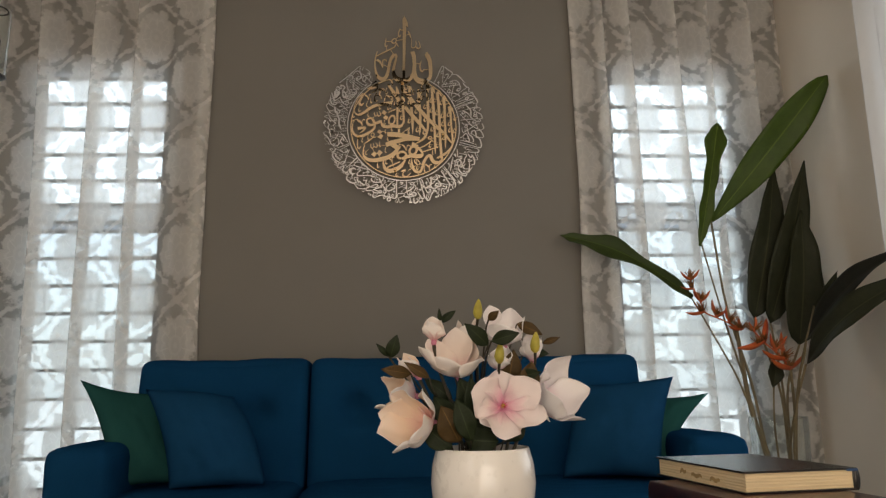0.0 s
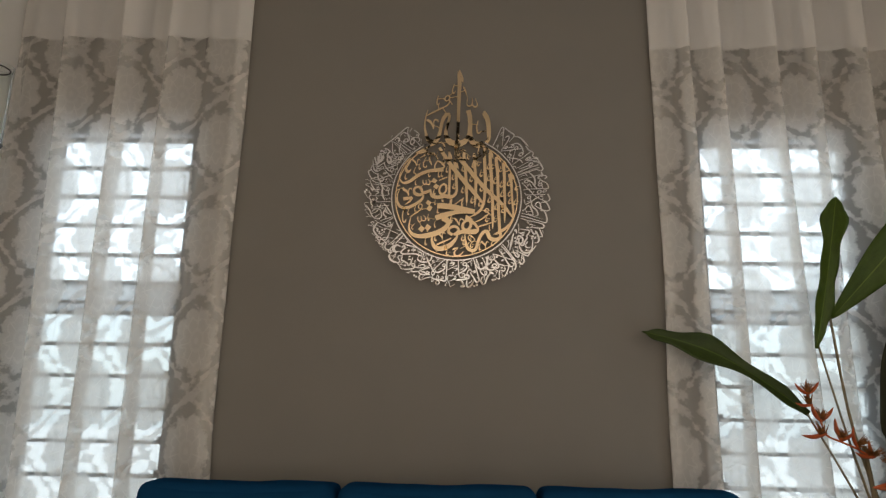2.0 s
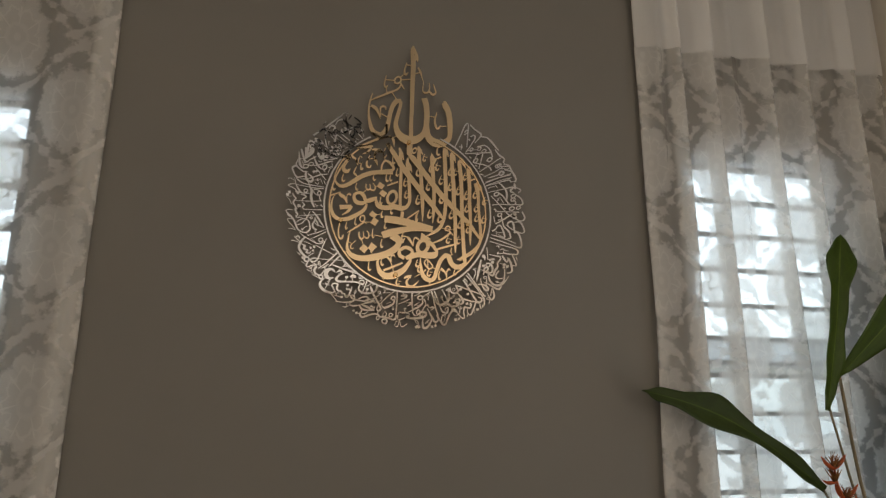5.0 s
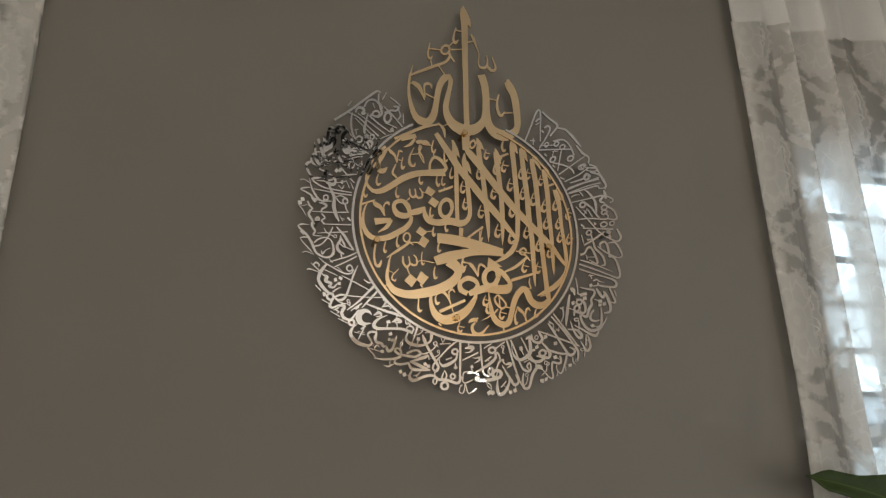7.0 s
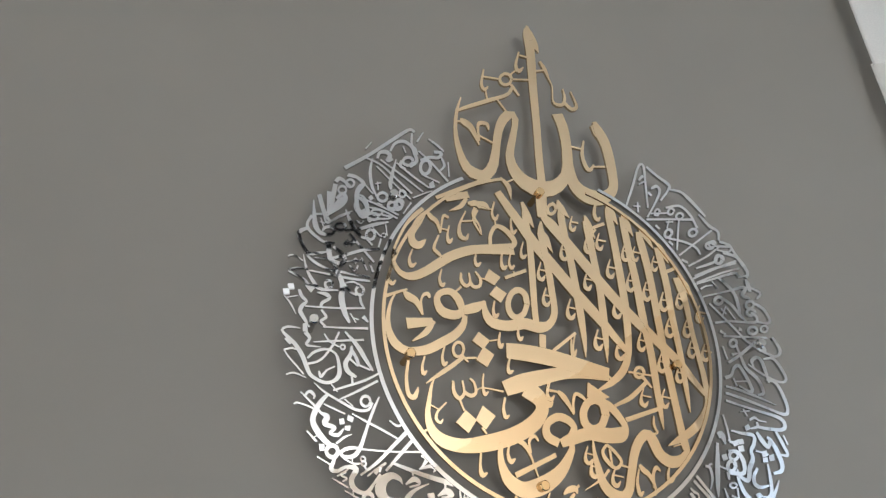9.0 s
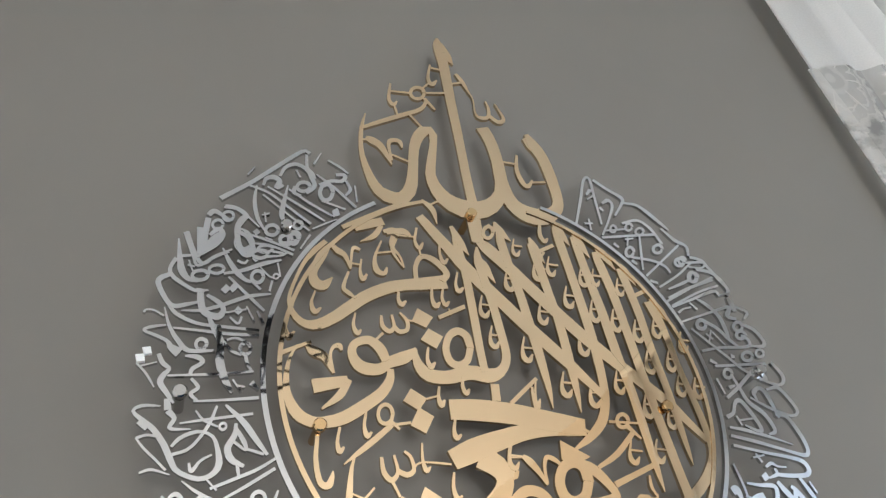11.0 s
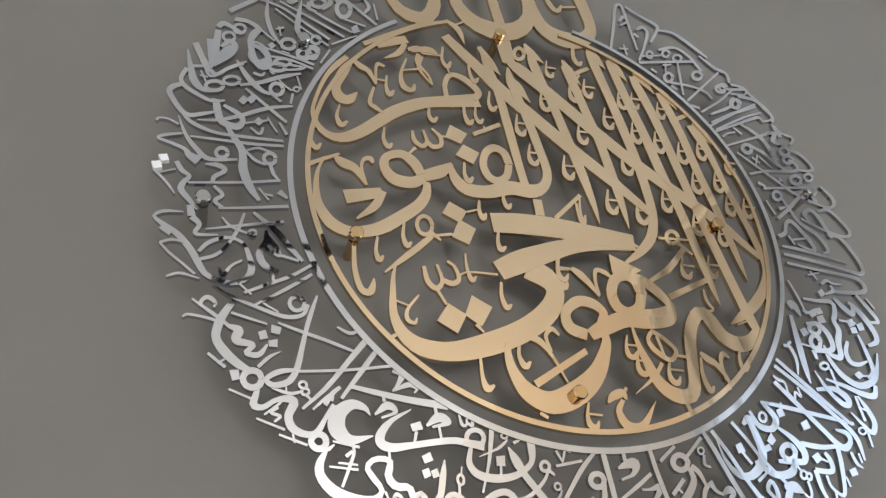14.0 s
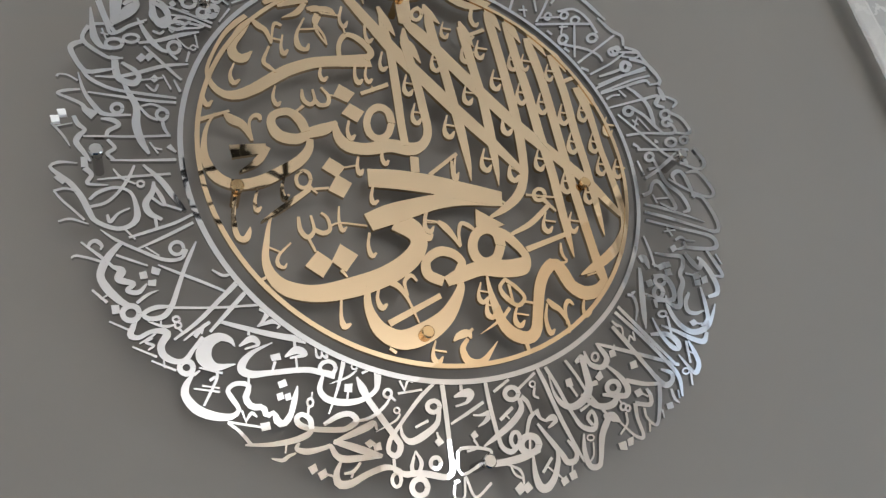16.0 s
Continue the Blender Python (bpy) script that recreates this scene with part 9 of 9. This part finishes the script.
stroke("silver", [(248.2, 51.2, 2.8), (257.8, 35.7, 1.9)])
stroke("silver", [(259.3, 22.8, 5.9), (264.1, 21.6, 3.4)])
stroke("silver", [(229.3, -2.9, 2.5), (232.2, -19.9, 2.5)])
stroke("silver", [(230.3, 18.0, 4.4), (237.4, 13.3, 2.7)])
stroke("silver", [(240.2, -12.9, 4.0), (249.5, -10.5, 2.0)])
stroke("silver", [(237.0, -47.8, 2.0), (255.2, -46.3, 2.1)])
stroke("silver", [(235.0, -43.2, 2.5), (237.3, -53.1, 2.5)])
stroke("silver", [(-255.2, 182.6, 4.9), (-225.9, 206.7, 4.4), (-199.1, 232.1, 4.5), (-176.2, 252.9, 4.3), (-168.8, 250.8, 4.3)])
stroke("silver", [(-230.6, 214.7, 1.7), (-223.6, 225.8, 1.1)])
stroke("silver", [(-216.1, 202.9, 2.6), (-213.1, 211.8, 4.3), (-205.3, 214.3, 6.3), (-200.5, 209.8, 5.4), (-203.6, 201.5, 4.9), (-196.7, 205.2, 3.4)])
stroke("silver", [(-200.1, 216.4, 2.8), (-194.0, 229.0, 3.7), (-183.1, 234.2, 4.9), (-172.9, 228.0, 4.5), (-168.5, 217.3, 5.1), (-166.9, 206.5, 4.4), (-175.6, 197.5, 4.2)])
stroke("silver", [(-171.2, 206.0, 3.3), (-173.4, 201.6, 3.7), (-178.0, 199.4, 4.5), (-182.3, 200.6, 4.5), (-183.8, 204.5, 3.3), (-181.7, 208.9, 3.7), (-177.0, 211.1, 4.6), (-172.7, 209.9, 4.6), (-171.2, 206.0, 3.9)])
stroke("silver", [(-185.4, 205.1, 3.8), (-187.0, 197.0, 4.4), (-180.6, 193.4, 3.1)])
stroke("silver", [(-222.1, 202.2, 1.6), (-224.5, 182.5, 3.7), (-222.0, 162.5, 3.8), (-216.0, 148.7, 2.3)])
stroke("silver", [(-192.5, 205.7, 1.1), (-197.0, 185.3, 4.2), (-199.7, 167.9, 5.0), (-197.4, 158.8, 1.7)])
stroke("silver", [(-232.0, 202.4, 2.3), (-211.5, 194.2, 2.9), (-192.5, 177.5, 2.8), (-172.8, 159.6, 2.8)])
stroke("silver", [(-212.1, 201.9, 2.2), (-182.1, 181.3, 2.9), (-159.0, 164.2, 2.2)])
stroke("silver", [(-191.9, 200.7, 2.2), (-171.5, 184.5, 3.0), (-151.0, 171.1, 2.3)])
stroke("silver", [(-216.7, 191.6, 2.1), (-193.2, 168.6, 2.1), (-174.5, 151.4, 2.1)])
stroke("silver", [(-163.7, 223.2, 2.3), (-147.9, 208.7, 3.1), (-126.5, 184.1, 3.0)])
stroke("silver", [(-160.6, 189.2, 2.3), (-137.7, 180.8, 2.4)])
stroke("silver", [(-148.7, 201.2, 3.9), (-151.4, 193.8, 4.0), (-156.3, 190.3, 5.3), (-160.5, 192.8, 4.8), (-161.7, 199.8, 3.9), (-159.1, 207.3, 4.0), (-154.2, 210.9, 5.4), (-149.8, 208.4, 5.0), (-148.7, 201.2, 4.3)])
stroke("silver", [(-161.8, 209.3, 3.4), (-149.8, 215.9, 4.4), (-138.2, 217.3, 4.1), (-134.5, 225.3, 4.6), (-143.9, 224.9, 4.1)])
stroke("silver", [(-150.7, 244.0, 2.5), (-139.3, 236.2, 3.3), (-130.8, 228.1, 2.4)])
stroke("silver", [(-165.7, 236.5, 2.3), (-157.0, 253.3, 1.2)])
plate("silver", [(-151.3, 177.4), (-145.5, 182.2), (-143.4, 173.2), (-150.6, 169.8)])
stroke("silver", [(-134.2, 218.5, 2.7), (-130.7, 207.0, 3.5), (-136.1, 198.3, 2.3)])
stroke("silver", [(-125.5, 212.8, 1.8), (-125.0, 191.4, 1.8)])
stroke("silver", [(-203.4, 149.7, 3.1), (-205.3, 145.4, 3.4), (-209.6, 143.4, 4.1), (-213.6, 144.8, 3.9), (-215.0, 148.7, 3.0), (-213.1, 153.0, 3.4), (-208.9, 155.1, 4.2), (-204.8, 153.7, 4.0), (-203.4, 149.7, 3.4)])
stroke("silver", [(-191.4, 139.0, 3.1), (-193.3, 134.8, 3.3), (-197.2, 132.8, 4.0), (-200.9, 134.2, 3.8), (-202.2, 138.2, 3.1), (-200.3, 142.4, 3.3), (-196.4, 144.4, 4.1), (-192.7, 143.0, 3.9), (-191.4, 139.0, 3.4)])
stroke("silver", [(-185.4, 140.7, 3.1), (-187.1, 136.5, 3.3), (-190.3, 134.6, 4.1), (-193.3, 136.0, 3.8), (-194.3, 140.1, 3.1), (-192.7, 144.3, 3.3), (-189.4, 146.3, 4.1), (-186.4, 144.8, 3.8), (-185.4, 140.7, 3.4)])
stroke("silver", [(-181.0, 157.5, 2.6), (-182.5, 154.1, 2.8), (-185.4, 152.5, 3.5), (-188.2, 153.6, 3.3), (-189.1, 156.8, 2.6), (-187.6, 160.3, 2.8), (-184.7, 161.9, 3.5), (-181.9, 160.8, 3.4), (-181.0, 157.5, 2.9)])
stroke("silver", [(-251.1, 174.3, 2.8), (-241.7, 172.6, 4.2), (-232.5, 164.9, 5.3), (-236.5, 157.9, 6.5), (-240.1, 147.9, 5.2), (-238.4, 129.2, 5.5), (-231.9, 120.5, 8.3), (-226.5, 127.0, 5.2), (-231.1, 139.1, 4.2), (-240.2, 144.7, 3.3)])
stroke("silver", [(-265.3, 161.8, 4.5), (-260.6, 166.8, 5.5), (-253.7, 162.9, 3.9), (-246.4, 156.4, 3.8)])
stroke("silver", [(-265.3, 158.5, 5.1), (-267.7, 139.4, 5.5), (-269.1, 124.0, 4.9), (-272.7, 114.2, 1.4)])
stroke("silver", [(-270.9, 117.3, 2.7), (-258.8, 130.8, 7.3), (-252.8, 140.6, 5.1), (-256.3, 146.6, 5.3), (-263.7, 139.1, 2.8)])
stroke("silver", [(-252.5, 152.0, 2.5), (-253.9, 148.3, 2.7), (-257.2, 146.5, 3.3), (-260.4, 147.7, 3.0), (-261.7, 151.2, 2.4), (-260.3, 154.9, 2.8), (-257.0, 156.7, 3.4), (-253.8, 155.5, 3.1), (-252.5, 152.0, 2.7)])
stroke("silver", [(-243.4, 162.5, 2.5), (-244.9, 158.7, 2.8), (-248.3, 156.9, 3.4), (-251.5, 158.1, 3.1), (-252.8, 161.6, 2.5), (-251.4, 165.5, 2.8), (-248.0, 167.3, 3.5), (-244.7, 166.1, 3.2), (-243.4, 162.5, 2.7)])
stroke("silver", [(-252.1, 172.2, 2.1), (-237.1, 169.1, 2.1), (-220.1, 151.6, 1.9)])
stroke("silver", [(-213.7, 121.6, 3.1), (-215.8, 118.5, 3.5), (-220.5, 116.9, 3.9), (-225.0, 117.9, 3.8), (-226.8, 120.8, 2.9), (-224.7, 124.0, 3.5), (-220.0, 125.5, 3.9), (-215.4, 124.6, 3.9), (-213.7, 121.6, 3.5)])
stroke("silver", [(-215.7, 118.4, 2.5), (-201.4, 121.2, 2.5), (-195.4, 125.3, 1.8)])
stroke("silver", [(-227.6, 133.1, 2.0), (-210.3, 131.2, 2.7), (-190.8, 122.5, 2.7)])
plate("silver", [(-226.6, 145.9), (-222.6, 150.0), (-219.5, 145.8), (-223.5, 141.6)])
stroke("silver", [(-215.5, 140.3, 2.0), (-208.9, 137.7, 2.0)])
stroke("silver", [(-215.3, 169.8, 1.6), (-214.5, 157.9, 1.6)])
stroke("silver", [(-218.0, 166.2, 2.0), (-211.0, 168.9, 2.0)])
stroke("silver", [(-183.7, 226.6, 2.0), (-180.2, 217.4, 1.9)])
stroke("silver", [(-173.9, 146.8, 2.1), (-183.9, 129.9, 1.6)])
stroke("silver", [(-171.8, 153.7, 1.9), (-158.2, 161.6, 1.9), (-147.2, 167.3, 1.3)])
stroke("silver", [(165.5, 254.8, 4.6), (179.6, 242.3, 4.6), (195.7, 230.9, 5.7), (194.4, 222.1, 3.5), (178.2, 201.9, 2.6)])
stroke("silver", [(150.3, 168.7, 3.2), (189.9, 174.2, 3.3), (223.0, 178.4, 3.4)])
stroke("silver", [(157.7, 178.8, 2.4), (187.9, 183.7, 2.5)])
stroke("silver", [(172.8, 182.5, 2.6), (170.3, 178.8, 2.6), (167.1, 177.2, 3.4), (165.0, 178.4, 4.0), (165.3, 181.9, 2.8), (167.8, 185.5, 2.6), (171.0, 187.2, 3.4), (173.1, 185.9, 4.0), (172.8, 182.5, 3.3)])
stroke("silver", [(195.9, 186.9, 2.6), (193.0, 183.2, 2.6), (189.2, 181.4, 3.4), (186.5, 182.6, 4.2), (186.7, 186.1, 2.9), (189.5, 189.8, 2.6), (193.3, 191.6, 3.5), (196.0, 190.4, 4.3), (195.9, 186.9, 3.5)])
stroke("silver", [(209.2, 181.4, 2.6), (206.1, 177.7, 2.6), (201.7, 175.9, 3.4), (198.5, 177.1, 4.3), (198.4, 180.5, 2.9), (201.5, 184.3, 2.6), (206.0, 186.1, 3.5), (209.2, 184.9, 4.4), (209.2, 181.4, 3.7)])
stroke("silver", [(202.0, 176.8, 2.3), (195.4, 152.3, 3.1), (189.0, 127.4, 2.3)])
stroke("silver", [(184.5, 191.6, 3.2), (207.1, 197.8, 3.9), (221.3, 186.5, 4.5), (228.8, 165.8, 4.2)])
stroke("silver", [(190.9, 120.0, 2.5), (220.4, 142.2, 2.5), (251.8, 165.9, 2.6)])
stroke("silver", [(226.2, 158.4, 3.2), (222.6, 154.2, 3.2), (217.4, 152.2, 4.2), (213.9, 153.6, 5.3), (213.8, 157.5, 3.6), (217.4, 161.7, 3.2), (222.6, 163.8, 4.3), (226.2, 162.4, 5.5), (226.2, 158.4, 4.6)])
stroke("silver", [(179.7, 144.3, 3.5), (205.2, 141.3, 3.7), (220.6, 134.5, 4.2), (224.6, 125.5, 3.1)])
stroke("silver", [(185.7, 151.7, 3.2), (182.3, 147.1, 3.1), (177.8, 145.0, 4.1), (175.0, 146.6, 4.9), (175.3, 151.0, 3.5), (178.7, 155.6, 3.1), (183.1, 157.8, 4.2), (186.0, 156.1, 5.0), (185.7, 151.7, 4.2)])
stroke("silver", [(252.2, 144.2, 2.6), (249.2, 140.6, 2.5), (245.2, 139.0, 3.3), (242.5, 140.2, 4.3), (242.8, 143.6, 2.9), (245.8, 147.1, 2.6), (249.8, 148.8, 3.4), (252.5, 147.6, 4.4), (252.2, 144.2, 3.6)])
stroke("silver", [(259.3, 121.1, 3.2), (255.5, 116.6, 3.1), (250.8, 114.6, 4.0), (247.8, 116.3, 5.1), (248.4, 120.6, 3.6), (252.2, 125.1, 3.1), (257.0, 127.2, 4.1), (259.9, 125.5, 5.3), (259.3, 121.1, 4.3)])
stroke("silver", [(202.4, 105.7, 2.5), (234.2, 123.7, 2.5), (259.7, 142.3, 2.6)])
stroke("silver", [(205.0, 87.7, 2.5), (249.6, 109.3, 2.6), (281.0, 123.0, 2.7)])
stroke("silver", [(209.8, 82.8, 2.5), (253.5, 101.9, 2.6), (282.8, 111.5, 2.8)])
stroke("silver", [(260.1, 149.5, 4.0), (275.3, 145.6, 4.4), (279.3, 137.9, 4.4), (287.0, 122.5, 5.5), (294.6, 107.4, 5.1), (290.4, 98.1, 3.0)])
stroke("silver", [(149.2, 230.2, 2.7), (157.2, 238.0, 4.6), (159.2, 231.3, 2.7), (148.2, 223.3, 2.1)])
stroke("silver", [(133.8, 187.2, 2.5), (144.8, 188.2, 2.6)])
stroke("silver", [(141.4, 194.3, 2.4), (139.7, 178.1, 2.4)])
stroke("silver", [(161.1, 212.8, 4.4), (165.2, 208.1, 3.3)])
stroke("silver", [(186.8, 175.5, 2.2), (180.1, 159.1, 2.1)])
stroke("silver", [(180.3, 168.6, 2.4), (192.3, 171.1, 2.4)])
stroke("silver", [(163.2, 161.8, 4.1), (168.3, 156.7, 3.1)])
stroke("silver", [(179.2, 139.7, 5.1), (184.3, 134.7, 3.0)])
stroke("silver", [(193.3, 114.1, 3.7), (202.6, 110.9, 3.7)])
stroke("silver", [(-294.9, 46.7, 1.8), (-305.8, 44.8, 2.9), (-311.0, 41.6, 2.3), (-301.5, 36.8, 2.8), (-293.2, 31.9, 3.1), (-290.3, 26.7, 5.4), (-283.6, 21.7, 9.0)])
stroke("silver", [(-237.4, 148.6, 2.5), (-240.8, 132.0, 4.8), (-234.3, 124.5, 7.2), (-226.8, 131.9, 4.7), (-230.4, 144.4, 3.0), (-237.4, 148.6, 2.7)])
stroke("silver", [(-294.9, -23.0, 1.1), (-307.4, -22.4, 2.7), (-313.7, -26.6, 2.4), (-306.9, -33.9, 3.7), (-299.0, -41.1, 4.3), (-291.0, -53.2, 4.6), (-285.7, -65.3, 4.5), (-280.9, -73.4, 3.7), (-267.2, -79.7, 3.5), (-257.4, -77.3, 3.9), (-252.3, -70.0, 5.0), (-253.5, -57.7, 3.5), (-257.5, -47.8, 2.4), (-267.6, -44.0, 2.7), (-279.4, -48.2, 3.0), (-285.9, -55.1, 2.3)])
stroke("silver", [(-285.0, -60.9, 2.5), (-275.3, -57.9, 2.5), (-267.5, -50.5, 2.3), (-259.6, -37.7, 2.7), (-254.3, -23.7, 1.8)])
stroke("silver", [(-252.3, -96.9, 1.5), (-233.5, -87.1, 2.5), (-211.7, -74.5, 2.5)])
stroke("silver", [(-286.1, -95.9, 2.1), (-284.3, -91.3, 2.7), (-280.5, -89.9, 3.4), (-276.7, -93.7, 2.5), (-277.4, -97.4, 1.2)])
stroke("silver", [(-237.8, -110.3, 1.4), (-221.9, -118.1, 2.4), (-205.9, -125.6, 2.4), (-188.5, -134.6, 1.9)])
stroke("silver", [(-166.2, -149.5, 2.0), (-160.0, -152.1, 4.8), (-164.4, -159.7, 2.3), (-168.4, -163.1, 0.9)])
stroke("silver", [(-252.7, -150.6, 2.1), (-254.9, -158.3, 3.9), (-256.8, -165.0, 4.6), (-251.2, -167.0, 3.6), (-243.6, -163.2, 3.2), (-236.0, -162.8, 4.8), (-232.2, -165.6, 5.6), (-236.5, -173.9, 5.1), (-234.7, -181.6, 5.2), (-227.2, -186.4, 4.2), (-220.3, -186.0, 4.2), (-214.3, -177.9, 3.0), (-207.4, -169.3, 3.5)])
stroke("silver", [(-198.8, -194.8, 1.7), (-199.1, -201.1, 2.1), (-202.9, -209.1, 2.1), (-208.7, -220.5, 1.7)])
stroke("silver", [(-156.9, -191.5, 2.2), (-160.0, -200.0, 1.8)])
stroke("silver", [(-104.3, -192.6, 3.7), (-107.9, -204.1, 3.2), (-112.4, -217.0, 2.3), (-120.7, -234.7, 1.3)])
stroke("silver", [(-72.2, -227.1, 1.9), (-77.6, -233.2, 2.3), (-89.7, -240.7, 2.7), (-101.7, -242.1, 1.8)])
stroke("silver", [(-27.6, -279.5, 2.4), (-21.8, -290.8, 2.2), (4.0, -276.7, 2.6), (-21.4, -271.6, 2.7), (-25.6, -286.1, 1.9)])
stroke("silver", [(-30.9, -297.1, 1.9), (-32.5, -306.0, 1.9), (-24.9, -307.0, 1.8), (-21.2, -292.9, 2.2), (-15.8, -308.2, 2.2), (-0.8, -299.7, 2.2)])
stroke("silver", [(50.0, -248.0, 5.4), (52.6, -254.8, 2.8), (58.0, -258.1, 2.1)])
stroke("silver", [(175.5, -150.0, 2.8), (180.0, -147.8, 1.7)])
stroke("silver", [(245.1, -94.8, 2.4), (253.2, -91.7, 3.4), (259.0, -95.0, 2.2), (269.1, -96.3, 1.4)])
stroke("silver", [(218.8, -62.9, 3.0), (243.6, -69.3, 3.8), (275.6, -79.1, 3.1), (298.5, -85.7, 4.1), (305.4, -79.2, 4.6), (303.8, -62.6, 5.3), (296.8, -45.8, 4.5), (283.8, -43.2, 3.1)])
stroke("silver", [(222.9, -44.1, 4.3), (232.6, -40.0, 3.7), (239.5, -29.8, 3.7), (247.3, -27.6, 5.1), (253.9, -39.6, 5.2), (258.8, -56.2, 4.8), (254.1, -59.5, 3.7), (240.8, -53.1, 2.4)])
stroke("silver", [(290.2, 62.7, 3.8), (305.8, 54.7, 5.0), (312.1, 40.1, 4.5), (306.3, 34.6, 3.7), (289.7, 35.2, 2.4)])
stroke("silver", [(214.2, 62.9, 2.1), (256.0, 75.5, 2.9), (285.2, 83.7, 4.5), (277.3, 71.7, 5.5), (288.2, 67.9, 3.7)])
stroke("silver", [(261.4, 132.4, 3.8), (281.0, 128.8, 5.1), (292.1, 115.5, 5.1), (292.5, 102.9, 2.7), (276.9, 97.7, 2.2)])
stroke("silver", [(-172.2, 248.8, 2.9), (-172.6, 231.8, 3.1), (-167.9, 224.9, 3.5), (-165.4, 217.0, 2.6)])
stroke("silver", [(-284.1, 141.2, 3.9), (-281.0, 129.2, 2.9), (-276.6, 114.6, 2.5), (-272.2, 106.0, 3.1), (-259.0, 115.7, 2.9), (-246.8, 121.9, 1.8)])
stroke("silver", [(122.7, 185.4, 2.7), (138.6, 220.6, 3.5), (152.0, 252.3, 3.4), (160.7, 256.0, 4.1), (159.0, 227.0, 3.4), (156.0, 187.5, 2.5)])
stroke("silver", [(152.2, 172.0, 2.6), (167.2, 194.2, 2.7), (179.4, 216.3, 3.8), (176.6, 224.6, 5.2), (166.5, 219.2, 2.9)])
stroke("silver", [(193.2, 222.8, 3.0), (213.2, 221.4, 4.4), (224.7, 212.2, 5.8), (235.0, 200.3, 5.8), (246.0, 186.9, 3.5)])
stroke("silver", [(235.9, 188.6, 3.4), (249.3, 172.2, 5.7), (261.4, 164.9, 4.4), (259.4, 151.0, 3.5)])

tagged(part("silver_lettering", words, SILVER, art, smooth=False), kind="stuff")
